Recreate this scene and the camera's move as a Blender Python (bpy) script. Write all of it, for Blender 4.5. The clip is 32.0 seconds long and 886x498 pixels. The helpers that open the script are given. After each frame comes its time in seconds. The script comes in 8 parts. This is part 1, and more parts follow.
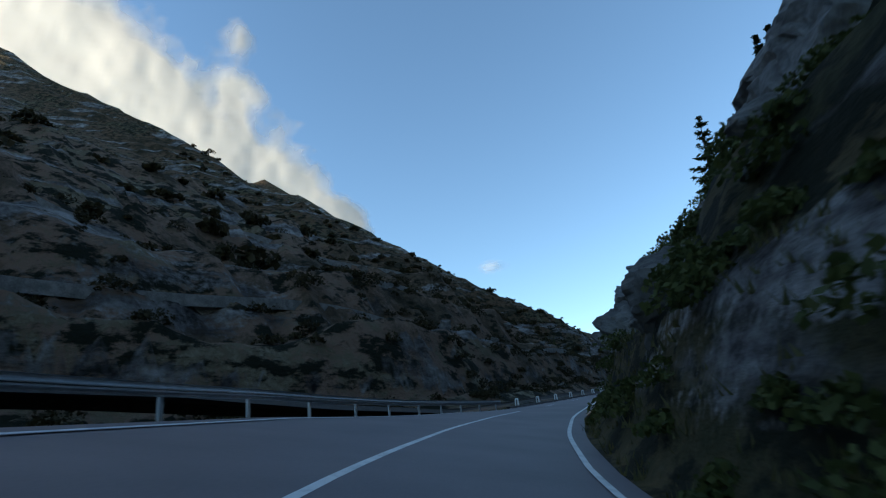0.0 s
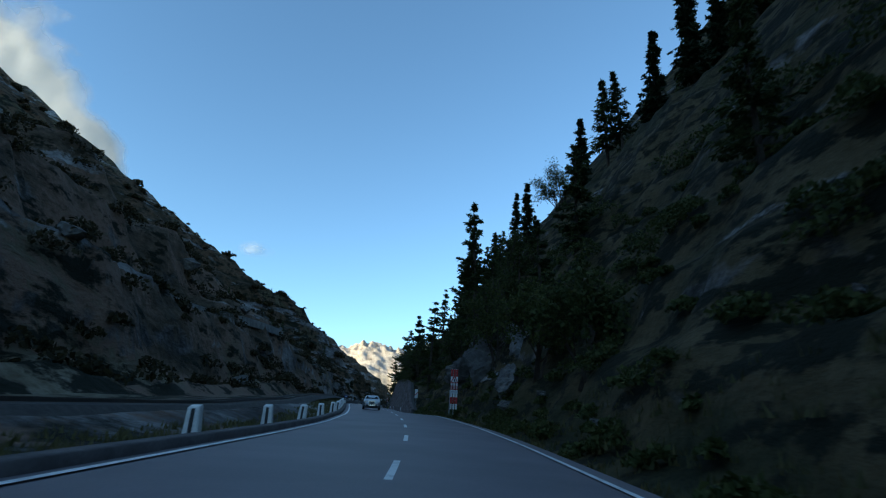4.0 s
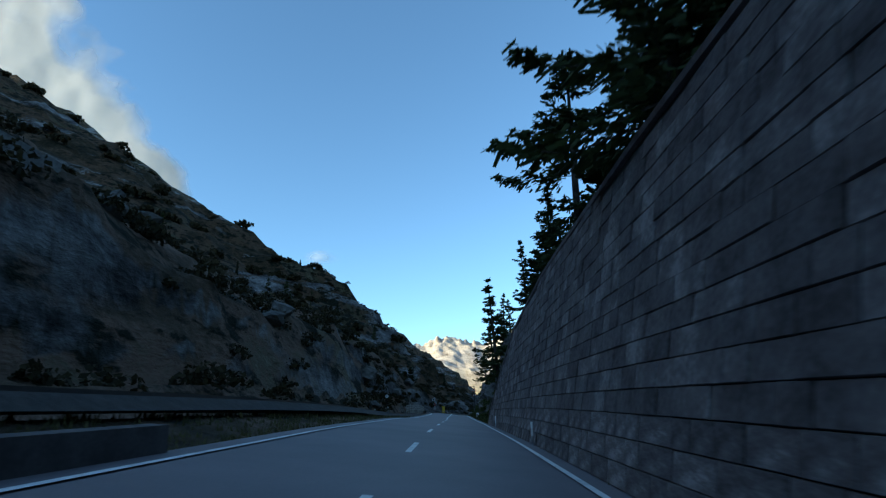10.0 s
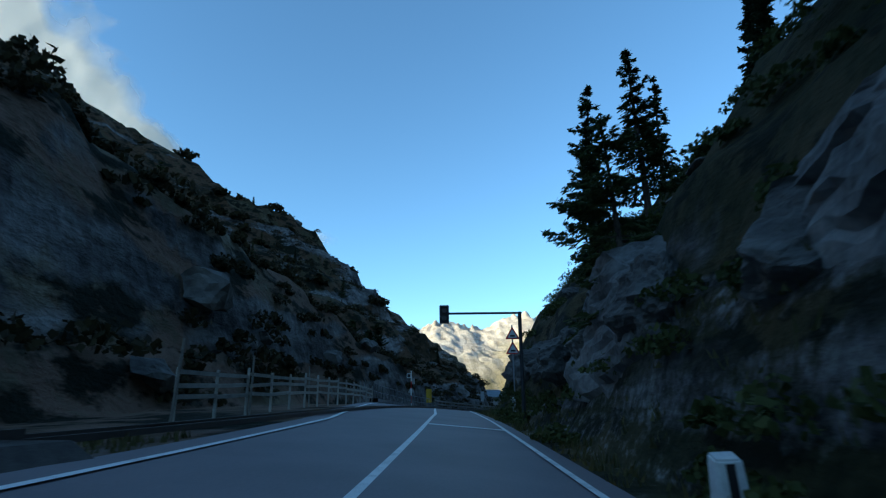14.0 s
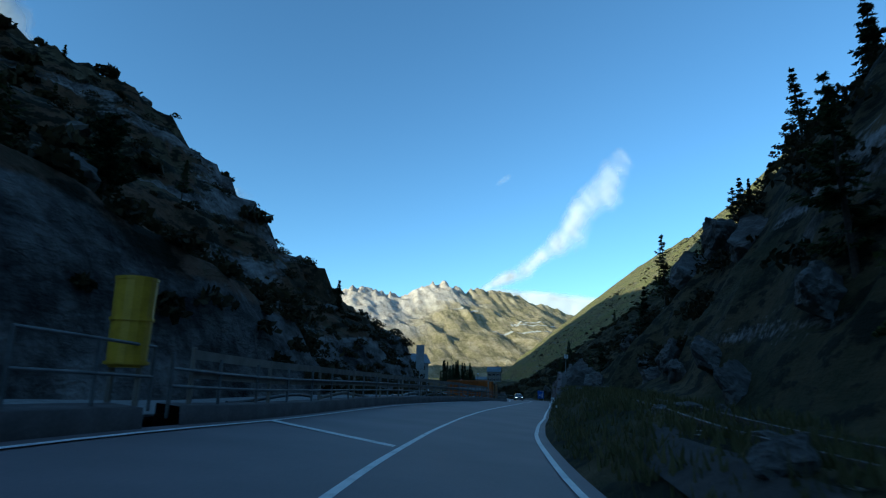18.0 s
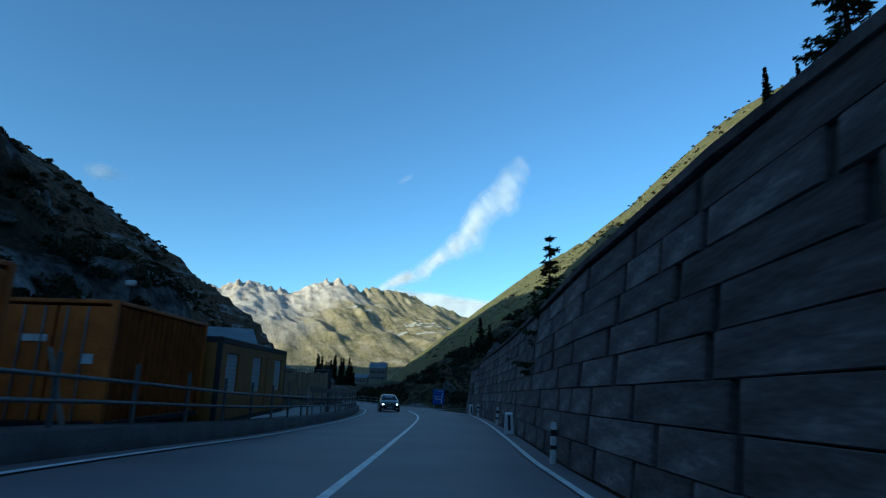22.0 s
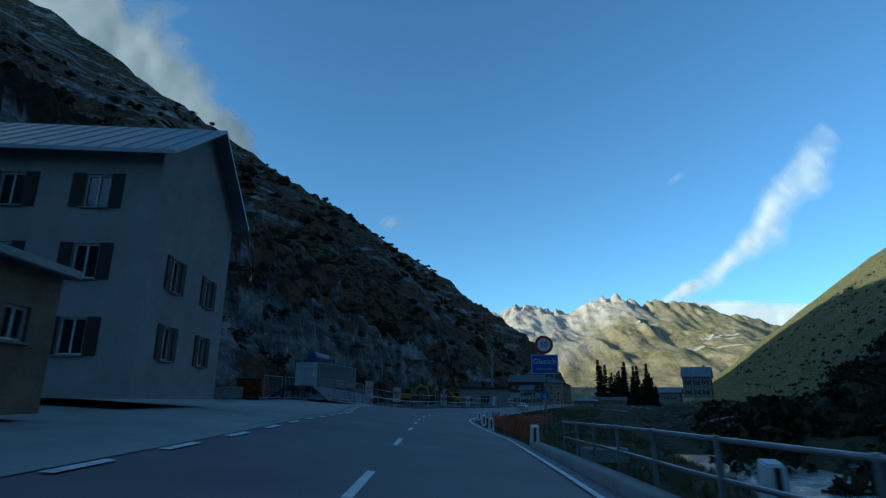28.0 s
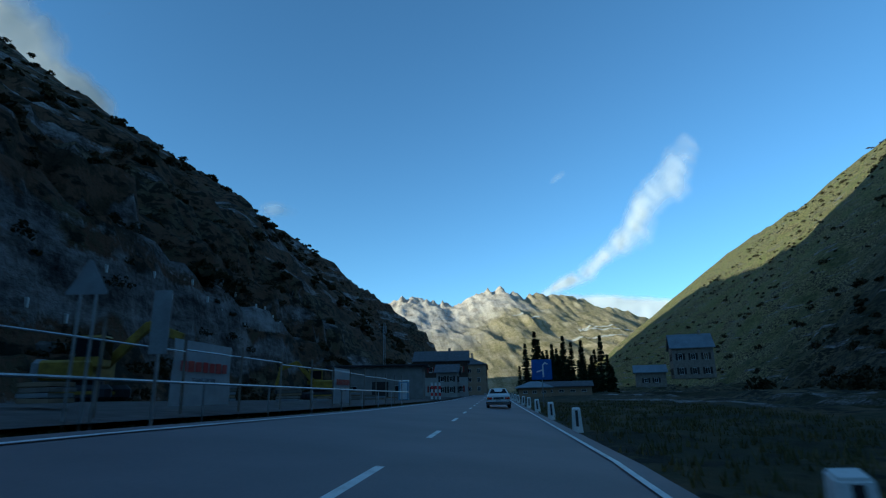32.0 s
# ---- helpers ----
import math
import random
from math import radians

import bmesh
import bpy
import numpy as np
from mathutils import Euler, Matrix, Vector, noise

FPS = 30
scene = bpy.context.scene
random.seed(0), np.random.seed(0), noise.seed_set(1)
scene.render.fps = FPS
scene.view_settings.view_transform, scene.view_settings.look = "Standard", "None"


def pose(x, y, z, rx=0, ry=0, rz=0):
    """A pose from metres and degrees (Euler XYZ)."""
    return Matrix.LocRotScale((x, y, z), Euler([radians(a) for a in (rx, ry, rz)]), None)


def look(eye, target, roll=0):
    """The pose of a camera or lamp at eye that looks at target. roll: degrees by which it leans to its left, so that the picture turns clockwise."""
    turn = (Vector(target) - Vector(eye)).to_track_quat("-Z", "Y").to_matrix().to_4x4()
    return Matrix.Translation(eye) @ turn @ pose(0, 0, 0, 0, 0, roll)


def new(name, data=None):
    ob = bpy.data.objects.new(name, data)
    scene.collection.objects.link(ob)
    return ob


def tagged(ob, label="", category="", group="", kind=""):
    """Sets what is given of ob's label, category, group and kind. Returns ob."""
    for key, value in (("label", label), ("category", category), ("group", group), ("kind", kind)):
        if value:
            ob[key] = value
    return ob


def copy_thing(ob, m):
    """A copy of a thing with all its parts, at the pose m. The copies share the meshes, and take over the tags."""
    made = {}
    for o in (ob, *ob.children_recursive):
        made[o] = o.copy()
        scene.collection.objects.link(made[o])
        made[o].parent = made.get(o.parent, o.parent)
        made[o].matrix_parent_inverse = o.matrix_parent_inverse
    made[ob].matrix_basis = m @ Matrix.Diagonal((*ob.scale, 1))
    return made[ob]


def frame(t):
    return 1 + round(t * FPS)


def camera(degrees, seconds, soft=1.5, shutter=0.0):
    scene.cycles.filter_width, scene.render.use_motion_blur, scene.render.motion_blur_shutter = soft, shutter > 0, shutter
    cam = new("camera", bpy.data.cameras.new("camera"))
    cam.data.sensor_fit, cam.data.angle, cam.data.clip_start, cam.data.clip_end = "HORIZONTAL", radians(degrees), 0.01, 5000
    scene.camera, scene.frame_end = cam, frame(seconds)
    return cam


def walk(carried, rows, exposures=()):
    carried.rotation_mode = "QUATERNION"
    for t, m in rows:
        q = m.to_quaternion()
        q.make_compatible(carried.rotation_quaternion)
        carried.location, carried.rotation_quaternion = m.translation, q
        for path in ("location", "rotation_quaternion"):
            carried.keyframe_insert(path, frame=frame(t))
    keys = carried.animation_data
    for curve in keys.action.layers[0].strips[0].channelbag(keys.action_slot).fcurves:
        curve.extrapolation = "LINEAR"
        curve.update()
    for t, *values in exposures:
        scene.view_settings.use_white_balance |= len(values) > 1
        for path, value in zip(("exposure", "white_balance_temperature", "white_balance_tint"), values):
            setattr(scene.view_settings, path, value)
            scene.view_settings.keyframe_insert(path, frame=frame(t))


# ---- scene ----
cam = camera(77.0, 32.0, soft=1.2, shutter=0.15)
PATH = [
    (0.0, -2.64, -181.64, -7.82, 17.00, 18.52, -6.20),
    (0.5, -5.19, -171.85, -7.21, 13.04, 18.31, -4.79),
    (1.0, -7.05, -161.93, -6.62, 9.14, 18.32, -2.84),
    (1.5, -8.16, -151.93, -6.05, 4.51, 18.54, -0.79),
    (2.0, -8.41, -141.92, -5.51, -0.78, 18.39, 0.76),
    (2.5, -7.80, -132.00, -4.93, -5.30, 18.64, 3.59),
    (3.0, -6.65, -122.17, -4.39, -7.20, 18.66, 4.30),
    (3.5, -5.31, -112.35, -3.94, -7.73, 18.49, 3.72),
    (4.0, -3.96, -102.46, -3.50, -7.30, 18.24, 2.81),
    (4.5, -2.69, -92.44, -3.02, -6.29, 18.04, 2.56),
    (5.0, -1.65, -82.21, -2.50, -4.37, 17.81, 3.22),
    (5.5, -0.95, -71.72, -1.96, -2.42, 17.81, 4.04),
    (6.0, -0.51, -61.01, -1.39, -1.33, 17.83, 3.42),
    (6.5, -0.27, -50.34, -0.83, -0.38, 17.98, 3.56),
    (7.0, -0.17, -39.86, -0.37, 0.24, 17.73, 1.70),
    (7.5, -0.16, -29.56, 0.01, 0.59, 17.43, -0.00),
    (8.0, -0.15, -19.51, 0.41, 0.24, 17.70, -0.85),
    (8.5, -0.09, -9.71, 0.83, 0.00, 17.58, -1.96),
    (9.0, 0.00, 0.00, 1.25, -0.19, 17.64, -2.27),
    (9.5, 0.12, 9.75, 1.67, -0.31, 17.64, -2.10),
    (10.0, 0.26, 19.55, 2.09, -0.43, 17.57, -1.74),
    (10.5, 0.44, 29.39, 2.51, -0.72, 17.32, -1.39),
    (11.0, 0.67, 39.29, 2.89, -1.02, 16.83, -1.80),
    (11.5, 0.95, 49.28, 3.17, -1.28, 16.28, -2.24),
    (12.0, 1.27, 59.25, 3.38, -1.44, 16.05, -2.52),
    (12.5, 1.56, 68.93, 3.55, -1.02, 16.06, -2.02),
    (13.0, 1.75, 78.14, 3.71, -0.43, 16.14, -1.19),
    (13.5, 1.87, 86.98, 3.90, -0.20, 16.13, -0.75),
    (14.0, 1.98, 95.64, 4.14, -0.41, 16.13, -0.56),
    (14.5, 2.16, 104.31, 4.39, -1.00, 15.90, -0.68),
    (15.0, 2.36, 113.17, 4.70, -1.06, 15.89, -1.08),
    (15.5, 2.50, 122.28, 5.03, -0.82, 16.00, -1.78),
    (16.0, 2.62, 131.59, 5.24, -0.70, 16.02, -2.29),
    (16.5, 2.81, 141.11, 5.37, -1.12, 15.74, -2.10),
    (17.0, 3.20, 150.75, 5.39, -2.54, 14.91, -0.90),
    (17.5, 3.97, 160.14, 5.32, -5.97, 15.19, -1.14),
    (18.0, 5.21, 169.19, 5.11, -8.75, 12.99, 0.84),
    (18.5, 6.99, 178.28, 4.81, -12.39, 13.26, -0.40),
    (19.0, 9.38, 187.65, 4.53, -15.35, 13.49, 0.73),
    (19.5, 12.34, 197.21, 4.28, -18.02, 13.67, -0.02),
    (20.0, 15.65, 206.76, 4.03, -19.35, 13.69, -0.28),
    (20.5, 19.05, 216.04, 3.80, -19.96, 13.78, -0.05),
    (21.0, 22.42, 225.06, 3.57, -20.10, 13.84, 0.20),
    (21.5, 25.71, 233.93, 3.34, -19.63, 13.77, 1.44),
    (22.0, 28.86, 242.61, 3.10, -19.41, 13.37, 1.22),
    (22.5, 31.94, 251.23, 2.81, -19.01, 12.94, 1.59),
    (23.0, 34.98, 259.95, 2.51, -18.40, 13.43, 3.67),
    (23.5, 37.96, 268.81, 2.24, -17.93, 13.44, 4.44),
    (24.0, 40.87, 277.76, 1.96, -17.17, 13.44, 4.98),
    (24.5, 43.53, 286.79, 1.71, -14.72, 13.77, 4.38),
    (25.0, 45.62, 295.90, 1.47, -10.18, 13.62, 2.92),
    (25.5, 46.94, 304.84, 1.22, -5.71, 13.48, 2.85),
    (26.0, 47.59, 313.28, 1.00, -2.03, 13.99, 2.06),
    (26.5, 47.71, 321.50, 0.83, 1.27, 13.90, 1.14),
    (27.0, 47.34, 330.13, 0.70, 3.70, 14.14, 0.83),
    (27.5, 46.48, 339.29, 0.63, 6.47, 14.73, 0.74),
    (28.0, 45.21, 348.86, 0.61, 8.76, 15.26, 0.50),
    (28.5, 43.68, 358.70, 0.62, 9.73, 15.34, -0.24),
    (29.0, 42.04, 368.69, 0.60, 9.81, 14.88, -2.10),
    (29.5, 40.41, 378.70, 0.50, 9.64, 14.73, -2.35),
    (30.0, 38.94, 388.70, 0.39, 7.96, 14.79, -3.08),
    (30.5, 37.76, 398.80, 0.29, 6.35, 14.84, -3.16),
    (31.0, 36.94, 409.11, 0.20, 3.59, 14.92, -3.65),
    (31.5, 36.67, 419.52, 0.09, 0.36, 14.74, -2.55),
    (32.0, 37.01, 429.90, -0.01, -3.24, 14.62, -1.13),
]
walk(cam, [(t, pose(x, y, z, 90, 0, w) @ pose(0, 0, 0, p, 0, 0) @ pose(0, 0, 0, 0, 0, r)) for t, x, y, z, w, p, r in PATH],
     [(0.0, 1.45, 6400, 0), (2.0, 1.38, 6050, -4), (6.0, 1.4, 5850, -6), (14.0, 1.33, 5400, -9), (18.0, 0.85, 5000, -12), (21.0, 0.7, 4900, -12), (32.0, 0.65, 4850, -12)])

# ---- light ----
world = bpy.data.worlds.new("sky")
scene.world = world
world.use_nodes = True
SUN_DIR = Vector((-0.86, -0.40, 0.225)).normalized()
wn = world.node_tree.nodes
wl = world.node_tree.links
sky = wn.new("ShaderNodeTexSky")
sky.sky_type, sky.sun_disc = "NISHITA", False
sky.sun_elevation = math.asin(SUN_DIR.z)
sky.sun_rotation = math.atan2(SUN_DIR.x, SUN_DIR.y)
sky.altitude, sky.air_density, sky.dust_density, sky.ozone_density = 1700, 1.0, 0.3, 2.0
wl.new(sky.outputs[0], wn["Background"].inputs[0])
wn["Background"].inputs[1].default_value = 0.12
sun = new("sun", bpy.data.lights.new("sun", "SUN"))
sun.data.energy, sun.data.angle, sun.data.color = 4.6, radians(0.5), (1.0, 0.82, 0.60)
sun.matrix_world = look(SUN_DIR * 100, (0, 0, 0))


# ---- materials ----
def mat(name, rough=0.8, metal=0.0, spec=0.3):
    m = bpy.data.materials.new(name)
    m.use_nodes = True
    b = m.node_tree.nodes["Principled BSDF"]
    b.inputs["Roughness"].default_value, b.inputs["Metallic"].default_value = rough, metal
    b.inputs["Specular IOR Level"].default_value = spec
    return m, m.node_tree.nodes, m.node_tree.links, b


def ramp(n, stops):
    r = n.new("ShaderNodeValToRGB")
    e = r.color_ramp.elements
    while len(e) < len(stops):
        e.new(0.5)
    for el, (p, c) in zip(e, stops):
        el.position, el.color = p, (*c, 1)
    return r


def noise_mat(name, stops, scale, rough=0.85, metal=0.0, bump=0.3, fine=6.0, spec=0.3, detail=8, dist=0.1, space="Object", per_piece=0.0):
    """A surface of two scales of noise: broad patches and fine grain, with relief."""
    m, n, l, b = mat(name, rough, metal, spec)
    co = n.new("ShaderNodeTexCoord")
    a, c = n.new("ShaderNodeTexNoise"), n.new("ShaderNodeTexNoise")
    a.inputs["Scale"].default_value, a.inputs["Detail"].default_value = scale, detail
    c.inputs["Scale"].default_value, c.inputs["Detail"].default_value = scale * fine, 6
    for q in (a, c):
        l.new(co.outputs[space], q.inputs["Vector"])
    mx = n.new("ShaderNodeMath")
    mx.operation = "MULTIPLY_ADD"
    mx.inputs[1].default_value = 0.45
    l.new(c.outputs[0], mx.inputs[0])
    half = n.new("ShaderNodeMath")
    half.operation, half.inputs[1].default_value = "MULTIPLY_ADD", 0.75
    half.inputs[2].default_value = -0.1
    l.new(a.outputs[0], half.inputs[0])
    l.new(half.outputs[0], mx.inputs[2])
    src = mx
    if per_piece:
        oi = n.new("ShaderNodeObjectInfo")
        ad = n.new("ShaderNodeMath")
        ad.operation, ad.inputs[1].default_value = "MULTIPLY_ADD", per_piece
        l.new(oi.outputs["Random"], ad.inputs[0])
        l.new(mx.outputs[0], ad.inputs[2])
        sb = n.new("ShaderNodeMath")
        sb.operation, sb.inputs[1].default_value = "SUBTRACT", per_piece / 2
        l.new(ad.outputs[0], sb.inputs[0])
        src = sb
    r = ramp(n, stops)
    l.new(src.outputs[0], r.inputs[0])
    l.new(r.outputs[0], b.inputs["Base Color"])
    if bump:
        bp = n.new("ShaderNodeBump")
        bp.inputs["Strength"].default_value, bp.inputs["Distance"].default_value = bump, dist
        l.new(mx.outputs[0], bp.inputs["Height"])
        l.new(bp.outputs[0], b.inputs["Normal"])
    return m


def plain(name, colour, rough=0.5, metal=0.0, spec=0.4, grain=0.12):
    """Paint or metal of one colour with slight wear."""
    lo = tuple(v * (1 - grain * 2.2) for v in colour)
    hi = tuple(min(1, v * (1 + grain)) for v in colour)
    return noise_mat(name, [(0.3, lo), (0.7, hi)], 3.0, rough, metal, 0.05, 9.0, spec, 5, 0.01)


M_ASPHALT = noise_mat("asphalt", [(0.2, (0.118, 0.102, 0.106)), (0.5, (0.163, 0.140, 0.146)), (0.8, (0.208, 0.178, 0.184))], 0.35, 0.68, bump=0.25, fine=60, dist=0.01)
M_LINE = noise_mat("line_paint", [(0.25, (0.35, 0.35, 0.34)), (0.5, (0.72, 0.72, 0.70)), (0.8, (0.80, 0.80, 0.78))], 2.5, 0.7, bump=0.15, fine=14, dist=0.005)
M_CONCRETE = noise_mat("concrete", [(0.2, (0.16, 0.155, 0.145)), (0.5, (0.26, 0.25, 0.235)), (0.8, (0.36, 0.35, 0.33))], 0.9, 0.9, bump=0.3, fine=12, dist=0.02)
M_BLOCK = noise_mat("wall_stone", [(0.28, (0.062, 0.050, 0.048)), (0.45, (0.120, 0.098, 0.094)), (0.58, (0.165, 0.138, 0.132)), (0.74, (0.30, 0.265, 0.25))], 1.6, 0.92, bump=0.5, fine=7, dist=0.04, per_piece=0.25)
M_JOINT = noise_mat("wall_joint", [(0.3, (0.045, 0.042, 0.038)), (0.7, (0.085, 0.080, 0.074))], 3, 0.95, bump=0.3)
M_ROCK = noise_mat("rock", [(0.2, (0.10, 0.10, 0.095)), (0.45, (0.20, 0.20, 0.195)), (0.6, (0.29, 0.285, 0.275)), (0.8, (0.38, 0.37, 0.35))], 0.8, 0.93, bump=0.7, fine=6, dist=0.12)
M_KERB = noise_mat("weathered_kerb", [(0.25, (0.055, 0.048, 0.047)), (0.5, (0.095, 0.084, 0.082)), (0.75, (0.15, 0.134, 0.130))], 1.2, 0.92, bump=0.4, fine=12, dist=0.02)
M_GRAVEL = noise_mat("gravel", [(0.2, (0.10, 0.10, 0.10)), (0.5, (0.21, 0.205, 0.20)), (0.8, (0.33, 0.32, 0.31))], 4, 0.95, bump=0.8, fine=8, dist=0.05)
M_STEEL = plain("galvanised_steel", (0.42, 0.44, 0.46), 0.42, 0.85)
M_DULL = plain("dull_zinc", (0.17, 0.175, 0.18), 0.6, 0.3, grain=0.2)
M_RAIL = plain("rail_steel", (0.10, 0.085, 0.078), 0.55, 0.4)
M_WOOD = noise_mat("weathered_wood", [(0.2, (0.13, 0.115, 0.10)), (0.5, (0.22, 0.20, 0.175)), (0.8, (0.32, 0.29, 0.25))], 1.4, 0.9, bump=0.3, fine=10, dist=0.01)


def add_node(n, l, op, a, b=None, c=None):
    """A math node whose inputs are sockets or numbers."""
    q = n.new("ShaderNodeMath")
    q.operation = op
    for k, v in enumerate((a, b, c)):
        if v is None:
            continue
        if isinstance(v, (int, float)):
            q.inputs[k].default_value = v
        else:
            l.new(v, q.inputs[k])
    return q.outputs[0]


def stretched_noise(n, l, co, scale, vec=(1, 1, 1), detail=7, rough=0.6, turn=0.0):
    """Noise drawn out along an axis of the world."""
    mp = n.new("ShaderNodeMapping")
    mp.inputs["Scale"].default_value = tuple(scale * v for v in vec)
    mp.inputs["Rotation"].default_value = (radians(turn), 0, 0)
    l.new(co, mp.inputs["Vector"])
    q = n.new("ShaderNodeTexNoise")
    q.inputs["Scale"].default_value, q.inputs["Detail"].default_value, q.inputs["Roughness"].default_value = 1.0, detail, rough
    l.new(mp.outputs[0], q.inputs["Vector"])
    return q.outputs[0]


def over(n, l, mask, under, top):
    mx = n.new("ShaderNodeMix")
    mx.data_type = "RGBA"
    l.new(mask, mx.inputs["Factor"])
    l.new(under, mx.inputs["A"])
    l.new(top, mx.inputs["B"])
    return mx.outputs["Result"]


def slope_mat(name, turf, rock, k=1.0, rock_at=0.62, scree=0.60, shrub=0.56, bump=0.8, dist=1.0, dark=(0.016, 0.017, 0.010), far_turf=None, along=(900, 1200), wander=500.0):
    """Turf with dark scrub, drawn-out bands of pale scree, and layered rock where the ground is steep. k: grains to the metre."""
    m, n, l, b = mat(name, 0.95, 0, 0.12)
    geo = n.new("ShaderNodeNewGeometry")
    co = geo.outputs["Position"]
    big = stretched_noise(n, l, co, 0.013 * k, (1, 0.5, 1), 6)
    mid = stretched_noise(n, l, co, 0.10 * k, (1, 0.7, 1), 8)
    fin = stretched_noise(n, l, co, 0.9 * k, (1, 1, 1), 8, 0.7)
    g = ramp(n, turf)
    l.new(add_node(n, l, "MULTIPLY_ADD", big, 0.45, add_node(n, l, "MULTIPLY_ADD", mid, 0.35, add_node(n, l, "MULTIPLY", fin, 0.2))), g.inputs[0])
    colour = g.outputs[0]
    # a second turf ramp takes over by station y, over the range along
    if far_turf:
        g2, ym = ramp(n, far_turf), n.new("ShaderNodeMapRange")
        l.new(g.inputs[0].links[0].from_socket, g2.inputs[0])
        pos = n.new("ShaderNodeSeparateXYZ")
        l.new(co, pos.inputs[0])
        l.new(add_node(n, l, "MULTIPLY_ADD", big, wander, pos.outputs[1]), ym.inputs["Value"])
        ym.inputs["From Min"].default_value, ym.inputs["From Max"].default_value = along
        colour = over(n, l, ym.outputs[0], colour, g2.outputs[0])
    # scrub
    spots = stretched_noise(n, l, co, 0.23 * k, (1, 0.6, 1.4), 5, 0.65)
    sm = ramp(n, [(shrub, (0, 0, 0)), (shrub + 0.05, (1, 1, 1))])
    l.new(add_node(n, l, "MULTIPLY_ADD", big, 0.30, add_node(n, l, "MULTIPLY", spots, 0.75)), sm.inputs[0])
    dk = n.new("ShaderNodeRGB")
    dk.outputs[0].default_value = (*dark, 1)
    colour = over(n, l, sm.outputs[0], colour, dk.outputs[0])
    # rock: beds lying along the valley, cut by upright cracks
    beds = stretched_noise(n, l, co, 0.16 * k, (0.7, 0.3, 1.3), 7, 0.66, 12)
    crack = stretched_noise(n, l, co, 0.16 * k, (1.0, 1.0, 0.45), 4, 0.6, 20)
    rv = add_node(n, l, "MULTIPLY_ADD", beds, 0.42, add_node(n, l, "MULTIPLY_ADD", crack, 0.22, add_node(n, l, "MULTIPLY_ADD", fin, 0.22, add_node(n, l, "MULTIPLY", mid, 0.14))))
    r = ramp(n, rock)
    l.new(rv, r.inputs[0])
    # scree
    band = stretched_noise(n, l, co, 0.055 * k, (0.5, 0.07, 1.5), 5, 0.55, -2)
    bm_ = ramp(n, [(scree, (0, 0, 0)), (scree + 0.035, (1, 1, 1))])
    l.new(add_node(n, l, "MULTIPLY_ADD", band, 0.86, add_node(n, l, "MULTIPLY", fin, 0.14)), bm_.inputs[0])
    colour = over(n, l, bm_.outputs[0], colour, r.outputs[0])
    sep = n.new("ShaderNodeSeparateXYZ")
    l.new(geo.outputs["Normal"], sep.inputs[0])
    st = add_node(n, l, "MULTIPLY_ADD", mid, 0.5, add_node(n, l, "ADD", sep.outputs[2], -0.25))
    rk = ramp(n, [(max(0.0, rock_at - 0.05), (1, 1, 1)), (rock_at + 0.03, (0, 0, 0))])
    l.new(st, rk.inputs[0])
    colour = over(n, l, rk.outputs[0], colour, r.outputs[0])
    l.new(colour, b.inputs["Base Color"])
    bp = n.new("ShaderNodeBump")
    bp.inputs["Strength"].default_value, bp.inputs["Distance"].default_value = bump, dist
    l.new(add_node(n, l, "MULTIPLY_ADD", rv, 0.8, add_node(n, l, "MULTIPLY", spots, 0.6)), bp.inputs["Height"])
    l.new(bp.outputs[0], b.inputs["Normal"])
    return m


def mountain_mat(name):
    """Pale polished rock with gullies, turning to yellow-green turf down the eastern side."""
    m, n, l, b = mat(name, 0.95, 0, 0.1)
    geo = n.new("ShaderNodeNewGeometry")
    co = geo.outputs["Position"]
    big = stretched_noise(n, l, co, 0.0035, (1, 1, 1), 5)
    mid = stretched_noise(n, l, co, 0.018, (1, 0.6, 1.2), 10, 0.75)
    fin = stretched_noise(n, l, co, 0.11, (1, 0.7, 1), 8, 0.8)
    gul = stretched_noise(n, l, co, 0.03, (1.6, 0.15, 0.3), 9, 0.72)
    v = add_node(n, l, "MULTIPLY_ADD", mid, 0.4, add_node(n, l, "MULTIPLY_ADD", fin, 0.3, add_node(n, l, "MULTIPLY", gul, 0.3)))
    rock = ramp(n, [(0.39, (0.20, 0.155, 0.115)), (0.455, (0.40, 0.325, 0.255)), (0.52, (0.58, 0.49, 0.40)), (0.60, (0.74, 0.66, 0.56))])
    turf = ramp(n, [(0.39, (0.10, 0.085, 0.032)), (0.46, (0.20, 0.165, 0.070)), (0.53, (0.33, 0.255, 0.135)), (0.60, (0.47, 0.39, 0.25))])
    l.new(v, rock.inputs[0])
    l.new(v, turf.inputs[0])
    sep = n.new("ShaderNodeSeparateXYZ")
    l.new(co, sep.inputs[0])
    mask = add_node(n, l, "MULTIPLY_ADD", sep.outputs[0], 0.00085, add_node(n, l, "MULTIPLY_ADD", sep.outputs[2], -0.0016, add_node(n, l, "MULTIPLY_ADD", big, 1.1, add_node(n, l, "MULTIPLY", mid, 0.9))))
    mk = ramp(n, [(0.62, (0, 0, 0)), (1.0, (0.9, 0.9, 0.9))])
    l.new(mask, mk.inputs[0])
    l.new(over(n, l, mk.outputs[0], rock.outputs[0], turf.outputs[0]), b.inputs["Base Color"])
    bp = n.new("ShaderNodeBump")
    bp.inputs["Strength"].default_value, bp.inputs["Distance"].default_value = 0.9, 22.0
    l.new(v, bp.inputs["Height"])
    l.new(bp.outputs[0], b.inputs["Normal"])
    return m


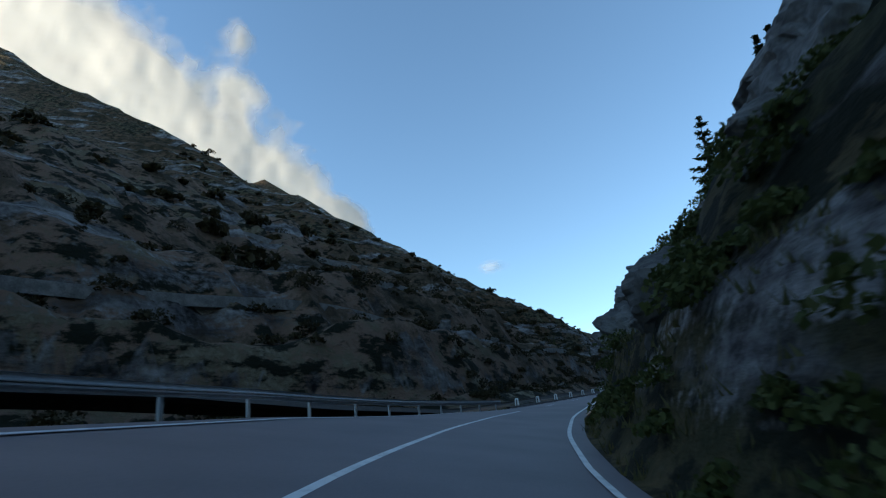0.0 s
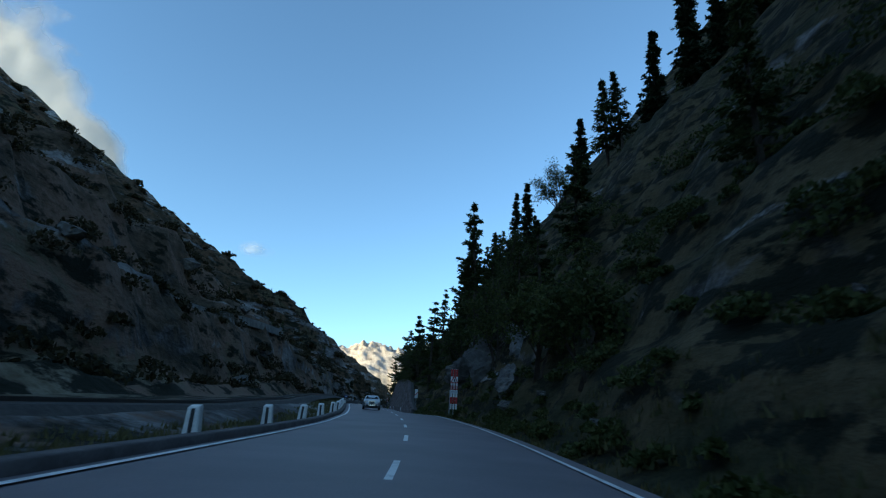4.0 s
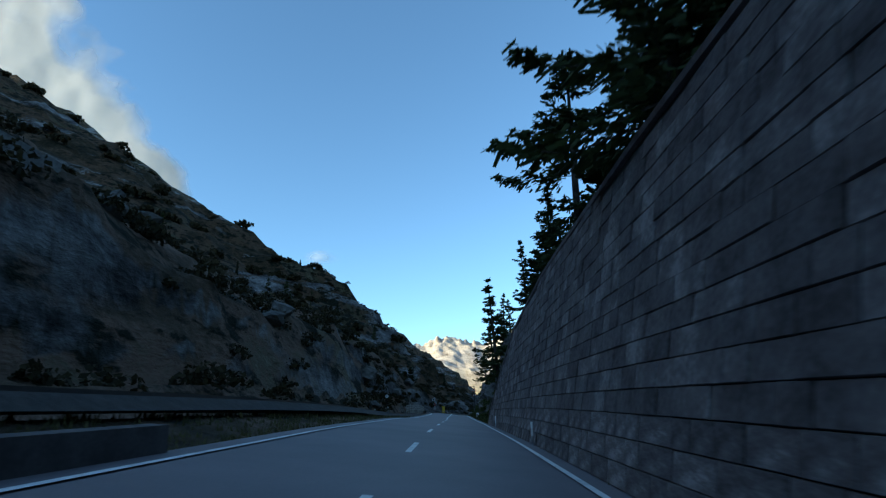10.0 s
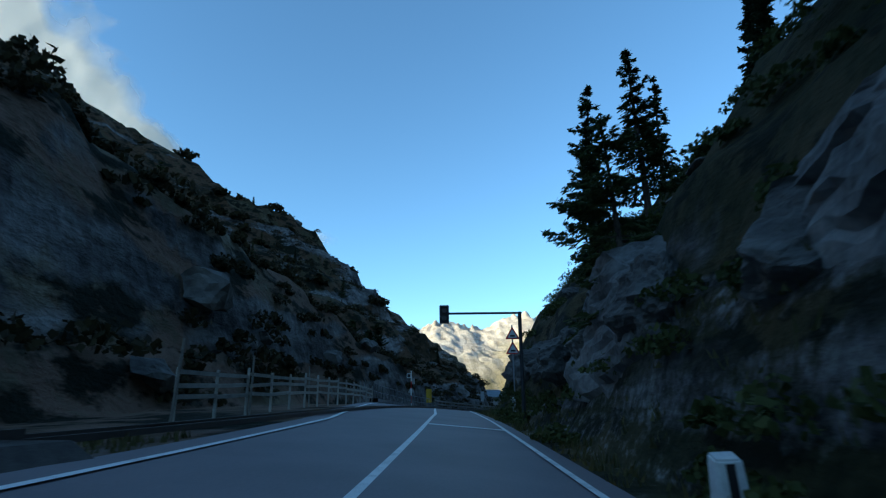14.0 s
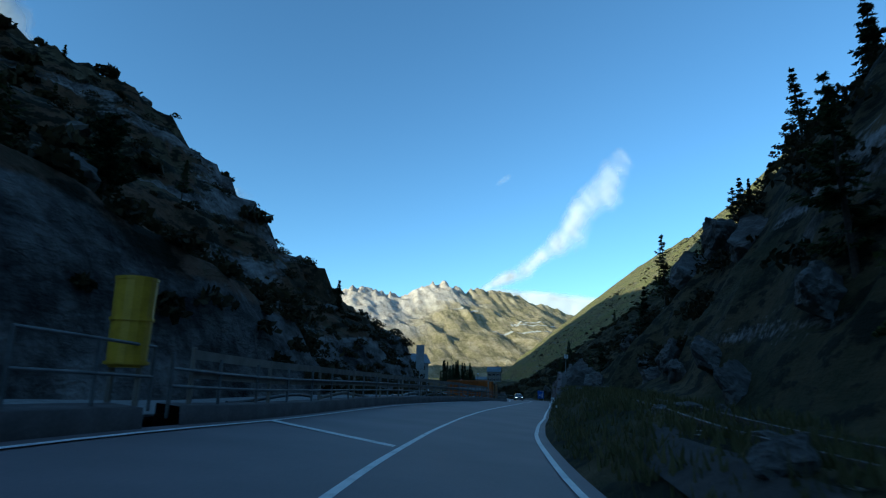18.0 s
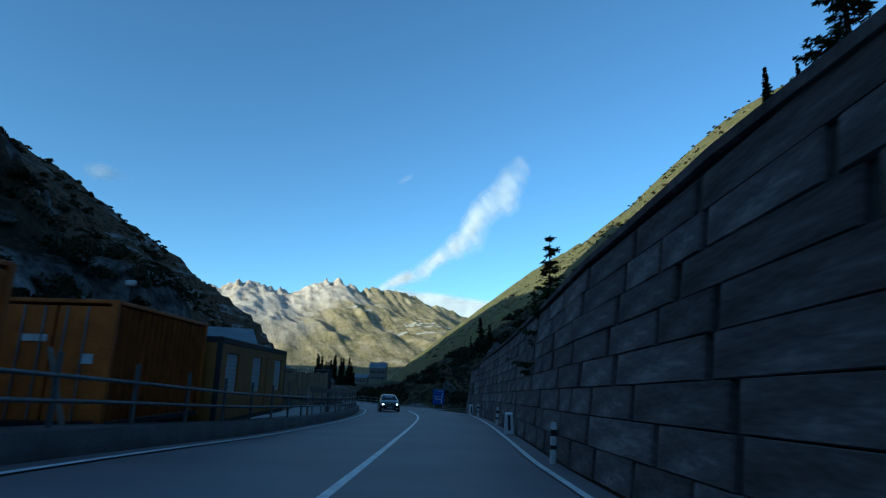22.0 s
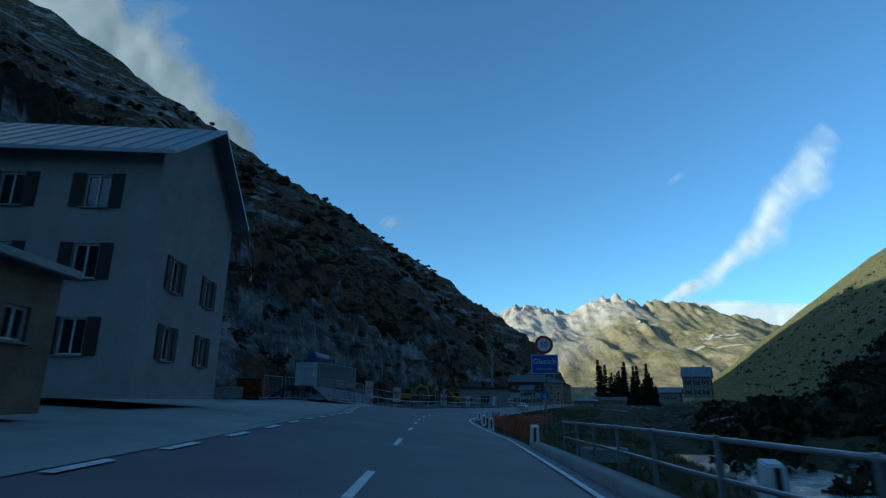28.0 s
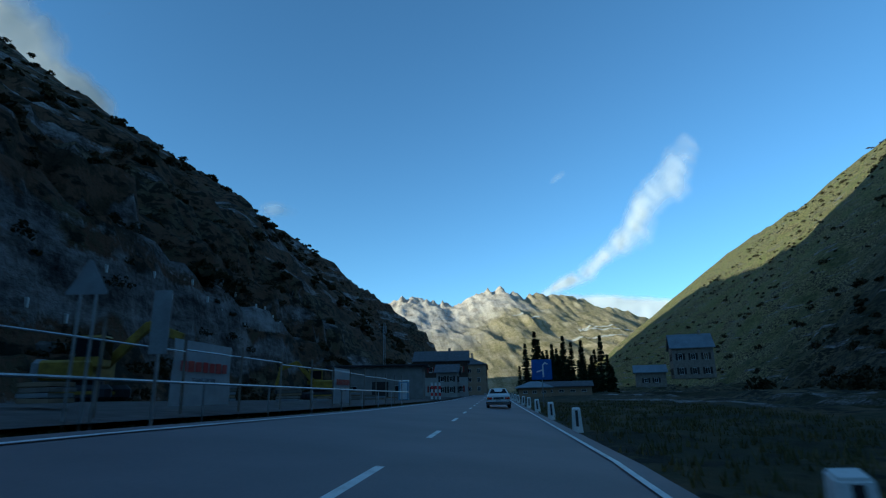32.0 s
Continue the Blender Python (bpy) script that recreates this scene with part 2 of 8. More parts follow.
ROCK_STOPS = [(0.40, (0.012, 0.011, 0.011)), (0.455, (0.065, 0.060, 0.058)), (0.51, (0.165, 0.157, 0.15)), (0.585, (0.33, 0.318, 0.305))]
# heath turf drops to about half its brightness further up the valley
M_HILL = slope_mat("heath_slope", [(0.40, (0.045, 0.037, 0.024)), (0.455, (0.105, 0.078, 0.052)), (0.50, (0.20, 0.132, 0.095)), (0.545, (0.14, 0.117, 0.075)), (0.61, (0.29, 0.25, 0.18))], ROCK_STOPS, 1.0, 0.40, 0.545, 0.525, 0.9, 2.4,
                   far_turf=[(0.40, (0.022, 0.020, 0.011)), (0.455, (0.055, 0.042, 0.023)), (0.50, (0.115, 0.070, 0.042)), (0.545, (0.072, 0.062, 0.033)), (0.61, (0.17, 0.137, 0.085))], along=(190, 330), wander=90.0)
# bank turf turns lighter and yellower far up the valley
M_BANK = slope_mat("bushy_bank", [(0.40, (0.016, 0.018, 0.009)), (0.46, (0.040, 0.040, 0.019)), (0.53, (0.078, 0.062, 0.032)), (0.60, (0.12, 0.10, 0.055))], ROCK_STOPS, 3.2, 0.36, 0.60, 0.52, 0.9, 0.35, far_turf=[(0.40, (0.085, 0.095, 0.030)), (0.47, (0.16, 0.155, 0.055)), (0.53, (0.24, 0.20, 0.085)), (0.60, (0.32, 0.27, 0.14))])
M_FAR = mountain_mat("far_mountain")
M_BALLAST = noise_mat("dark_ballast", [(0.2, (0.025, 0.022, 0.020)), (0.5, (0.05, 0.045, 0.04)), (0.8, (0.09, 0.08, 0.07))], 3, 0.95, bump=0.8, fine=8, dist=0.05)

# ---- the line of the road ----
PT = np.array(PATH)


def smooth(a, n):
    k = np.hanning(n + 2)[1:-1]
    return np.convolve(np.pad(a, n // 2, mode="edge"), k / k.sum(), "valid")


YS = np.arange(-280.0, 1000.0, 1.0)
CAM_H = 1.25
_y = PT[:, 2]


def track(col, before, after):
    v = np.interp(YS, _y, PT[:, col])
    v = np.where(YS < _y[0], PT[0, col] + before * (YS - _y[0]), v)
    return np.where(YS > _y[-1], PT[-1, col] + after * (YS - _y[-1]), v)


XR = smooth(track(1, -0.28, 0.14), 9)
ZR = smooth(track(3, 0.035, 0.004), 9) - CAM_H
BANK = smooth(np.tan(np.radians(track(6, 0.0, 0.0) - 4.0)), 13)
BANK = BANK + np.interp(YS, [-280, -165, -135], [-0.06, -0.06, 0])
BANK = np.where(YS > 440, BANK * np.clip(1 - (YS - 440) / 90, 0.2, 1), BANK)
HEAD = np.gradient(XR)


def tab(y, keys):
    k = np.array(keys, float)
    return np.interp(y, k[:, 0], k[:, 1])


C_KEYS = [(-220, -2.0), (-175, -2.0), (-153, -1.6), (-133, -1.0), (-106, -0.7), (-62, -0.6), (-15, -1.05), (20, -1.1), (55, -1.1), (95, -1.27), (116, -0.95), (125, -0.8), (151, -1.5), (180, -1.55), (208, -1.8), (235, -1.5), (260, -1.35), (280, -0.95), (305, -1.1), (329, -0.8), (338, -1.1), (377, -1.15), (390, -1.5), (408, -1.95), (431, -1.9), (445, -1.6), (480, -1.6)]
R_KEYS = [(-220, 1.75), (-170, 1.75), (-150, 2.3), (-132, 2.8), (-105, 3.4), (-61, 3.3), (-48, 3.1), (-19, 2.4), (15, 2.2), (55, 2.0), (92, 2.15), (115, 1.9), (153, 1.5), (172, 1.6), (190, 1.8), (205, 2.3), (240, 2.2), (255, 2.1), (270, 2.7), (290, 3.4), (308, 2.9), (328, 3.5), (336, 2.95), (357, 2.4), (375, 3.2), (393, 2.8), (406, 2.0), (426, 1.8), (442, 2.4), (480, 2.2)]
L_KEYS = [(-220, -6.4), (-165, -6.4), (-150, -5.6), (-127, -5.2), (-90, -4.8), (-60, -4.5), (-15, -5.6), (12, -5.0), (50, -4.1), (90, -4.7), (115, -4.1), (154, -6.4), (180, -6.3), (204, -6.6), (240, -5.5), (275, -5.4), (294, -5.1), (315, -5.6), (328, -5.2), (336, -4.7), (365, -4.8), (385, -5.6), (400, -7.8), (425, -7.8), (440, -6.9), (456, -6.0), (480, -5.5)]


def on_road(y, lat, up=0.0):
    """World place at station y, lat metres to the right of the drive line, up metres over the road's surface."""
    x0, z0, b, h = (np.interp(y, YS, a) for a in (XR, ZR, BANK, HEAD))
    k = 1 / math.sqrt(1 + h * h)
    return Vector((x0 + lat * k, y - lat * h * k, z0 + np.clip(lat, -12, 8) * b + up))


def heading(y):
    """Turn about z that points a thing's +y along the road."""
    return -math.degrees(math.atan(np.interp(y, YS, HEAD)))


def road_pose(y, lat, up=0.0, turn=0.0):
    p = on_road(y, lat, up)
    return pose(p.x, p.y, p.z, 0, 0, heading(y) + turn)


# ---- mesh tools ----
def mesh_ob(name, verts, faces, material, smooth_shade=False):
    me = bpy.data.meshes.new(name)
    me.from_pydata([tuple(v) for v in verts], [], faces)
    me.materials.append(material)
    if smooth_shade:
        me.shade_smooth()
    me.update()
    return new(name, me)


def grid_faces(rows, cols):
    i = np.arange((rows - 1) * cols).reshape(rows - 1, cols)[:, :-1].ravel()
    return np.stack([i, i + 1, i + cols + 1, i + cols], 1).tolist()


def strip(name, stations, profile, material, label, category="road", kind="structure", sm=True):
    """A long body with one cross-section: profile(y) gives (lat, up) points."""
    pts = []
    for y in stations:
        pts += [on_road(y, lat, up) for lat, up in profile(y)]
    c = len(profile(stations[0]))
    faces = [f[::-1] for f in grid_faces(len(stations), c)]
    ob = mesh_ob(name, pts, faces, material, sm)
    return tagged(ob, label, category, kind=kind)


def link_bm(name, bm, material, parent=None, label=""):
    me = bpy.data.meshes.new(name)
    bm.to_mesh(me)
    bm.free()
    for m in material if isinstance(material, (list, tuple)) else [material]:
        me.materials.append(m)
    ob = new(name, me)
    if parent:
        ob.parent = parent
    if label:
        tagged(ob, label)
    return ob


part = link_bm


def add_box(bm, cx, cy, cz, sx, sy, sz, bevel=0.0, m=None):
    r = bmesh.ops.create_cube(bm, size=1, matrix=(m or Matrix()) @ Matrix.Translation((cx, cy, cz)) @ Matrix.Diagonal((sx, sy, sz, 1)))
    if bevel:
        e = list({e for v in r["verts"] for e in v.link_edges})
        bmesh.ops.bevel(bm, geom=e, offset=bevel, segments=1, affect="EDGES")


def box(sx, sy, sz, c=(0, 0, 0), bevel=0.02, m=None):
    bm = bmesh.new()
    add_box(bm, *c, sx, sy, sz, bevel, m)
    return bm


def tube_between(bm, a, b, r, seg=8, r2=None):
    a, b = Vector(a), Vector(b)
    d = b - a
    m = Matrix.Translation((a + b) / 2) @ d.to_track_quat("Z", "Y").to_matrix().to_4x4()
    bmesh.ops.create_cone(bm, cap_ends=True, segments=seg, radius1=r, radius2=r if r2 is None else r2, depth=d.length, matrix=m)


def empty(name, m, label, category, group="", kind=""):
    e = new(name)
    e.matrix_world = m
    return tagged(e, label, category, group, kind)


# ---- smooth random fields ----
_rng = np.random.RandomState(7)
_TAB = _rng.rand(64, 64)


def vnoise(x, y):
    xi, yi = np.floor(x).astype(int), np.floor(y).astype(int)
    u, v = x - xi, y - yi
    u, v = u * u * (3 - 2 * u), v * v * (3 - 2 * v)
    g = lambda a, b: _TAB[a % 64, b % 64]
    return (g(xi, yi) * (1 - u) + g(xi + 1, yi) * u) * (1 - v) + (g(xi, yi + 1) * (1 - u) + g(xi + 1, yi + 1) * u) * v - 0.5


def fbm(x, y, scale, octaves=5, ridged=False):
    out, amp, f = 0.0, 1.0, 1.0 / scale
    for k in range(octaves):
        n = vnoise(x * f + 17.3 * k, y * f + 5.1 * k)
        out = out + amp * ((0.25 - np.abs(n)) * 2 if ridged else n)
        amp, f = amp * 0.5, f * 2.03
    return out


# ---- ground, road ----
stations = list(np.arange(-260, 520, 2.0)) + list(np.arange(520, 680, 10.0))
strip("road", stations, lambda y: [(tab(y, L_KEYS) - 0.7, 0), (tab(y, C_KEYS), 0.03), (tab(y, R_KEYS) + 0.55, 0)], M_ASPHALT, "grey asphalt mountain road with worn white lines", "road")


def line_strip(y0, y1, keys, off=0.0, w=0.14, label="solid white painted road line", name="road_line"):
    n = max(2, int((y1 - y0) / 1.5) + 1)
    ys = np.linspace(y0, y1, n)
    lat = lambda y: tab(y, keys) + off
    return strip(name, list(ys), lambda y: [(lat(y) - w / 2, 0.034), (lat(y) + w / 2, 0.034)], M_LINE, label, "road marking")


line_strip(-260, 640, R_KEYS)
line_strip(-260, 352, L_KEYS)
line_strip(412, 640, L_KEYS)
line_strip(-260, -146, C_KEYS)
line_strip(86, 296, C_KEYS)
for y in np.arange(-138, 84, 9.0):
    line_strip(y, y + 3.0, C_KEYS, label="white dash of the centre line", name="centre_dash")
for y in np.arange(300, 640, 8.0):
    line_strip(y, y + 2.6, C_KEYS, label="white dash of the centre line", name="centre_dash")
for y in np.arange(356, 412, 3.0):
    line_strip(y, y + 1.4, L_KEYS, label="short white dash at the yard entrance", name="edge_dash", w=0.2)

# ---- hillsides ----
M_PALEROAD = noise_mat("pale_road_cut", [(0.3, (0.36, 0.33, 0.28)), (0.7, (0.52, 0.49, 0.43))], 0.05, 0.9)
YG = np.concatenate([np.arange(-440, -200, 8), np.arange(-200, 500, 1.0), np.arange(500, 760, 5), np.arange(760, 2320, 16)])
DG = np.concatenate([np.arange(0, 14, 0.5), np.geomspace(14, 1450, 100)])
RAIL_LAT = [(-294, -12.5), (-134, -12), (-61, -11), (-10, -10.3), (18, -9.6), (55, -8.6), (80, -7.9), (102, -6.9), (128, -3.9), (145, -1.0), (156, 0.95), (162, 2.2), (167, 3.15), (173, 4.1), (185, 5.4), (200, 6.0), (212, 6.1), (224, 6.2), (245, 7.2), (269, 8), (286, 9), (300, 12.5), (320, 19), (340, 28), (384, 48)]
RAIL_UP = [(-294, 0.2), (-97, 0.45), (-44, 0.6), (28, 0.75), (65, 0.25), (102, 0.08), (145, 0.03), (157, 0.03), (160, 0.10), (164, 0.28), (168, 0.50), (173, 0.75), (185, 1.25), (200, 1.75), (212, 2.0), (224, 2.2), (239, 2.7), (269, 4), (320, 6), (384, 9)]


W1_KEYS = [(-23, 0.6), (-14.7, 2.0), (-12.5, 2.7), (-7, 4.3), (-3, 5.2), (5, 5.9), (12, 6.1), (30, 6.7), (43, 6.8), (55, 6.0), (63.6, 3.9), (66, 2.9), (69.8, 1.6), (72, 0.8)]


def soft_min(a, b, k):
    h = np.clip(0.5 + 0.5 * (b - a) / k, 0, 1)
    return b * (1 - h) + a * h - k * h * (1 - h)


def ledges(z, step, amount):
    """Turns an even slope into short cliffs and shelves."""
    q = z / step
    f = q - np.floor(q)
    return z + amount * step * (np.clip((f - 0.5) * 2.4, -0.5, 0.5) + 0.5 - f)


def left_h(Y, D, X):
    foot = tab(Y, [(-439, 43.5), (-153, 37.99), (-105, 18), (0, 13.2), (87, 11.6), (145, 7.284), (204, 6.8), (250, 12), (294, 19.62), (338, 14.4), (380, 23.43), (430, 24.99), (486, 34.9), (573, 45.97), (650, 50.1), (747, 52), (863, 46.71), (1000, 35.12), (1200, 27.65), (1450, -32.7), (1750, -28.51), (2023, -40), (2313, -60)])
    base = tab(Y, [(-439, 17.4), (-153, -9.366), (-60, -3), (0, 7.5), (80, 6.0), (110, 4.5), (145, 6.5), (204, -1), (250, -13), (294, -9), (338, -1), (380, 5), (430, -1.456), (486, -5), (573, -2), (650, 7.558), (747, 20.33), (863, 48.61), (1000, 60.39), (1200, 86), (1450, 103.8), (1750, 70), (2023, 20), (2313, -43.5)])
    slope = tab(Y, [(-439, 0.72), (-153, 0.5936), (0, 0.61), (145, 0.545), (204, 0.62), (250, 0.65), (294, 0.70), (338, 0.72), (380, 0.66), (430, 0.6089), (486, 0.6), (573, 0.6), (650, 0.6), (747, 0.5999), (863, 0.5612), (1000, 0.59), (1200, 0.585), (1450, 0.3959), (1750, 0.349), (2023, 0.22), (2313, 0.2)])
    steep = tab(Y, [(-439, 0.9), (-105, 0.85), (28, 1.0), (75, 1.3), (124, 1.824), (294, 2.245), (360, 1.7), (471, 1.45), (600, 1.2), (747, 1.219), (1008, 0.8649), (2313, 1.903)])
    d = np.maximum(D - foot, 0)
    far = base + slope * D + np.maximum(D - 400, 0) * tab(Y, [(-439, 0.1), (0, 0.09962), (300, 0.02142), (500, 0.07802), (800, 0.1361), (1298, 0.1295), (1600, 0), (2313, 0)])
    far = far + 0.2 * np.clip(D - 40, 0, 70) * np.exp(-np.maximum(D - 115, 0) / 55) * tab(Y, [(300, 0), (335, 1), (395, 1), (435, 0.2), (470, 0)])
    z = soft_min(far, d * steep, 4.0)
    z = np.where(d > 0, np.maximum(z, 0), 0)
    peak = 940 + 80 * fbm(X * 0, Y, 300, 3) - 680 * np.clip((Y - 1250) / 900, 0, 1)
    z = z - np.maximum(D - peak, 0) * 1.0
    calm = tab(Y, [(60, 1.0), (100, 0.45), (280, 0.45), (330, 1.0)])
    rough = (fbm(X, Y, 95, 6, True) - 0.42) * calm
    z = z + rough * np.minimum(d * 0.10, 9 + 0.018 * d) + (fbm(X, Y, 11, 4, True) - 0.35) * np.minimum(d * 0.25, 1.6) + 1.2 * np.clip(d / 10, 0, 1) + (fbm(X + Y * 0.3, Y, 34, 5, True) - 0.4) * np.minimum(d * 0.25, 8.0) * calm
    warp = fbm(X, Y, 60, 4) * 16
    z = np.where(d > 2, ledges(z + warp, 19.0, 0.62 * np.sqrt(calm)) - warp, z)
    cl = np.clip((Y - 350) / 40, 0, 1) * np.clip((820 - Y) / 150, 0, 1)
    warp2 = fbm(X, Y, 70, 5) * 22
    z = np.where(d > 3, z * (1 - cl) + cl * (ledges(z + warp2 + 9, 27.0, 0.88) - warp2 - 9), z)
    z = np.where(d > 0, np.maximum(z, d * 0.25), z)
    warp = fbm(X, Y, 24, 4) * 7
    z = np.where(d > 4, ledges(z + warp, 6.5, 0.4) - warp, z)
    bench = np.where(Y < 108, 1.0, np.clip(1 - (Y - 108) / 30, 0, 1)) * tab(Y, RAIL_UP)
    lat = tab(Y, L_KEYS) - 0.6 - D
    over = np.clip((tab(Y, RAIL_LAT) + 3.2 - lat) / 1.6, 0, 1) * np.clip(1 - (tab(Y, RAIL_LAT) - 8 - lat) / 6, 0, 1)
    z = z - tab(Y, [(-439, 1.5), (-147, 1.2), (-127, 0), (2313, 0)]) * np.clip(D / 6 - 0.6, 0, 1) * np.clip(1.6 - D / 22, 0, 1)
    return z - 0.12 + bench * over + fbm(X, Y, 4, 4) * np.minimum(D * 0.05, 0.3) * (1 - over * 0.6)


def right_h(Y, D, X):
    foot = np.where(Y < 338, 0.0, np.maximum(0.0, tab(Y, [(338, 0), (360, 8.7), (430, 31.91), (500, 55.11), (560, 75), (640, 100.4), (718, 137.6), (850, 175.9), (1000, 192.9), (1200, 265.9), (1443, 317), (1800, 308.8), (2313, 405.4)])))
    near = tab(Y, [(-439, 0.6), (-112, 0.8), (-29, 1), (72, 0.9), (128, 1.2), (151, 2), (178, 6.5), (217, 8.5), (226, 4.5), (292, 3), (299, 6.5), (330, 8.5), (338, 6), (360, 9), (428, 20), (2313, 20)])
    steep = tab(Y, [(-439, 2.6), (-120, 2.4), (-97, 1.5), (-22, 1.8), (72, 2.2), (138, 2.227), (190, 1.874), (246, 1.5), (338, 1), (428, 0.8), (2313, 0.8)])
    base = tab(Y, [(-439, 0), (-153, 1.45), (-127, 5.075), (-97, 8.7), (60, 8.5), (76, 7), (102, 5), (124, 2.5), (160, 3.766), (204, 3.048), (240, 0), (294, -2.852), (338, -0.4873), (360, -4.472), (2313, -2.694)])
    slope = tab(Y, [(-439, 0.95), (-127, 1.05), (60, 1.05), (100, 0.95), (145, 0.9245), (190, 0.8961), (230, 0.8), (261, 0.62), (300, 0.3939), (330, 0.4172), (360, 0.54), (428, 0.64), (500, 0.70), (600, 0.79), (718, 0.80), (900, 0.92), (1200, 0.93), (1500, 0.8399), (1800, 0.7124), (2313, 0.7356)])
    far = base + slope * np.maximum(D - foot, 0)
    d = np.maximum(D - near, 0)
    z = soft_min(far, d * steep, 2.0)
    z = np.where(d > 0, np.maximum(z, 0), 0)
    z = np.minimum(z, 430 + 0.15 * z)
    walled = np.clip((Y + 20) / 8, 0, 1) * np.clip((72 - Y) / 7, 0, 1)
    z = z * (1 - walled) + walled * np.where(D > 0.6 + 0.2 * tab(Y, W1_KEYS), tab(Y, W1_KEYS) - 0.15 + (slope + 0.25) * np.maximum(D - 3, 0), np.maximum(D - 1.0, 0) * 2)
    lat = tab(Y, R_KEYS) + 0.45 + D
    rl, ru = tab(Y, RAIL_LAT), tab(Y, RAIL_UP)
    on = np.clip((Y - 147) / 9, 0, 1) * np.clip((338 - Y) / 14, 0, 1)
    wall_back = tab(Y, [(221, -9), (225, 1.7), (294, 1.7), (299, -9)]) + tab(Y, R_KEYS)
    start = np.maximum(np.maximum(rl - 4.0, wall_back), tab(Y, R_KEYS) + 0.3)
    ben = np.clip((lat - start) / np.minimum(tab(Y, [(221, 1.8), (228, 0.5), (292, 0.5), (299, 1.8)]), np.maximum(rl - 1.0 - start, 0.3)), 0, 1)
    z = z * (1 - on) + on * np.where(lat < rl + 2.0, ben * ru, np.maximum(z, ru + np.maximum(lat - rl - 2.0, 0) * 1.3 - 3) * 0.5 + 0.5 * np.maximum(ru, np.minimum(z, ru + (lat - rl - 2.0) * 2.2)))
    wob = np.minimum(d * 0.6, 1.5) * (1 - on * (lat < rl + 2.5)) * (1 - walled * (D < 6))
    z = z + (fbm(X, Y, 55, 6, True) - 0.42) * np.minimum(d * 0.10, 10) * (1 - on * (lat < rl + 2.5))
    z = z + (fbm(X, Y, 5.5, 5, True) - 0.4) * wob * 1.0 + (fbm(X, Y, 17, 4, True) - 0.4) * wob * 1.2
    z = np.where((d > 0.6) & (on < 0.5), ledges(z, 3.4, 0.5), z)
    mid = tab(Y, [(330, 9.5), (360, 11.5), (400, 20), (470, 29), (600, 45)])
    bed = np.clip(1.6 - np.abs(lat - mid) / 3.6, 0, 1) * np.clip((Y - 334) / 6, 0, 1) * np.clip((560 - Y) / 40, 0, 1)
    return z - 1.5 * bed - 0.1 + fbm(X, Y, 3, 4) * np.minimum(D * 0.05, 0.3)


EDGE = {-1: lambda y: -tab(y, L_KEYS) + 0.6, 1: lambda y: tab(y, R_KEYS) + 0.45}
XR_FAR = smooth(XR, 121)


def terrain(sign, Y, D):
    """Place of the ground D metres outside the road's edge at station Y."""
    Y, D = np.asarray(Y, float), np.asarray(D, float)
    edge = EDGE[sign](Y)
    w = np.clip(D / 120, 0, 1)
    X = np.interp(Y, YS, XR) * (1 - w) + np.interp(Y, YS, XR_FAR) * w + sign * (edge + D)
    zedge = np.interp(Y, YS, ZR) + sign * np.clip(edge, 0, 12) * np.interp(Y, YS, BANK)
    Z = zedge * np.exp(-np.maximum(D - 12, 0) / 60) + (left_h if sign < 0 else right_h)(Y, D, X)
    return X, Y, Z


def side_ground(name, sign, material, label):
    Y, D = np.meshgrid(YG, DG, indexing="ij")
    X, Y, Z = terrain(sign, Y, D)
    f = grid_faces(*Y.shape)
    if sign > 0:
        f = [q[::-1] for q in f]
    ob = mesh_ob(name, np.stack([X, Y, Z], -1).reshape(-1, 3), f, material, True)
    return tagged(ob, label, "hillside", kind="structure")


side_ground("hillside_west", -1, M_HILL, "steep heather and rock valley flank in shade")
side_ground("hillside_east", 1, M_BANK, "steep bushy rock bank beside the road")

# plain ground to the horizon
n = 24
gx, gy = np.meshgrid(np.linspace(-4500, 4500, n), np.linspace(-4500, 4800, n), indexing="ij")
gz = np.full(gx.shape, -34.0)
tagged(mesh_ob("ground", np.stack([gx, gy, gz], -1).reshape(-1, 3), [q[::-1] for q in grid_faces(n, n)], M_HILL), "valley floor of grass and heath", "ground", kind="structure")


def mount_z(X, Y):
    crest = tab(X, [(-1900, 720), (-700, 620), (-118, 528), (-30, 587), (93, 577), (270, 542), (360, 565), (555, 617), (668, 578), (945, 567), (1104, 523), (1270, 471), (1440, 417), (1900, 470), (2700, 700)])
    rise = np.clip((Y - 1950) / 1700, 0, 1)
    Z = crest * (0.72 * rise ** 0.8 + 0.28 * rise ** 2.4)
    Z = Z + (fbm(X * 1.4, Y * 0.8, 420, 6, True) - 0.42) * 130 * rise * (1.2 - rise)
    Z = Z + (fbm(X * 2.4 + Y * 0.3, Y * 0.5, 300, 6, True) - 0.42) * 70 * rise * (1.1 - rise) + (fbm(X * 1.3, Y * 0.25, 60, 4, True) - 0.4) * 32 * rise ** 6
    Z = ledges(Z, 70.0, 0.07) - np.maximum(Y - 3680, 0) * 0.6
    return Z - 12


def far_mountain():
    """The sunlit mountain that closes the valley."""
    xs, ys = np.linspace(-2000, 2900, 420), np.linspace(1900, 4500, 240)
    X, Y = np.meshgrid(xs, ys, indexing="ij")
    ob = mesh_ob("far_mountain", np.stack([X, Y, mount_z(X, Y)], -1).reshape(-1, 3), [q[::-1] for q in grid_faces(*X.shape)], M_FAR, True)
    tagged(ob, "sunlit pale rock mountain with a grassy foot and jagged crest", "mountain", kind="structure")


far_mountain()
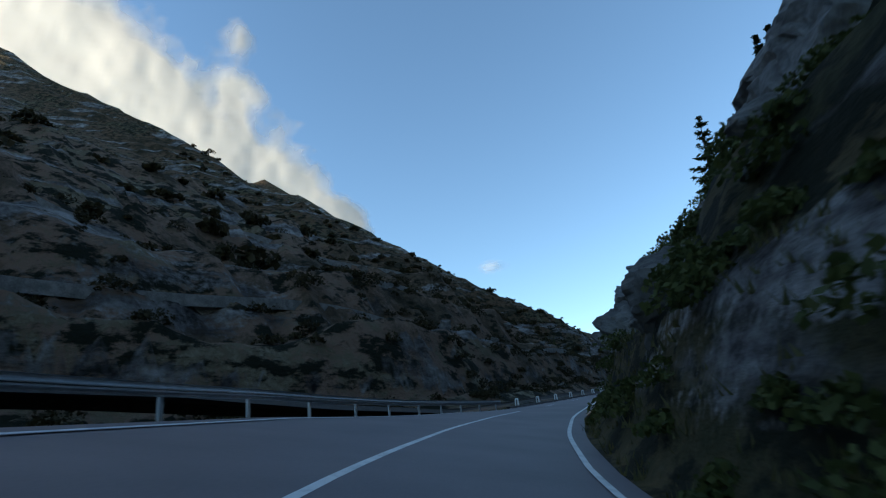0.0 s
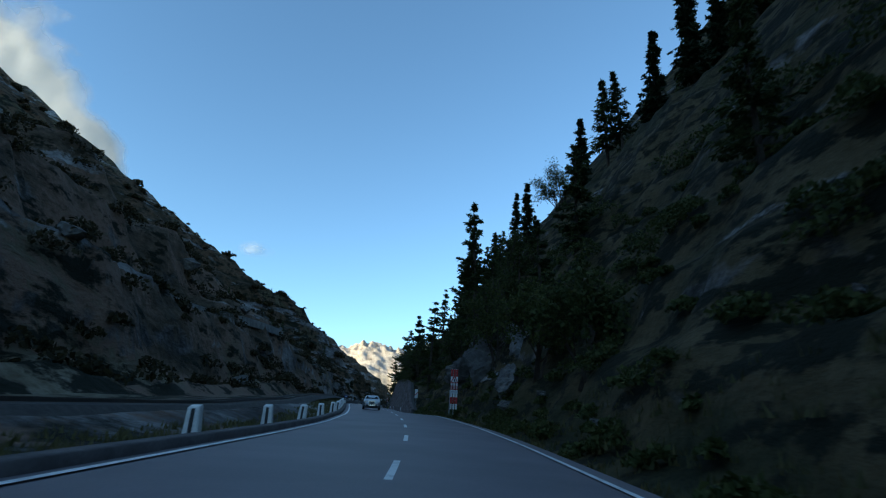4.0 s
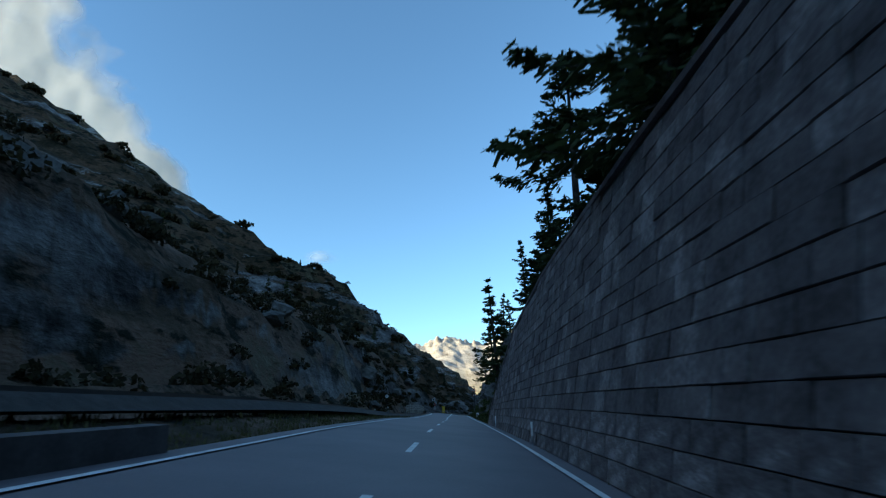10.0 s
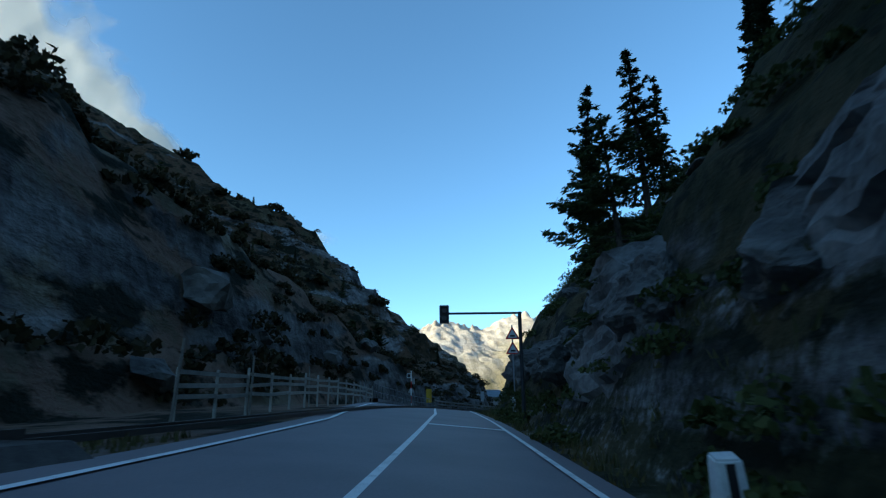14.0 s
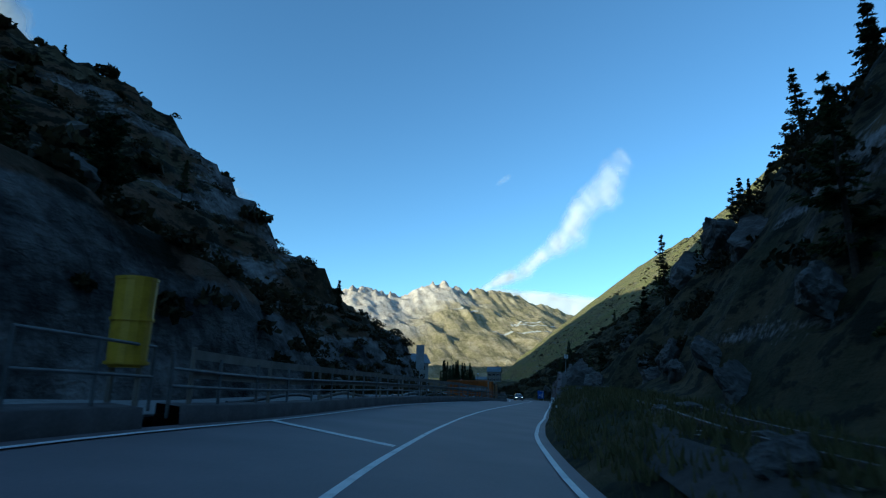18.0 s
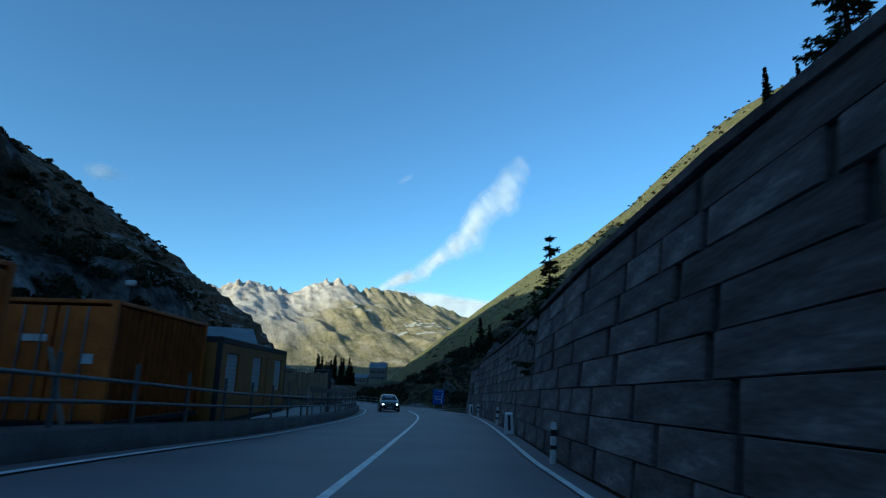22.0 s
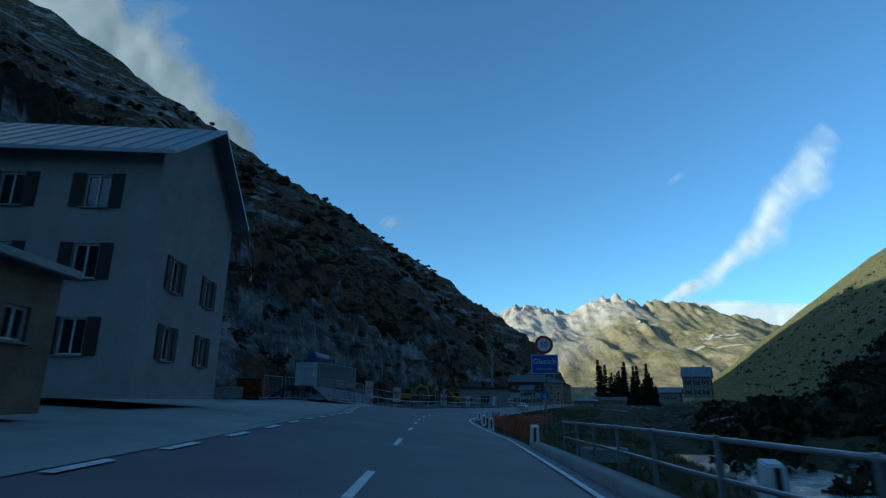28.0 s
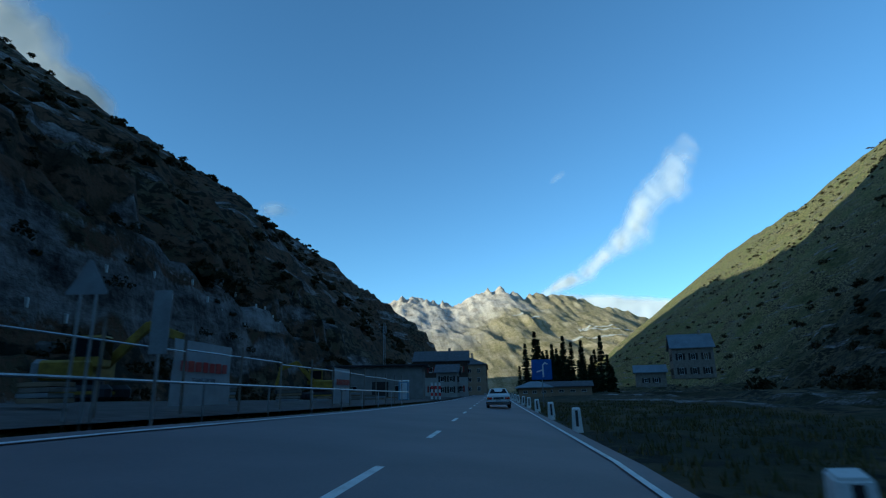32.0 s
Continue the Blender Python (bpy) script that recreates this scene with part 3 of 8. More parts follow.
# hairpin road on the far mountain
for xa, xb, ya, yb in ((620, 1180, 2650, 2700), (1180, 760, 2720, 2820), (760, 1060, 2840, 2900), (1000, 1300, 2560, 2600), (480, 640, 3020, 3050)):
    t = np.linspace(0, 1, 60)
    X, Y = xa + (xb - xa) * t, ya + (yb - ya) * t + 14 * np.sin(t * 9)
    lo, hi = mount_z(X, Y - 9), mount_z(X, Y + 9)
    v = np.stack([np.stack([X, Y - 9, np.maximum(lo, hi - 9) + 2.0], -1), np.stack([X, Y + 9, hi + 3.0], -1)], 1).reshape(-1, 3)
    tagged(mesh_ob("mountain_road", v, [q[::-1] for q in grid_faces(60, 2)], M_PALEROAD), "pale hairpin road cut into the far mountain", "road", kind="structure")


# ---- railway ----
def rail_pt(y, off=0.0, up=0.0):
    """A place on the railway: off metres right of its middle."""
    p = on_road(y, float(tab(y, RAIL_LAT)), float(tab(y, RAIL_UP)) + up)
    q = on_road(y + 1, float(tab(y + 1, RAIL_LAT)), 0)
    t = (q - p)
    t.z = 0
    t.normalize()
    return p + Vector((t.y, -t.x, 0)) * off, t


def rail_strip(name, y0, y1, prof, material, label, step=1.5, category="railway"):
    ys = np.arange(y0, y1 + 0.01, step)
    pts = []
    for y in ys:
        for o, u in prof:
            pts.append(rail_pt(y, o, u)[0])
    ob = mesh_ob(name, pts, [f[::-1] for f in grid_faces(len(ys), len(prof))], material, False)
    return tagged(ob, label, category, kind="structure")


BALLAST = [(-1.9, -0.35), (-1.3, 0.02), (1.3, 0.02), (1.9, -0.35)]
rail_strip("track_bed", -280, 104, BALLAST, M_BALLAST, "dark crushed stone bed of the narrow railway")
rail_strip("track_bed_edge", 157, 169, [(-0.7, -0.4), (-0.66, 0.02), (1.3, 0.02), (1.9, -0.35)], M_BALLAST, "dark crushed stone beside the level crossing")
rail_strip("track_bed_uphill", 169, 348, BALLAST, M_BALLAST, "grey crushed stone bed of the narrow railway")
RAIL_PROF = [(-0.04, 0), (-0.04, 0.12), (0.04, 0.12), (0.04, 0)]
for side in (-0.5, 0.5):
    for y0, y1, lift in ((-280, 104, 0.06), (104, 158, -0.085), (158, 348, 0.06)):
        rail_strip("rail", y0, y1, [(side + o, u + lift) for o, u in RAIL_PROF], M_RAIL, "worn steel railway rail")
for side in (-0.5, 0.5):
    s = 0.09 if side < 0 else -0.09
    rail_strip("rail_groove", 108, 158, [(side + s - 0.03, 0.036), (side + s + 0.03, 0.036)], M_JOINT, "dark rail groove in the asphalt", 1.0)
bm_sleeper = box(1.9, 0.24, 0.12, bevel=0.015)
sleeper_me = bpy.data.meshes.new("sleeper")
bm_sleeper.to_mesh(sleeper_me)
bm_sleeper.free()
sleeper_me.materials.append(M_WOOD)
bed_up = [o for o in scene.objects if o.name == "track_bed_uphill"][0]
for y in np.arange(169.4, 290, 0.8):
    p, t = rail_pt(y, 0, -0.02)
    ob = new("sleeper", sleeper_me)
    ob.matrix_world = pose(p.x, p.y, p.z, 0, 0, math.degrees(math.atan2(t.y, t.x)) - 90)
    ob.parent = bed_up


# ---- retaining walls of cut blocks ----
def block_wall(name, y0, y1, lat_of, height_of, batter, course, bl, label, seed):
    """A battered wall: backing of mortar and single proud blocks in courses."""
    rnd = random.Random(seed)
    ys = np.arange(y0, y1 + 0.01, 1.0)
    pts = []
    for y in ys:
        h = height_of(y)
        for lat, up in ((lat_of(y) + 0.06, -0.3), (lat_of(y) + 0.06 + batter * h, h - 0.05), (lat_of(y) + batter * h + 0.9, h - 0.05), (lat_of(y) + batter * h + 0.9, -0.3)):
            pts.append(on_road(y, lat, up))
    wall = mesh_ob(name, pts, grid_faces(len(ys), 4) + [[0, 1, 2, 3], [len(pts) - 1, len(pts) - 2, len(pts) - 3, len(pts) - 4]], M_JOINT)
    tagged(wall, label, "retaining wall", kind="structure")
    shapes = []
    for k in range(14):
        bm = bmesh.new()
        add_box(bm, 0, 0, 0, 0.22, 1, 1)
        for v in bm.verts:
            v.co.x += rnd.uniform(-0.012, 0.012) - (0.0 if v.co.x < 0 else 0)
            v.co.y *= 1 - rnd.uniform(0, 0.012)
            v.co.z *= 1 - rnd.uniform(0, 0.018)
        e = [e for e in bm.edges if all(v.co.x < 0 for v in e.verts)]
        bmesh.ops.bevel(bm, geom=e, offset=0.02, segments=1, affect="EDGES")
        me = bpy.data.meshes.new("block")
        bm.to_mesh(me)
        bm.free()
        me.materials.append(M_BLOCK)
        shapes.append(me)
    made = 0
    rest_v, rest_f = [], []
    row = 0
    hmax = max(height_of(y) for y in ys)
    while row * course < hmax - 0.1:
        y = y0 + rnd.uniform(0, bl)
        while y < y1:
            w = bl * rnd.uniform(0.55, 1.5)
            w = min(w, y1 - y)
            yc, up = y + w / 2, row * course + course / 2
            if up + course * 0.3 < height_of(yc) and w > 0.2:
                h = height_of(yc)
                ch = min(course, h - row * course + 0.12)
                lat = lat_of(yc) + batter * up + 0.11 + rnd.uniform(-0.022, 0.012)
                p = on_road(yc, lat, row * course + ch / 2)
                q0, q1 = on_road(yc - 0.5, lat_of(yc - 0.5), 0), on_road(yc + 0.5, lat_of(yc + 0.5), 0)
                tan = (q1 - q0).normalized()
                up_v = Vector((tan.y * batter, -tan.x * batter, 1)).normalized()
                nx = tan.cross(up_v).normalized()
                m = Matrix.Translation(p) @ Matrix((nx, tan, nx.cross(tan))).transposed().to_4x4() @ Matrix.Diagonal((1, w - 0.01, ch - 0.008, 1))
                me = rnd.choice(shapes)
                if made < 300:
                    ob = new("block", me)
                    ob.matrix_world = m
                    ob.parent = wall
                    made += 1
                else:
                    o = len(rest_v)
                    rest_v += [m @ v.co for v in me.vertices]
                    rest_f += [[o + i for i in f.vertices] for f in me.polygons]
            y += w
        row += 1
    if rest_v:
        ob = mesh_ob("blocks", rest_v, rest_f, M_BLOCK_STUFF)
        ob.parent = wall
        tagged(ob, "grey cut stone blocks of the wall", kind="stuff")
    cop = sweep(list(np.arange(y0, y1 + 0.01, 1.0)), lambda y: lat_of(y) + batter * height_of(y) + 0.16, lambda y: height_of(y) + 0.02, rect_prof(0.42, 0.14))
    link_bm("coping", cop, M_BLOCK_STUFF, wall, "sloping weathered coping")


M_BLOCK_STUFF = M_BLOCK.copy()
for nd in list(M_BLOCK_STUFF.node_tree.nodes):
    if nd.type == "OBJECT_INFO":
        g = M_BLOCK_STUFF.node_tree.nodes.new("ShaderNodeNewGeometry")
        to = nd.outputs["Random"].links[0].to_socket
        M_BLOCK_STUFF.node_tree.links.new(g.outputs["Random Per Island"], to)
W1_H = lambda y: float(tab(y, W1_KEYS))
W2_H = lambda y: float(tab(y, [(224, 0.6), (229.4, 1.6), (232, 2.4), (237.4, 3.7), (249, 4.6), (286, 4.6), (293, 4.0)]))

# ---- trees, bushes, rocks ----
M_BARK = noise_mat("bark", [(0.3, (0.035, 0.028, 0.022)), (0.7, (0.10, 0.08, 0.06))], 5, 0.95, bump=0.5, fine=5, dist=0.03)


def leaf_mat(name, lo, hi, thin=0.25):
    m, n, l, b = mat(name, 0.75, 0, 0.2)
    geo = n.new("ShaderNodeNewGeometry")
    oi = n.new("ShaderNodeObjectInfo")
    ad = n.new("ShaderNodeMath")
    ad.operation, ad.inputs[1].default_value = "MULTIPLY_ADD", 0.35
    l.new(oi.outputs["Random"], ad.inputs[0])
    sc = n.new("ShaderNodeMath")
    sc.operation, sc.inputs[1].default_value = "MULTIPLY", 0.65
    l.new(geo.outputs["Random Per Island"], sc.inputs[0])
    l.new(sc.outputs[0], ad.inputs[2])
    r = ramp(n, [(0.0, lo), (1.0, hi)])
    l.new(ad.outputs[0], r.inputs[0])
    l.new(r.outputs[0], b.inputs["Base Color"])
    tr = n.new("ShaderNodeBsdfTranslucent")
    l.new(r.outputs[0], tr.inputs[0])
    ms = n.new("ShaderNodeMixShader")
    ms.inputs[0].default_value = thin
    l.new(b.outputs[0], ms.inputs[1])
    l.new(tr.outputs[0], ms.inputs[2])
    l.new(ms.outputs[0], n["Material Output"].inputs[0])
    return m


M_SPRUCE = leaf_mat("spruce_needles", (0.014, 0.024, 0.010), (0.045, 0.062, 0.026))
M_LARCH = leaf_mat("larch_needles", (0.025, 0.036, 0.012), (0.080, 0.092, 0.030))
M_LEAF = leaf_mat("shrub_leaves", (0.028, 0.040, 0.012), (0.105, 0.115, 0.035))
M_HEATH = leaf_mat("heath_leaves", (0.016, 0.015, 0.007), (0.070, 0.055, 0.024))
M_TUFT = leaf_mat("dry_grass", (0.05, 0.055, 0.02), (0.16, 0.14, 0.06))


def quads_mesh(name, c, a, b, material):
    """Many small quads: centres c and half axes a, b."""
    v = np.stack([c - a - b, c + a - b * 0.4, c + a + b, c - a * 0.6 + b], 1).reshape(-1, 3)
    me = bpy.data.meshes.new(name)
    k = len(c)
    me.vertices.add(4 * k)
    me.vertices.foreach_set("co", v.astype(np.float32).ravel())
    me.loops.add(4 * k)
    me.loops.foreach_set("vertex_index", np.arange(4 * k, dtype=np.int32))
    me.polygons.add(k)
    me.polygons.foreach_set("loop_start", np.arange(0, 4 * k, 4, dtype=np.int32))
    me.update(calc_edges=True)
    me.validate()
    me.materials.append(material)
    return me


def rand_axes(rs, k, size):
    a = rs.normal(size=(k, 3))
    a /= np.linalg.norm(a, axis=1, keepdims=True)
    b = np.cross(a, rs.normal(size=(k, 3)))
    b /= np.linalg.norm(b, axis=1, keepdims=True)
    return a * size[:, None], b * size[:, None] * 0.45


def tree_meshes(bm, cs, ax, ln, wd, rs, material):
    trunk = bpy.data.meshes.new("trunk")
    bm.to_mesh(trunk)
    bm.free()
    trunk.materials.append(M_BARK)
    c, ax, ln, wd = (np.concatenate(q) for q in (cs, ax, ln, wd))
    ax = ax / np.linalg.norm(ax, axis=1, keepdims=True)
    b = np.cross(ax, rs.normal(size=ax.shape))
    b /= np.linalg.norm(b, axis=1, keepdims=True)
    return trunk, quads_mesh("crown", c, ax * ln[:, None], b * wd[:, None], material)


def ribbon(bm, p0, p1, r0, r1):
    """A thin three-sided limb."""
    d = p1 - p0
    o = d.cross(Vector((0.1, 0.2, 1)))
    if o.length < 1e-4:
        return
    o = o.normalized()
    u = d.cross(o).normalized()
    ring = [[bm.verts.new(p + (o * math.cos(a) + u * math.sin(a)) * r) for a in (0, 2.1, 4.2)] for p, r in ((p0, r0), (p1, r1))]
    for k in range(3):
        bm.faces.new((ring[0][k], ring[0][(k + 1) % 3], ring[1][(k + 1) % 3], ring[1][k]))


def conifer(seed, h, r, airy, material, crown_from=0.12, droop=0.35, lean=0.02, tip=1.0, fine=1.0):
    """Meshes of a trunk with limbs and of a crown of hanging needle twigs. fine: more and smaller twigs on the near ones."""
    rs = np.random.RandomState(seed)
    bm = bmesh.new()
    top = Vector((lean * h, 0, h))
    tube_between(bm, (0, 0, -0.6), top * 0.5, 0.016 * h + 0.03, 8, 0.010 * h + 0.02)
    tube_between(bm, top * 0.5, top, 0.010 * h + 0.02, 6, 0.01)
    cs, az, sl, sw = [], [], [], []
    levels = int(h * (1.7 if airy else 2.3))
    for i in range(levels):
        u = crown_from + (1 - crown_from) * (i + rs.rand() * 0.9) / levels
        reach = r * ((1 - u) / (1 - crown_from)) ** tip * (0.55 + 0.6 * rs.rand()) + 0.15
        for j in range(rs.randint(4, 7) if airy else rs.randint(6, 9)):
            th = rs.rand() * 6.283
            ln = reach * (0.45 + 0.65 * rs.rand())
            rise = (0.22 - droop * (1 - u) * 1.6) * ln
            base = np.array([lean * h * u, 0, h * u + rs.uniform(-0.15, 0.15)])
            tip_p = base + np.array([math.cos(th) * ln, math.sin(th) * ln, rise])
            k = max(4, int(ln * (9.0 if airy else 9.5) * fine))
            q = np.sort(rs.uniform(0.12 if not airy else 0.2, 1.0, k))[:, None]
            pts = base + (tip_p - base) * q - np.array([0, 0, droop * 0.9 * ln]) * (q * (1 - q)) + np.array([0, 0, 0.16 * ln]) * q ** 3
            out = (tip_p - base) / max(ln, 0.1)
            side = np.array([-math.sin(th), math.cos(th), 0])
            for s in (-1, 0, 1):
                w = (1.06 - q) * ln * 0.42 * rs.uniform(0.4, 1.0, (k, 1))
                d = out * 0.8 + side * s * 0.9 + np.array([0, 0, -0.25 if airy else -0.1]) + rs.normal(scale=0.28, size=(k, 3))
                cs.append(pts + side * w * s + rs.normal(scale=0.04, size=(k, 3)) + np.array([0, 0, -0.05]) * abs(s))
                az.append(d)
                sl.append(rs.uniform(0.13, 0.30, k) / fine ** 0.5)
                sw.append(rs.uniform(0.035, 0.075, k) * (1.0 if airy else 1.3) / fine ** 0.4)
            if ln > 0.5:
                m1 = Vector(pts[len(pts) // 2])
                ribbon(bm, Vector(base), m1, 0.012 + 0.008 * ln, 0.008 + 0.004 * ln)
                ribbon(bm, m1, Vector(pts[-1]), 0.008 + 0.004 * ln, 0.004)
    return tree_meshes(bm, cs, az, sl, sw, rs, material)


def broadleaf(seed, h, r, material, stems=3, leaf=0.075, fine=1.0):
    """Meshes of a many-stemmed alder or rowan: forked limbs and a ragged crown of small leaves."""
    rs = np.random.RandomState(seed)
    bm = bmesh.new()
    cs, az, sl, sw = [], [], [], []

    def limb(p, d, ln, rad, depth):
        q = p + d * ln
        ribbon(bm, Vector(p), Vector(q), rad, rad * 0.6)
        if depth < 3:
            for _ in range(rs.randint(3, 5)):
                e = d + rs.normal(scale=0.5, size=3) + np.array([0, 0, 0.12])
                limb(p + d * ln * rs.uniform(0.55, 1.0), e / np.linalg.norm(e), ln * rs.uniform(0.5, 0.75), rad * 0.55, depth + 1)
        if depth >= 2:
            k = int((26 if depth == 3 else 12) * fine)
            t = rs.rand(k, 1)
            cs.append(p + (q - p) * t + rs.normal(scale=0.20 + 0.12 * ln, size=(k, 3)))
            az.append(rs.normal(size=(k, 3)) + np.array([0, 0, -0.5]))
            sl.append(rs.uniform(0.6, 1.5, k) * leaf)
            sw.append(rs.uniform(0.45, 0.9, k) * leaf)
    for s in range(stems):
        d = np.array([rs.normal(scale=0.28), rs.normal(scale=0.28), 1.0])
        limb(np.array([rs.normal(scale=0.2), rs.normal(scale=0.2), -0.4]), d / np.linalg.norm(d) * np.array([r / h * 2, r / h * 2, 1]), h * rs.uniform(0.36, 0.5), 0.014 * h + 0.02, 0)
    return tree_meshes(bm, cs, az, sl, sw, rs, material)


KINDS = {
    "larch": [conifer(11, 11, 2.9, True, M_LARCH, 0.15, 0.34), conifer(12, 14, 3.2, True, M_LARCH, 0.22, 0.30, 0.04), conifer(13, 9, 2.6, True, M_LARCH, 0.12, 0.26, -0.03), conifer(14, 11, 4.3, True, M_LARCH, 0.10, 0.30, 0.03, 0.7, 1.15)],
    "spruce": [conifer(21, 13, 2.5, False, M_SPRUCE, 0.06, 0.45), conifer(22, 9, 2.2, False, M_SPRUCE, 0.04, 0.35), conifer(23, 16, 2.8, False, M_SPRUCE, 0.08, 0.5)],
    "pine": [conifer(31, 9, 3.2, False, M_SPRUCE, 0.2, 0.1, 0.05, 0.5), conifer(32, 7, 2.8, False, M_LARCH, 0.15, 0.08, -0.05, 0.45)],
    "far_larch": [conifer(51, 11, 2.9, True, M_LARCH, 0.15, 0.34, fine=0.45), conifer(52, 14, 3.2, True, M_LARCH, 0.22, 0.30, 0.04, fine=0.45)],
    "far_spruce": [conifer(61, 13, 2.5, False, M_SPRUCE, 0.06, 0.45, fine=0.42), conifer(62, 9, 2.2, False, M_SPRUCE, 0.04, 0.35, fine=0.42), conifer(63, 16, 2.8, False, M_SPRUCE, 0.08, 0.5, fine=0.4)],
    "alder": [broadleaf(41, 6.5, 2.6, M_LEAF, 4), broadleaf(42, 5.0, 2.2, M_LEAF, 3), broadleaf(43, 8.0, 2.8, M_LEAF, 3)],
}
TREE_LABEL = {"larch": "airy dark larch with drooping twigs on the slope", "spruce": "dense dark green spruce on the slope", "pine": "broad crooked dark mountain pine", "alder": "bushy dark alder tree with small leaves"}


def tree(kind, variant, place, scale=1.0, turn=0.0, tilt=0.0):
    tr, cr = KINDS[kind][variant % len(KINDS[kind])]
    kind = kind.removeprefix("far_")
    e = new(kind + "_tree")
    e.matrix_world = Matrix.Translation(place) @ pose(0, 0, 0, tilt, 0, turn) @ Matrix.Diagonal((scale, scale, scale, 1))
    tagged(e, TREE_LABEL[kind], "tree", "trees on the valley sides")
    for nm, me in (("trunk", tr), ("crown", cr)):
        o = new(nm, me)
        o.parent = e
    return e


def at_ground(sign, y, d):
    return Vector([float(v) for v in terrain(sign, y, d)])


rt = random.Random(5)
# singled-out trees
for kind, var, sign, y, d, sc in (
        ("larch", 1, 1, -47, 3.8, 1.3), ("larch", 2, 1, -62, 6.0, 1.0), ("spruce", 1, 1, 3.5, 3.4, 1.3), ("alder", 2, 1, -1, 3.2, 1.15), ("alder", 0, 1, 6, 3.4, 1.2), ("alder", 2, 1, 14, 3.2, 1.0), ("alder", 0, 1, -70, 3.4, 1.1), ("alder", 2, 1, -56, 3.6, 1.1), ("alder", 1, 1, -78, 3.6, 1.3), ("alder", 2, 1, -33, 4.2, 1.1), ("larch", 1, 1, -27, 6.6, 1.0), ("larch", 0, 1, -17, 3.0, 1.35), ("spruce", 2, 1, -18, 8.8, 1.23), ("larch", 0, 1, 3, 7.5, 1.17), ("spruce", 1, 1, 29, 6.2, 1.04),
        ("larch", 3, 1, 31, 2.9, 1.1), ("larch", 3, 1, 41, 2.7, 0.98), ("alder", 0, 1, 36, 4.5, 0.8), ("larch", 2, 1, 49, 2.8, 0.8),
        ("larch", 0, 1, 86, 2.4, 1.25), ("alder", 0, 1, 93, 2.6, 0.45), ("larch", 3, 1, 111, 2.6, 0.62), ("larch", 0, 1, 97.5, 2.8, 1.0), ("spruce", 1, 1, 90, 11, 0.9), ("larch", 0, 1, 81, 9.0, 0.8), ("larch", 1, 1, 102, 8.8, 0.98), ("pine", 0, 1, 96, 9.4, 1.04), ("larch", 2, 1, 122, 5.0, 0.7),
        ("larch", 1, 1, 134, 8.1, 1.04), ("larch", 0, 1, 185, 10.5, 0.7), ("larch", 2, 1, 171, 9.5, 0.7), ("spruce", 1, 1, 198, 23.2, 0.91),
        ("larch", 0, 1, 218, 29.0, 1.04), ("spruce", 1, 1, 244, 31.9, 0.91), ("larch", 2, 1, 256, 34.8, 1.04), ("larch", 0, 1, 261.2, 1.5, 0.55), ("larch", 0, 1, 254.5, 6.4, 0.36), ("larch", 1, 1, 252.5, 6.6, 0.32), ("alder", 1, 1, 268, 3.0, 0.4), ("spruce", 1, 1, 243, 14, 0.8), ("larch", 1, 1, 262, 22, 1.0),
        ("spruce", 1, 1, 275, 10.0, 0.78), ("spruce", 0, 1, 316, 11.0, 0.7), ("spruce", 1, 1, 306, 10.0, 0.5), ("larch", 0, -1, 185, 49.3, 1.10), ("larch", 2, -1, 183, 53.6, 0.91),
        ("pine", 0, -1, 203, 17, 0.62), ("pine", 1, -1, 206, 20, 0.7), ("pine", 0, -1, 209, 22, 0.6), ("pine", 1, -1, 199, 20, 0.65),
        ("larch", 0, -1, 256, 43.5, 0.65), ("pine", 1, -1, 428, 89.9, 1.04), ("larch", 0, -1, 423, 95.7, 0.91)):
    tree(kind, var, at_ground(sign, y, d) - Vector((0, 0, 0.2)), sc, rt.uniform(0, 360), rt.uniform(-3, 3))
# woods on the east bank
for _ in range(90):
    y = rt.uniform(-137, 150)
    d = rt.uniform(6, 46)
    if 50 < y < 120 and d < 22:
        d += 20
    kind = rt.choice(["larch", "spruce", "alder", "larch", "alder"]) if d < 18 else rt.choice(["far_larch", "far_spruce"])
    tree(kind, rt.randrange(3), at_ground(1, y, d) - Vector((0, 0, 0.3)), rt.uniform(0.65, 1.2), rt.uniform(0, 360), rt.uniform(-4, 4))
for _ in range(46):
    y = rt.uniform(175, 600)
    d = rt.uniform(24, 160) + max(0, (y - 335) * 0.36)
    tree(rt.choice(["far_spruce", "far_larch"]), rt.randrange(3), at_ground(1, y, d) - Vector((0, 0, 0.3)), rt.uniform(0.5, 0.9), rt.uniform(0, 360))
for _ in range(16):
    y = rt.uniform(15, 430)
    tree(rt.choice(["far_spruce", "far_larch"]), rt.randrange(3), at_ground(-1, y, rt.uniform(32, 130)) - Vector((0, 0, 0.3)), rt.uniform(0.4, 0.8), rt.uniform(0, 360))
# the small wood beside the village
for _ in range(46):
    y, lat = rt.uniform(600, 690), rt.uniform(11, 38)
    p = on_road(y, lat)
    tree("far_spruce", rt.randrange(3), Vector((p.x, p.y, at_ground(1, y, lat - 3).z - 0.3)), rt.uniform(0.75, 1.25), rt.uniform(0, 360))


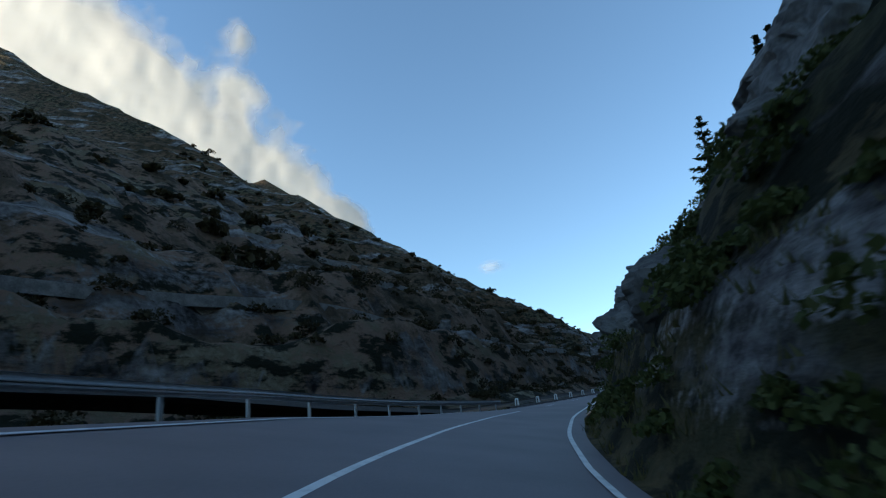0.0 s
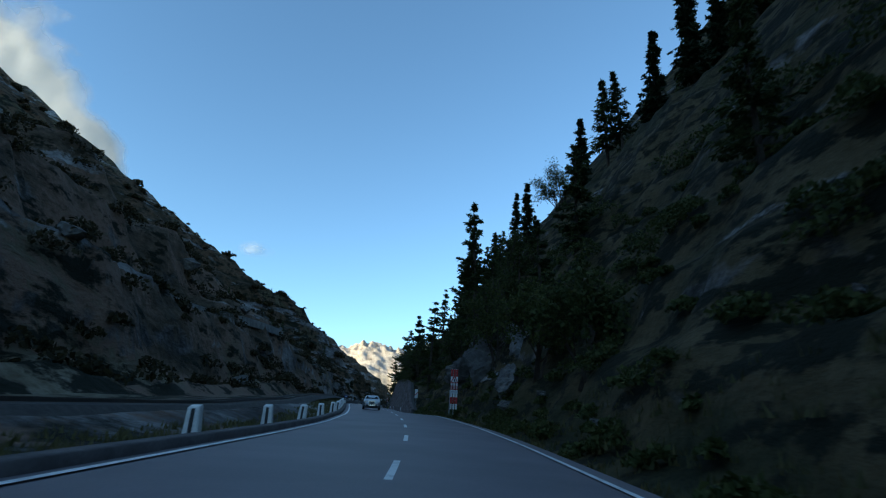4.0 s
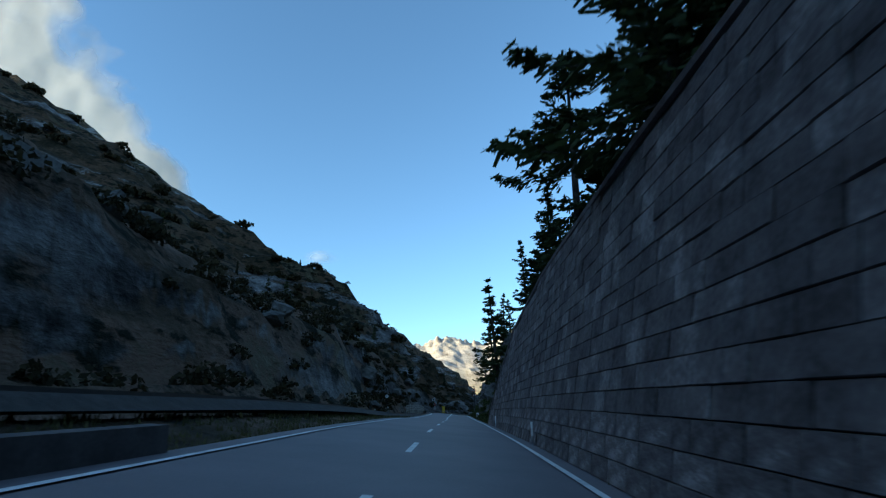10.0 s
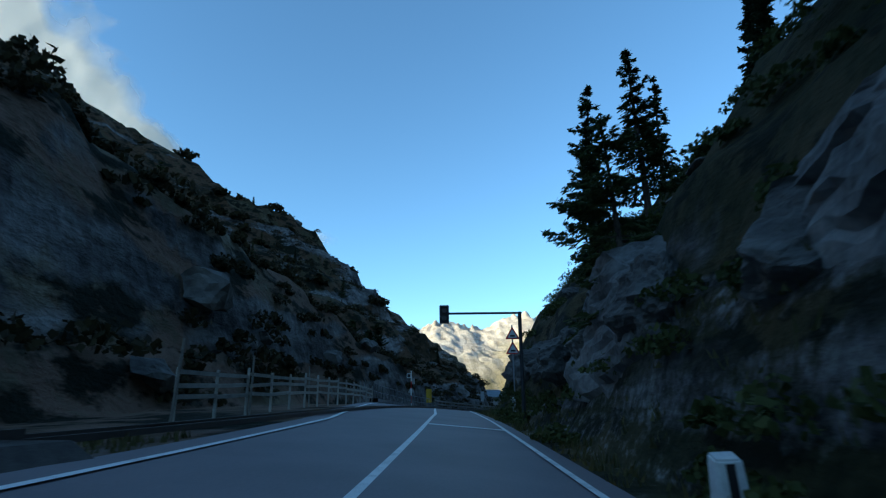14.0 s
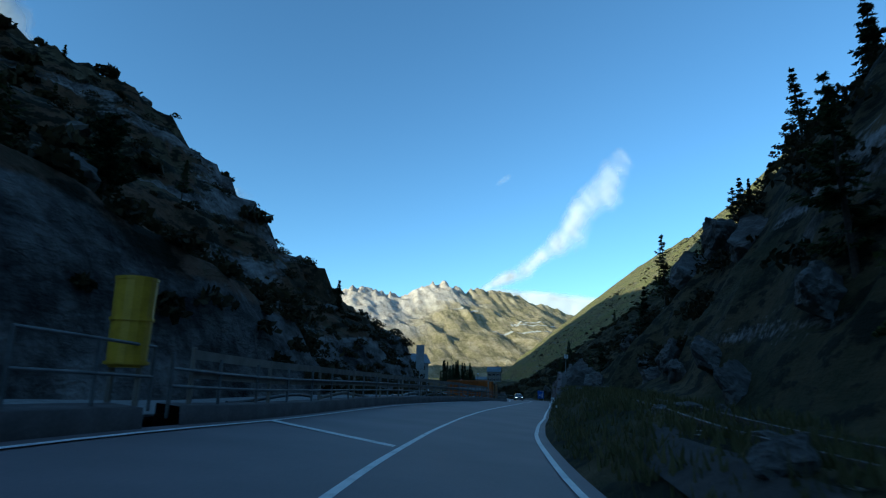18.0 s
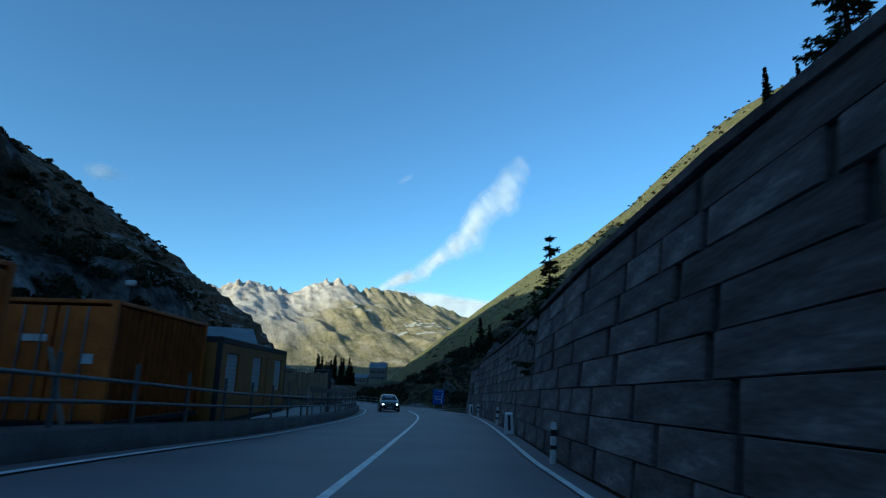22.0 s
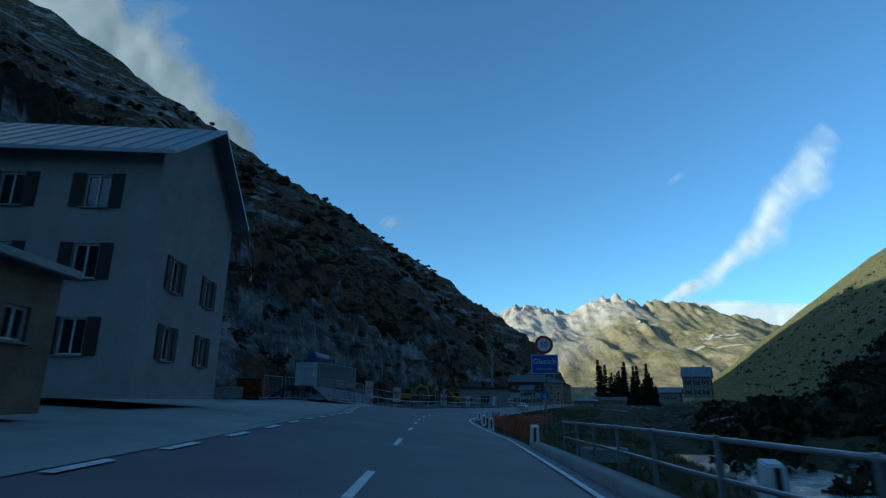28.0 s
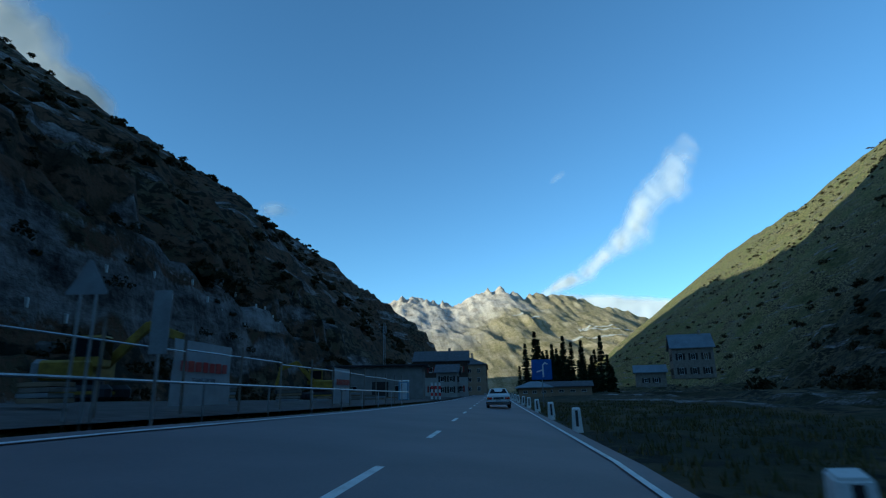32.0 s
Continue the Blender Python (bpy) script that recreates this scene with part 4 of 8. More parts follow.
def bushes(name, spots, material, label, leaf=0.11, per=110, category="shrub"):
    """Low leafy growth: spots are (sign, y, d, radius)."""
    rs = np.random.RandomState(len(spots))
    cs, ss = [], []
    for sign, y, d, r in spots:
        c = np.array(at_ground(sign, y, d))
        k = int(per * (0.5 + r))
        th, u, q = rs.rand(k) * 6.283, rs.rand(k) ** 0.5, rs.rand(k)
        lump = 1 + 0.35 * np.sin(th * 3 + y)
        p = np.stack([np.cos(th) * u * r * lump, np.sin(th) * u * r * lump, (1 - u ** 2 * 0.8) * r * 0.95 * q ** 0.6 + 0.02], 1)
        cs.append(c + p)
        ss.append(np.full(k, leaf) * rs.uniform(0.5, 1.5, k))
    c, size = np.concatenate(cs), np.concatenate(ss)
    a, b = rand_axes(rs, len(c), size)
    ob = new(name, quads_mesh(name, c, a, b * 1.5, material))
    return tagged(ob, label, category, kind="stuff")


sp = []
for _ in range(1500):
    y = rt.uniform(-186, 182)
    walled = -22 < y < 71
    d = 3.6 + rt.random() ** 1.5 * 14 if walled else 0.7 + rt.random() ** 1.4 * 13
    if y > 138 and d < 8:
        continue
    sp.append((1, y, d, rt.uniform(0.3, 0.7 + d * 0.07)))
bushes("bank_shrubs", sp, M_LEAF, "green and yellowing shrubs and ferns covering the rocky bank", 0.068, 230)
sp = [(1, rt.uniform(182, 380), rt.uniform(10, 58), rt.uniform(0.7, 2.2)) for _ in range(520)]
bushes("upper_shrubs", sp, M_HEATH, "dark alder scrub on the slope over the railway", 0.16, 80)
sp = []
for _ in range(1700):
    y = rt.uniform(-150, 680)
    sp.append((-1, y, float(tab(y, [(-125, 19), (87, 13), (130, 8), (215, 9), (295, 15), (428, 27), (490, 36)])) + rt.random() ** 1.4 * 95, rt.uniform(0.7, 2.6)))
for _ in range(600):
    y = rt.uniform(128, 300)
    sp.append((-1, y, float(tab(y, [(128, 8), (215, 9), (300, 15)])) + rt.random() * 30, rt.uniform(0.5, 1.3)))
bushes("west_shrubs", sp, M_HEATH, "dark heath and alder scrub on the valley flank", 0.21, 62)


sp = []
for _ in range(700):
    y = rt.uniform(340, 640)
    sp.append((1, y, max(12, (y - 335) * 0.30) + rt.random() ** 1.3 * 330, rt.uniform(1.0, 3.2)))
bushes("east_slope_scrub", sp, M_HEATH, "dark scrub scattered over the eastern slope", 0.32, 70)
sp = []
for _ in range(800):
    y = rt.uniform(620, 1900)
    sp.append((1, y, max(30, (y - 335) * 0.28) + rt.random() * 620, rt.uniform(0.8, 2.2) + rt.random() ** 3 * 4))
bushes("far_slope_scrub", sp, M_HEATH, "dark scrub and heath on the far sunlit slope", 0.8, 16)
sp = [(-1, rt.uniform(-100, 1250), rt.uniform(60, 520), rt.uniform(1.5, 5.0)) for _ in range(1300)]
bushes("west_slope_scrub", sp, M_HEATH, "dark heath scattered high on the western flank", 0.9, 26)


def tufts(name, y0, y1, sign, d0, d1, count, h, material, label):
    rs = np.random.RandomState(count)
    y, d = rs.uniform(y0, y1, count), d0 + (d1 - d0) * rs.rand(count)
    X, Y, Z = terrain(sign, y, d)
    base = np.repeat(np.stack([X, Y, Z], 1), 6, 0)
    k = len(base)
    base = base + np.concatenate([rs.normal(scale=0.10, size=(k, 2)), np.zeros((k, 1))], 1)
    up = np.concatenate([rs.normal(scale=0.28, size=(k, 2)), np.ones((k, 1))], 1) * (h * rs.uniform(0.4, 1.2, (k, 1)))
    w = np.concatenate([rs.normal(size=(k, 2)), np.zeros((k, 1))], 1) * 0.02
    v = np.stack([base - w, base + w, base + up], 1).reshape(-1, 3)
    ob = mesh_ob(name, v, np.arange(3 * k).reshape(-1, 3).tolist(), material)
    tagged(ob, label, "grass", kind="stuff")


tufts("verge_grass_west", -178, 108, -1, 0.4, 3.2, 4600, 0.22, M_TUFT, "short dry grass on the verge")
tufts("verge_grass_east", -178, 188, 1, 0.2, 2.4, 3600, 0.28, M_TUFT, "dry grass tufts at the road's edge")
tufts("bank_grass", 163, 238, 1, 0.3, 6.0, 2600, 0.3, M_TUFT, "dry grass on the bank below the railway")
tufts("meadow_grass", 338, 493, 1, 0.4, 14.0, 5200, 0.24, M_TUFT, "short meadow grass beside the road")
tufts("yard_grass", 412, 493, -1, 0.3, 2.2, 1200, 0.18, M_TUFT, "green grass strip in front of the site fence")


# rocks
def rock_mesh(seed, sub, cuts=11, flat=(1, 1, 1)):
    """An angular stone: a ball cut by random planes, then roughened."""
    rs = np.random.RandomState(seed)
    bm = bmesh.new()
    bmesh.ops.create_icosphere(bm, subdivisions=sub, radius=1)
    p = np.array([v.co[:] for v in bm.verts])
    for _ in range(cuts):
        nrm = rs.normal(size=3)
        nrm /= np.linalg.norm(nrm)
        over = np.maximum(p @ nrm - rs.uniform(0.42, 0.8), 0)
        p -= over[:, None] * nrm
    for k, (f, a) in enumerate(((1.7, 0.2), (4.5, 0.12), (11, 0.06), (23, 0.03))):
        nz = np.array([noise.noise(Vector(q * f + seed)) for q in p])
        p *= (1 + a * nz)[:, None]
    strata = np.sin(p[:, 2] * 9 + p[:, 0] * 2 + seed)
    p[:, :2] *= (1 + 0.035 * np.sign(strata) * np.abs(strata) ** 0.5)[:, None]
    p *= np.array(flat)
    for v, q in zip(bm.verts, p):
        v.co = q
    me = bpy.data.meshes.new("boulder")
    bm.to_mesh(me)
    bm.free()
    me.materials.append(M_CRAG)
    return me


M_CRAG = noise_mat("dark_rock", [(0.2, (0.045, 0.042, 0.040)), (0.45, (0.10, 0.096, 0.09)), (0.6, (0.16, 0.155, 0.145)), (0.8, (0.25, 0.24, 0.225))], 0.35, 0.93, bump=1.0, fine=9, dist=0.5)
ROCKS = [rock_mesh(40 + k, 3, flat=(1, 1.2, 0.75)) for k in range(6)]
CRAGS = [rock_mesh(60 + k, 5, 14, (0.8, 1.25, 1.0)) for k in range(5)]


def boulder(sign, y, d, size, sink=0.3, turn=None, crag=False, label="grey angular boulder on the bank", tall=1.0):
    me = (CRAGS if crag else ROCKS)[rt.randrange(5)]
    p = at_ground(sign, y, d)
    ob = new("rock_outcrop" if crag else "boulder", me)
    ob.matrix_world = Matrix.Translation(p + Vector((0, 0, size * (0.75 * tall - 0.75 * sink * 2)))) @ pose(0, 0, 0, rt.uniform(-15, 15), rt.uniform(-15, 15), rt.uniform(0, 360) if turn is None else turn) @ Matrix.Diagonal((size, size, size * tall, 1))
    return tagged(ob, label, "rock", "rocks along the road")


OUT = "large cracked grey rock outcrop jutting from the bank"
for y, d, sz, sink, tall in ((-157, 3.2, 1.7, 0.5, 1.0), (-150, 3.0, 1.7, 0.5, 1.1), (-144, 2.6, 1.7, 0.45, 1.0), (-135, 2.4, 1.6, 0.4, 1.0), (-130, 2.6, 1.7, 0.4, 1.0), (-124, 2.6, 1.8, 0.4, 0.8), (-118, 2.3, 1.6, 0.4, 1.0), (-112, 2.6, 1.6, 0.4, 1.0), (-166, 3.2, 1.7, 0.5, 1.1),
                             (-64, 2.8, 1.6, 0.3, 1.0), (-54, 3.2, 1.9, 0.3, 1.2), (-44, 3.4, 2.0, 0.25, 1.0), (78, 2.6, 1.7, 0.5, 0.8), (83, 2.8, 1.5, 0.5, 0.8), (88, 2.6, 1.8, 0.5, 0.8), (93, 2.6, 1.8, 0.5, 0.7), (98, 2.8, 1.8, 0.5, 0.7), (103, 2.6, 1.6, 0.5, 0.8), (109, 2.8, 1.7, 0.5, 0.8), (114, 2.6, 1.5, 0.5, 0.8), (119, 2.8, 1.7, 0.5, 0.8), (125, 2.8, 1.6, 0.5, 0.8), (131, 3.0, 1.7, 0.5, 0.8), (138, 3.4, 1.7, 0.5, 0.8), (151, 4.4, 1.5, 0.6, 0.8),
                             (226, 3.2, 1.7, 0.2, 1.1), (222.5, 3.6, 1.5, 0.25, 1.1), (229.5, 3.6, 1.6, 0.1, 1.2), (219, 4.4, 1.3, 0.3, 1.0), (205, 9.0, 1.2, 0.35, 1.0), (209, 10, 1.5, 0.35, 1.1), (215, 9.5, 1.3, 0.4, 1.0), (222, 10, 1.5, 0.4, 1.1), (231, 10, 1.4, 0.4, 1.0), (196, 9, 1.3, 0.4, 1.1), (190, 8, 1.2, 0.4, 1.1), (203, 15, 2.4, 0.5, 1.0), (213, 17, 3.2, 0.45, 1.0), (223, 16, 3.0, 0.45, 1.0), (186, 10, 1.6, 0.6, 0.9), (300, 6.6, 1.5, 0.35, 1.2), (307, 9.6, 1.8, 0.35, 1.3), (312, 10.5, 1.6, 0.35, 1.4), (318, 11.5, 1.8, 0.4, 1.3), (333, 11.8, 1.6, 0.45, 1.2)):
    boulder(1, y, d, sz, sink, None, True, OUT, tall)
for _ in range(120):
    y = rt.uniform(-172, 140)
    walled = -22 < y < 71
    boulder(1, y, 4.0 + rt.random() * 8 if walled else 0.8 + rt.random() * 7, rt.uniform(0.15, 0.75))
for _ in range(40):
    boulder(1, rt.uniform(163, 238), 0.8 + rt.random() * 4.5, rt.uniform(0.1, 0.4), label="loose grey stone on the bank below the railway")
for _ in range(110):
    y = rt.uniform(-110, 520)
    boulder(-1, y, float(tab(y, [(-110, 20), (87, 14), (130, 9), (215, 10), (320, 18), (430, 28), (520, 46)])) + rt.random() ** 1.5 * 100, rt.uniform(0.5, 2.6), label="pale grey boulder on the heath slope")

M_SLAB = noise_mat("pale_slab_rock", [(0.25, (0.055, 0.053, 0.051)), (0.42, (0.13, 0.126, 0.122)), (0.55, (0.20, 0.195, 0.188)), (0.75, (0.30, 0.29, 0.278))], 0.45, 0.9, bump=0.9, fine=11, dist=0.14)


def slab(place, size, turn, seed, label, beds=0.55):
    """A bedded block of rock: flat faces, broken corners, ledges where its layers end."""
    rs = np.random.RandomState(seed)
    bm = bmesh.new()
    bmesh.ops.create_cube(bm, size=2)
    bmesh.ops.subdivide_edges(bm, edges=bm.edges[:], cuts=19, use_grid_fill=True)
    p = np.array([v.co[:] for v in bm.verts])
    for _ in range(9):
        nrm = rs.normal(size=3) * np.array([0.8, 1.0, 0.9])
        nrm /= np.linalg.norm(nrm)
        over_ = np.maximum(p @ nrm - rs.uniform(0.95, 1.25), 0)
        p -= over_[:, None] * nrm
    w = p * np.array(size) / 2
    dip = w[:, 2] + 0.10 * w[:, 1] + 0.18 * np.array([noise.noise(Vector(q * 0.5 + seed)) for q in w])
    layer = np.floor(dip / beds)
    step = np.random.RandomState(seed + 5).uniform(-0.16, 0.10, 200)
    w[:, 0] += step[(layer.astype(int) + 100) % 200] * np.where(p[:, 0] < 0, 1, -0.3)
    edge = np.abs(dip / beds - np.floor(dip / beds + 0.5))
    w[:, 0] += np.where((edge < 0.09) & (p[:, 0] < 0), 0.10, 0)
    joint = np.array([noise.cell(Vector((q[1] * 0.55 + seed, math.floor(z) * 0.7, 0))) for q, z in zip(w, layer)])
    w[:, 0] += (joint - 0.5) * 0.16
    for f, a in ((0.35, 0.26), (1.1, 0.15), (3.0, 0.07), (7.0, 0.03)):
        w += np.array([noise.noise_vector(Vector(q * f + seed))[:] for q in w]) * a
    for v, q in zip(bm.verts, w):
        v.co = q
    ob = link_bm("rock_slab", bm, M_SLAB)
    ob.matrix_world = Matrix.Translation(place) @ pose(0, 0, 0, *turn)
    return tagged(ob, label, "rock", "rocks along the road")


SL = "broad pale grey bedded rock slab overhanging the bank"
slab((-0.9, -129.3, -0.7), (3.2, 9.2, 2.6), (17, 3, -5), 3, SL, 0.8)
slab((-0.7, -128.0, -4.5), (2.6, 9.0, 3.4), (3, 0, -4), 8, "dark thin-bedded rock face under the overhang", 0.28)
slab((-1.4, -140.5, -1.6), (2.4, 4.6, 5.0), (24, 6, -4), 12, SL, 1.1)
slab((0.9, -152.0, -2.6), (2.8, 6.0, 4.6), (-10, 8, 12), 15, SL, 0.9)
slab((2.6, -166.5, -2.5), (2.6, 5.0, 8.0), (4, 8, 14), 18, "tall grey rock rib standing beside the road", 1.2)
slab((8.9, 90.4, 5.6), (3.6, 7.5, 4.6), (-18, 4, -4), 21, SL, 1.0)
slab((9.6, 91.5, 10.9), (3.2, 6.0, 2.6), (-14, -4, 6), 24, SL, 0.8)
slab((8.4, 101.0, 6.0), (3.2, 6.0, 4.0), (-10, 4, -8), 27, SL, 0.7)
slab((8.0, 112.0, 6.2), (3.0, 6.5, 4.4), (-8, 2, 4), 30, SL, 0.8)
slab((9.4, -38.5, 5.0), (2.6, 6.0, 4.0), (-12, 6, 0), 33, "dark ledged rock among the bushes", 0.6)
slab((9.0, -57.0, 3.2), (2.6, 6.0, 4.4), (-8, 6, 0), 36, "dark ledged rock among the bushes", 0.7)

# ---- tools for roadside things ----
M_WHITE = plain("white_paint", (0.72, 0.72, 0.70), 0.5)
M_BLACK = plain("black_paint", (0.02, 0.02, 0.022), 0.5)
M_RED = plain("sign_red", (0.45, 0.03, 0.03), 0.45)
M_BLUE = plain("sign_blue", (0.03, 0.10, 0.42), 0.4)
M_GREYP = plain("grey_paint", (0.28, 0.29, 0.30), 0.5)
M_YELLOW = plain("yellow_paint", (0.55, 0.36, 0.03), 0.5)
M_ORANGE = plain("orange_steel", (0.50, 0.15, 0.02), 0.55, grain=0.2)
M_TIMBER = noise_mat("grey_timber", [(0.2, (0.11, 0.095, 0.08)), (0.5, (0.21, 0.185, 0.155)), (0.8, (0.31, 0.275, 0.235))], 2.2, 0.9, bump=0.3, fine=10, dist=0.01, per_piece=0.25)
M_PALEWOOD = noise_mat("pale_fence_wood", [(0.2, (0.24, 0.22, 0.19)), (0.5, (0.38, 0.35, 0.30)), (0.8, (0.50, 0.46, 0.40))], 2.2, 0.9, bump=0.3, fine=10, dist=0.01, per_piece=0.2)
M_PLY = noise_mat("plywood", [(0.2, (0.15, 0.11, 0.07)), (0.5, (0.25, 0.19, 0.12)), (0.8, (0.34, 0.26, 0.17))], 1.1, 0.85, bump=0.15, fine=9, dist=0.01, per_piece=0.35)
M_DARK = plain("dark_steel", (0.045, 0.045, 0.05), 0.55, 0.4)
M_GLASS = plain("window_glass", (0.015, 0.018, 0.022), 0.08, 0.0, 0.6, 0.05)
M_PLASTIC = plain("grey_plastic", (0.12, 0.12, 0.125), 0.6)
M_WATER = noise_mat("river_water", [(0.3, (0.20, 0.26, 0.27)), (0.55, (0.36, 0.42, 0.42)), (0.75, (0.60, 0.65, 0.64))], 0.6, 0.12, bump=0.35, fine=5, dist=0.08, spec=0.5)
M_BANNER = plain("white_banner", (0.62, 0.64, 0.66), 0.6, grain=0.08)


def wpart(name, bm, material, parent, label=""):
    """Links a bmesh made in world metres under a thing."""
    bm.transform(parent.matrix_world.inverted())
    return part(name, bm, material, parent, label)


def share(name, me, parent, m, label=""):
    ob = new(name, me)
    ob.parent = parent
    ob.matrix_basis = m
    if label:
        tagged(ob, label)
    return ob


def sweep(ys, lat, up, prof):
    """A closed profile of (across, up) points drawn along the road."""
    bm = bmesh.new()
    rings = []
    for y in ys:
        a, u = (lat(y) if callable(lat) else lat), (up(y) if callable(up) else up)
        rings.append([bm.verts.new(on_road(y, a + p, u + q)) for p, q in prof])
    k = len(prof)
    for r0, r1 in zip(rings, rings[1:]):
        for i in range(k):
            bm.faces.new((r0[i], r0[(i + 1) % k], r1[(i + 1) % k], r1[i]))
    bm.faces.new(rings[0][::-1])
    bm.faces.new(rings[-1])
    bmesh.ops.recalc_face_normals(bm, faces=bm.faces)
    return bm


def ring_prof(r, n=8):
    return [(r * math.cos(6.2832 * i / n), r * math.sin(6.2832 * i / n)) for i in range(n)]


def rect_prof(w, h):
    return [(-w / 2, -h / 2), (w / 2, -h / 2), (w / 2, h / 2), (-w / 2, h / 2)]


def roadside_rail(name, y0, y1, lat, base, heights, gap, post, label, category, rail_prof, rail_mat, post_mat, top, joint=4.0, group="", post_lat=0.0, wobble=0.0, seed=1):
    """Posts with rails along the road: each post and each length of rail a part."""
    rnd = random.Random(seed)
    L = lat if callable(lat) else (lambda y: lat)
    B = base if callable(base) else (lambda y: base)
    e = empty(name, Matrix.Translation(on_road(y0, L(y0), B(y0))), label, category, group)
    y = y0
    while y <= y1 + 0.01:
        bm = bmesh.new()
        h = top + rnd.uniform(-wobble, wobble)
        w, d = post
        m = road_pose(y, L(y) + post_lat, B(y)) @ pose(0, 0, 0, rnd.uniform(-wobble, wobble) * 12, rnd.uniform(-wobble, wobble) * 12, 0)
        add_box(bm, 0, 0, h / 2 - 0.15, w, d, h + 0.3, min(w, d) * 0.15, m)
        wpart("post", bm, post_mat, e)
        y += gap
    for hh in heights:
        y = y0
        while y < y1 - 0.2:
            yb = min(y + joint, y1)
            dz = rnd.uniform(-wobble, wobble) * 0.6
            dz2 = rnd.uniform(-wobble, wobble) * 0.6
            ys = np.linspace(y + 0.01, yb - 0.01, 4)
            bm = sweep(list(ys), L, lambda q: B(q) + hh + dz + (dz2 - dz) * (q - y) / joint, rail_prof)
            wpart("rail", bm, rail_mat, e)
            y = yb
    return e


def letters(text, size, m, material, parent, name="lettering"):
    """Flat built-in lettering, readable from -y."""
    cu = bpy.data.curves.new(name, "FONT")
    cu.body, cu.size, cu.align_x, cu.align_y, cu.extrude = text, size, "CENTER", "CENTER", 0.003
    tmp = bpy.data.objects.new(name, cu)
    me = bpy.data.meshes.new_from_object(tmp)
    bpy.data.objects.remove(tmp)
    me.materials.clear()
    me.materials.append(material)
    return share(name, me, parent, m @ pose(0, 0, 0, 90, 0, 0))


def poly_plate(pts, thick, y=0.0, hole=None):
    """An upright plate: pts are (x, z); it faces -y."""
    bm = bmesh.new()
    f = [bm.verts.new((x, y, z)) for x, z in pts]
    b = [bm.verts.new((x, y + thick, z)) for x, z in pts]
    k = len(pts)
    if hole:
        g = [bm.verts.new((x, y, z)) for x, z in hole]
        h = [bm.verts.new((x, y + thick, z)) for x, z in hole]
        for i in range(k):
            j = (i + 1) % k
            bm.faces.new((f[i], f[j], g[j], g[i]))
            bm.faces.new((b[j], b[i], h[i], h[j]))
            bm.faces.new((f[j], f[i], b[i], b[j]))
            bm.faces.new((g[i], g[j], h[j], h[i]))
    else:
        bm.faces.new(f)
        bm.faces.new(b[::-1])
        for i in range(k):
            j = (i + 1) % k
            bm.faces.new((f[j], f[i], b[i], b[j]))
    bmesh.ops.recalc_face_normals(bm, faces=bm.faces)
    return bm


def tri(s, cz, r=0.0):
    """A triangle of side s, point up, corners cut by r."""
    h = s * 0.866
    P = [Vector((-s / 2, cz - h / 3)), Vector((s / 2, cz - h / 3)), Vector((0, cz + h * 2 / 3))]
    if not r:
        return [tuple(p) for p in P]
    out = []
    for i in range(3):
        a, b, c = P[i - 1], P[i], P[(i + 1) % 3]
        out += [tuple(b + (a - b).normalized() * r), tuple(b + (c - b).normalized() * r)]
    return out


def disc(r, cx, cz, n=24):
    return [(cx + r * math.cos(6.2832 * i / n), cz + r * math.sin(6.2832 * i / n)) for i in range(n)]


def pole(bm, x, y, z0, z1, r=0.03, n=10):
    tube_between(bm, (x, y, z0), (x, y, z1), r, n)
    return bm


def triangle_sign(e, s, cz, y=0.0):
    """A warning triangle: red rim, white field."""
    rim = part("sign_rim", poly_plate(tri(s, cz, 0.05), 0.02, y, tri(s * 0.70, cz, 0.035)), M_RED, e, "red reflective rim")
    field = part("sign_face", poly_plate(tri(s * 0.72, cz, 0.036), 0.01, y + 0.004), M_WHITE, e, "white sign face")
    part("sign_back", poly_plate(tri(s, cz, 0.05), 0.006, y + 0.021), M_GREYP, e, "grey metal back")
    return rim, field


# ---- roadside, lower road ----
W_BEAM = [(0.04, -0.155), (0.00, -0.13), (0.00, -0.09), (0.075, -0.045), (0.075, -0.015), (0.02, 0.0), (0.02, 0.0), (0.075, 0.015), (0.075, 0.045), (0.0, 0.09), (0.0, 0.13), (0.04, 0.155)]
W_BEAM = W_BEAM + [(p - 0.012, q) for p, q in W_BEAM[::-1]]
roadside_rail("guardrail", -258, -133, lambda y: float(tab(y, L_KEYS)) - 0.85, 0.0, [0.66], 4.0, (0.10, 0.14), "long galvanised steel guardrail with a waved beam on posts", "guardrail", W_BEAM, M_STEEL, M_STEEL, 0.8, 4.0, post_lat=-0.1)


def bollard(m):
    """White tapered guard stone with a black band down its face."""
    e = empty("guard_stone", m, "white tapered concrete guard stone with a black stripe", "bollard", "guard stones beside the road")
    bm = bmesh.new()
    r = bmesh.ops.create_cube(bm, size=1)
    for v in r["verts"]:
        top = v.co.z > 0
        v.co.x *= 0.30 if top else 0.42
        v.co.y = v.co.y * (0.20 if top else 0.30)
        v.co.z = (0.74 if v.co.y < 0 else 0.82) if top else -0.25
    bmesh.ops.bevel(bm, geom=bm.edges[:], offset=0.025, segments=2, affect="EDGES")
    part("stone", bm, M_WHITE, e)
    bm = bmesh.new()
    for s in (-1, 1):
        z0, z1 = 0.12, 0.70
        y = lambda z: s * (0.15 - 0.05 * (z + 0.25) / 1.02 + 0.004)
        q = [bm.verts.new((x, y(z), z)) for x, z in ((-0.05, z0), (0.05, z0), (0.05, z1), (-0.05, z1))]
        bm.faces.new(q if s < 0 else q[::-1])
    part("stripe", bm, M_BLACK, e, "black painted stripe")
    return e


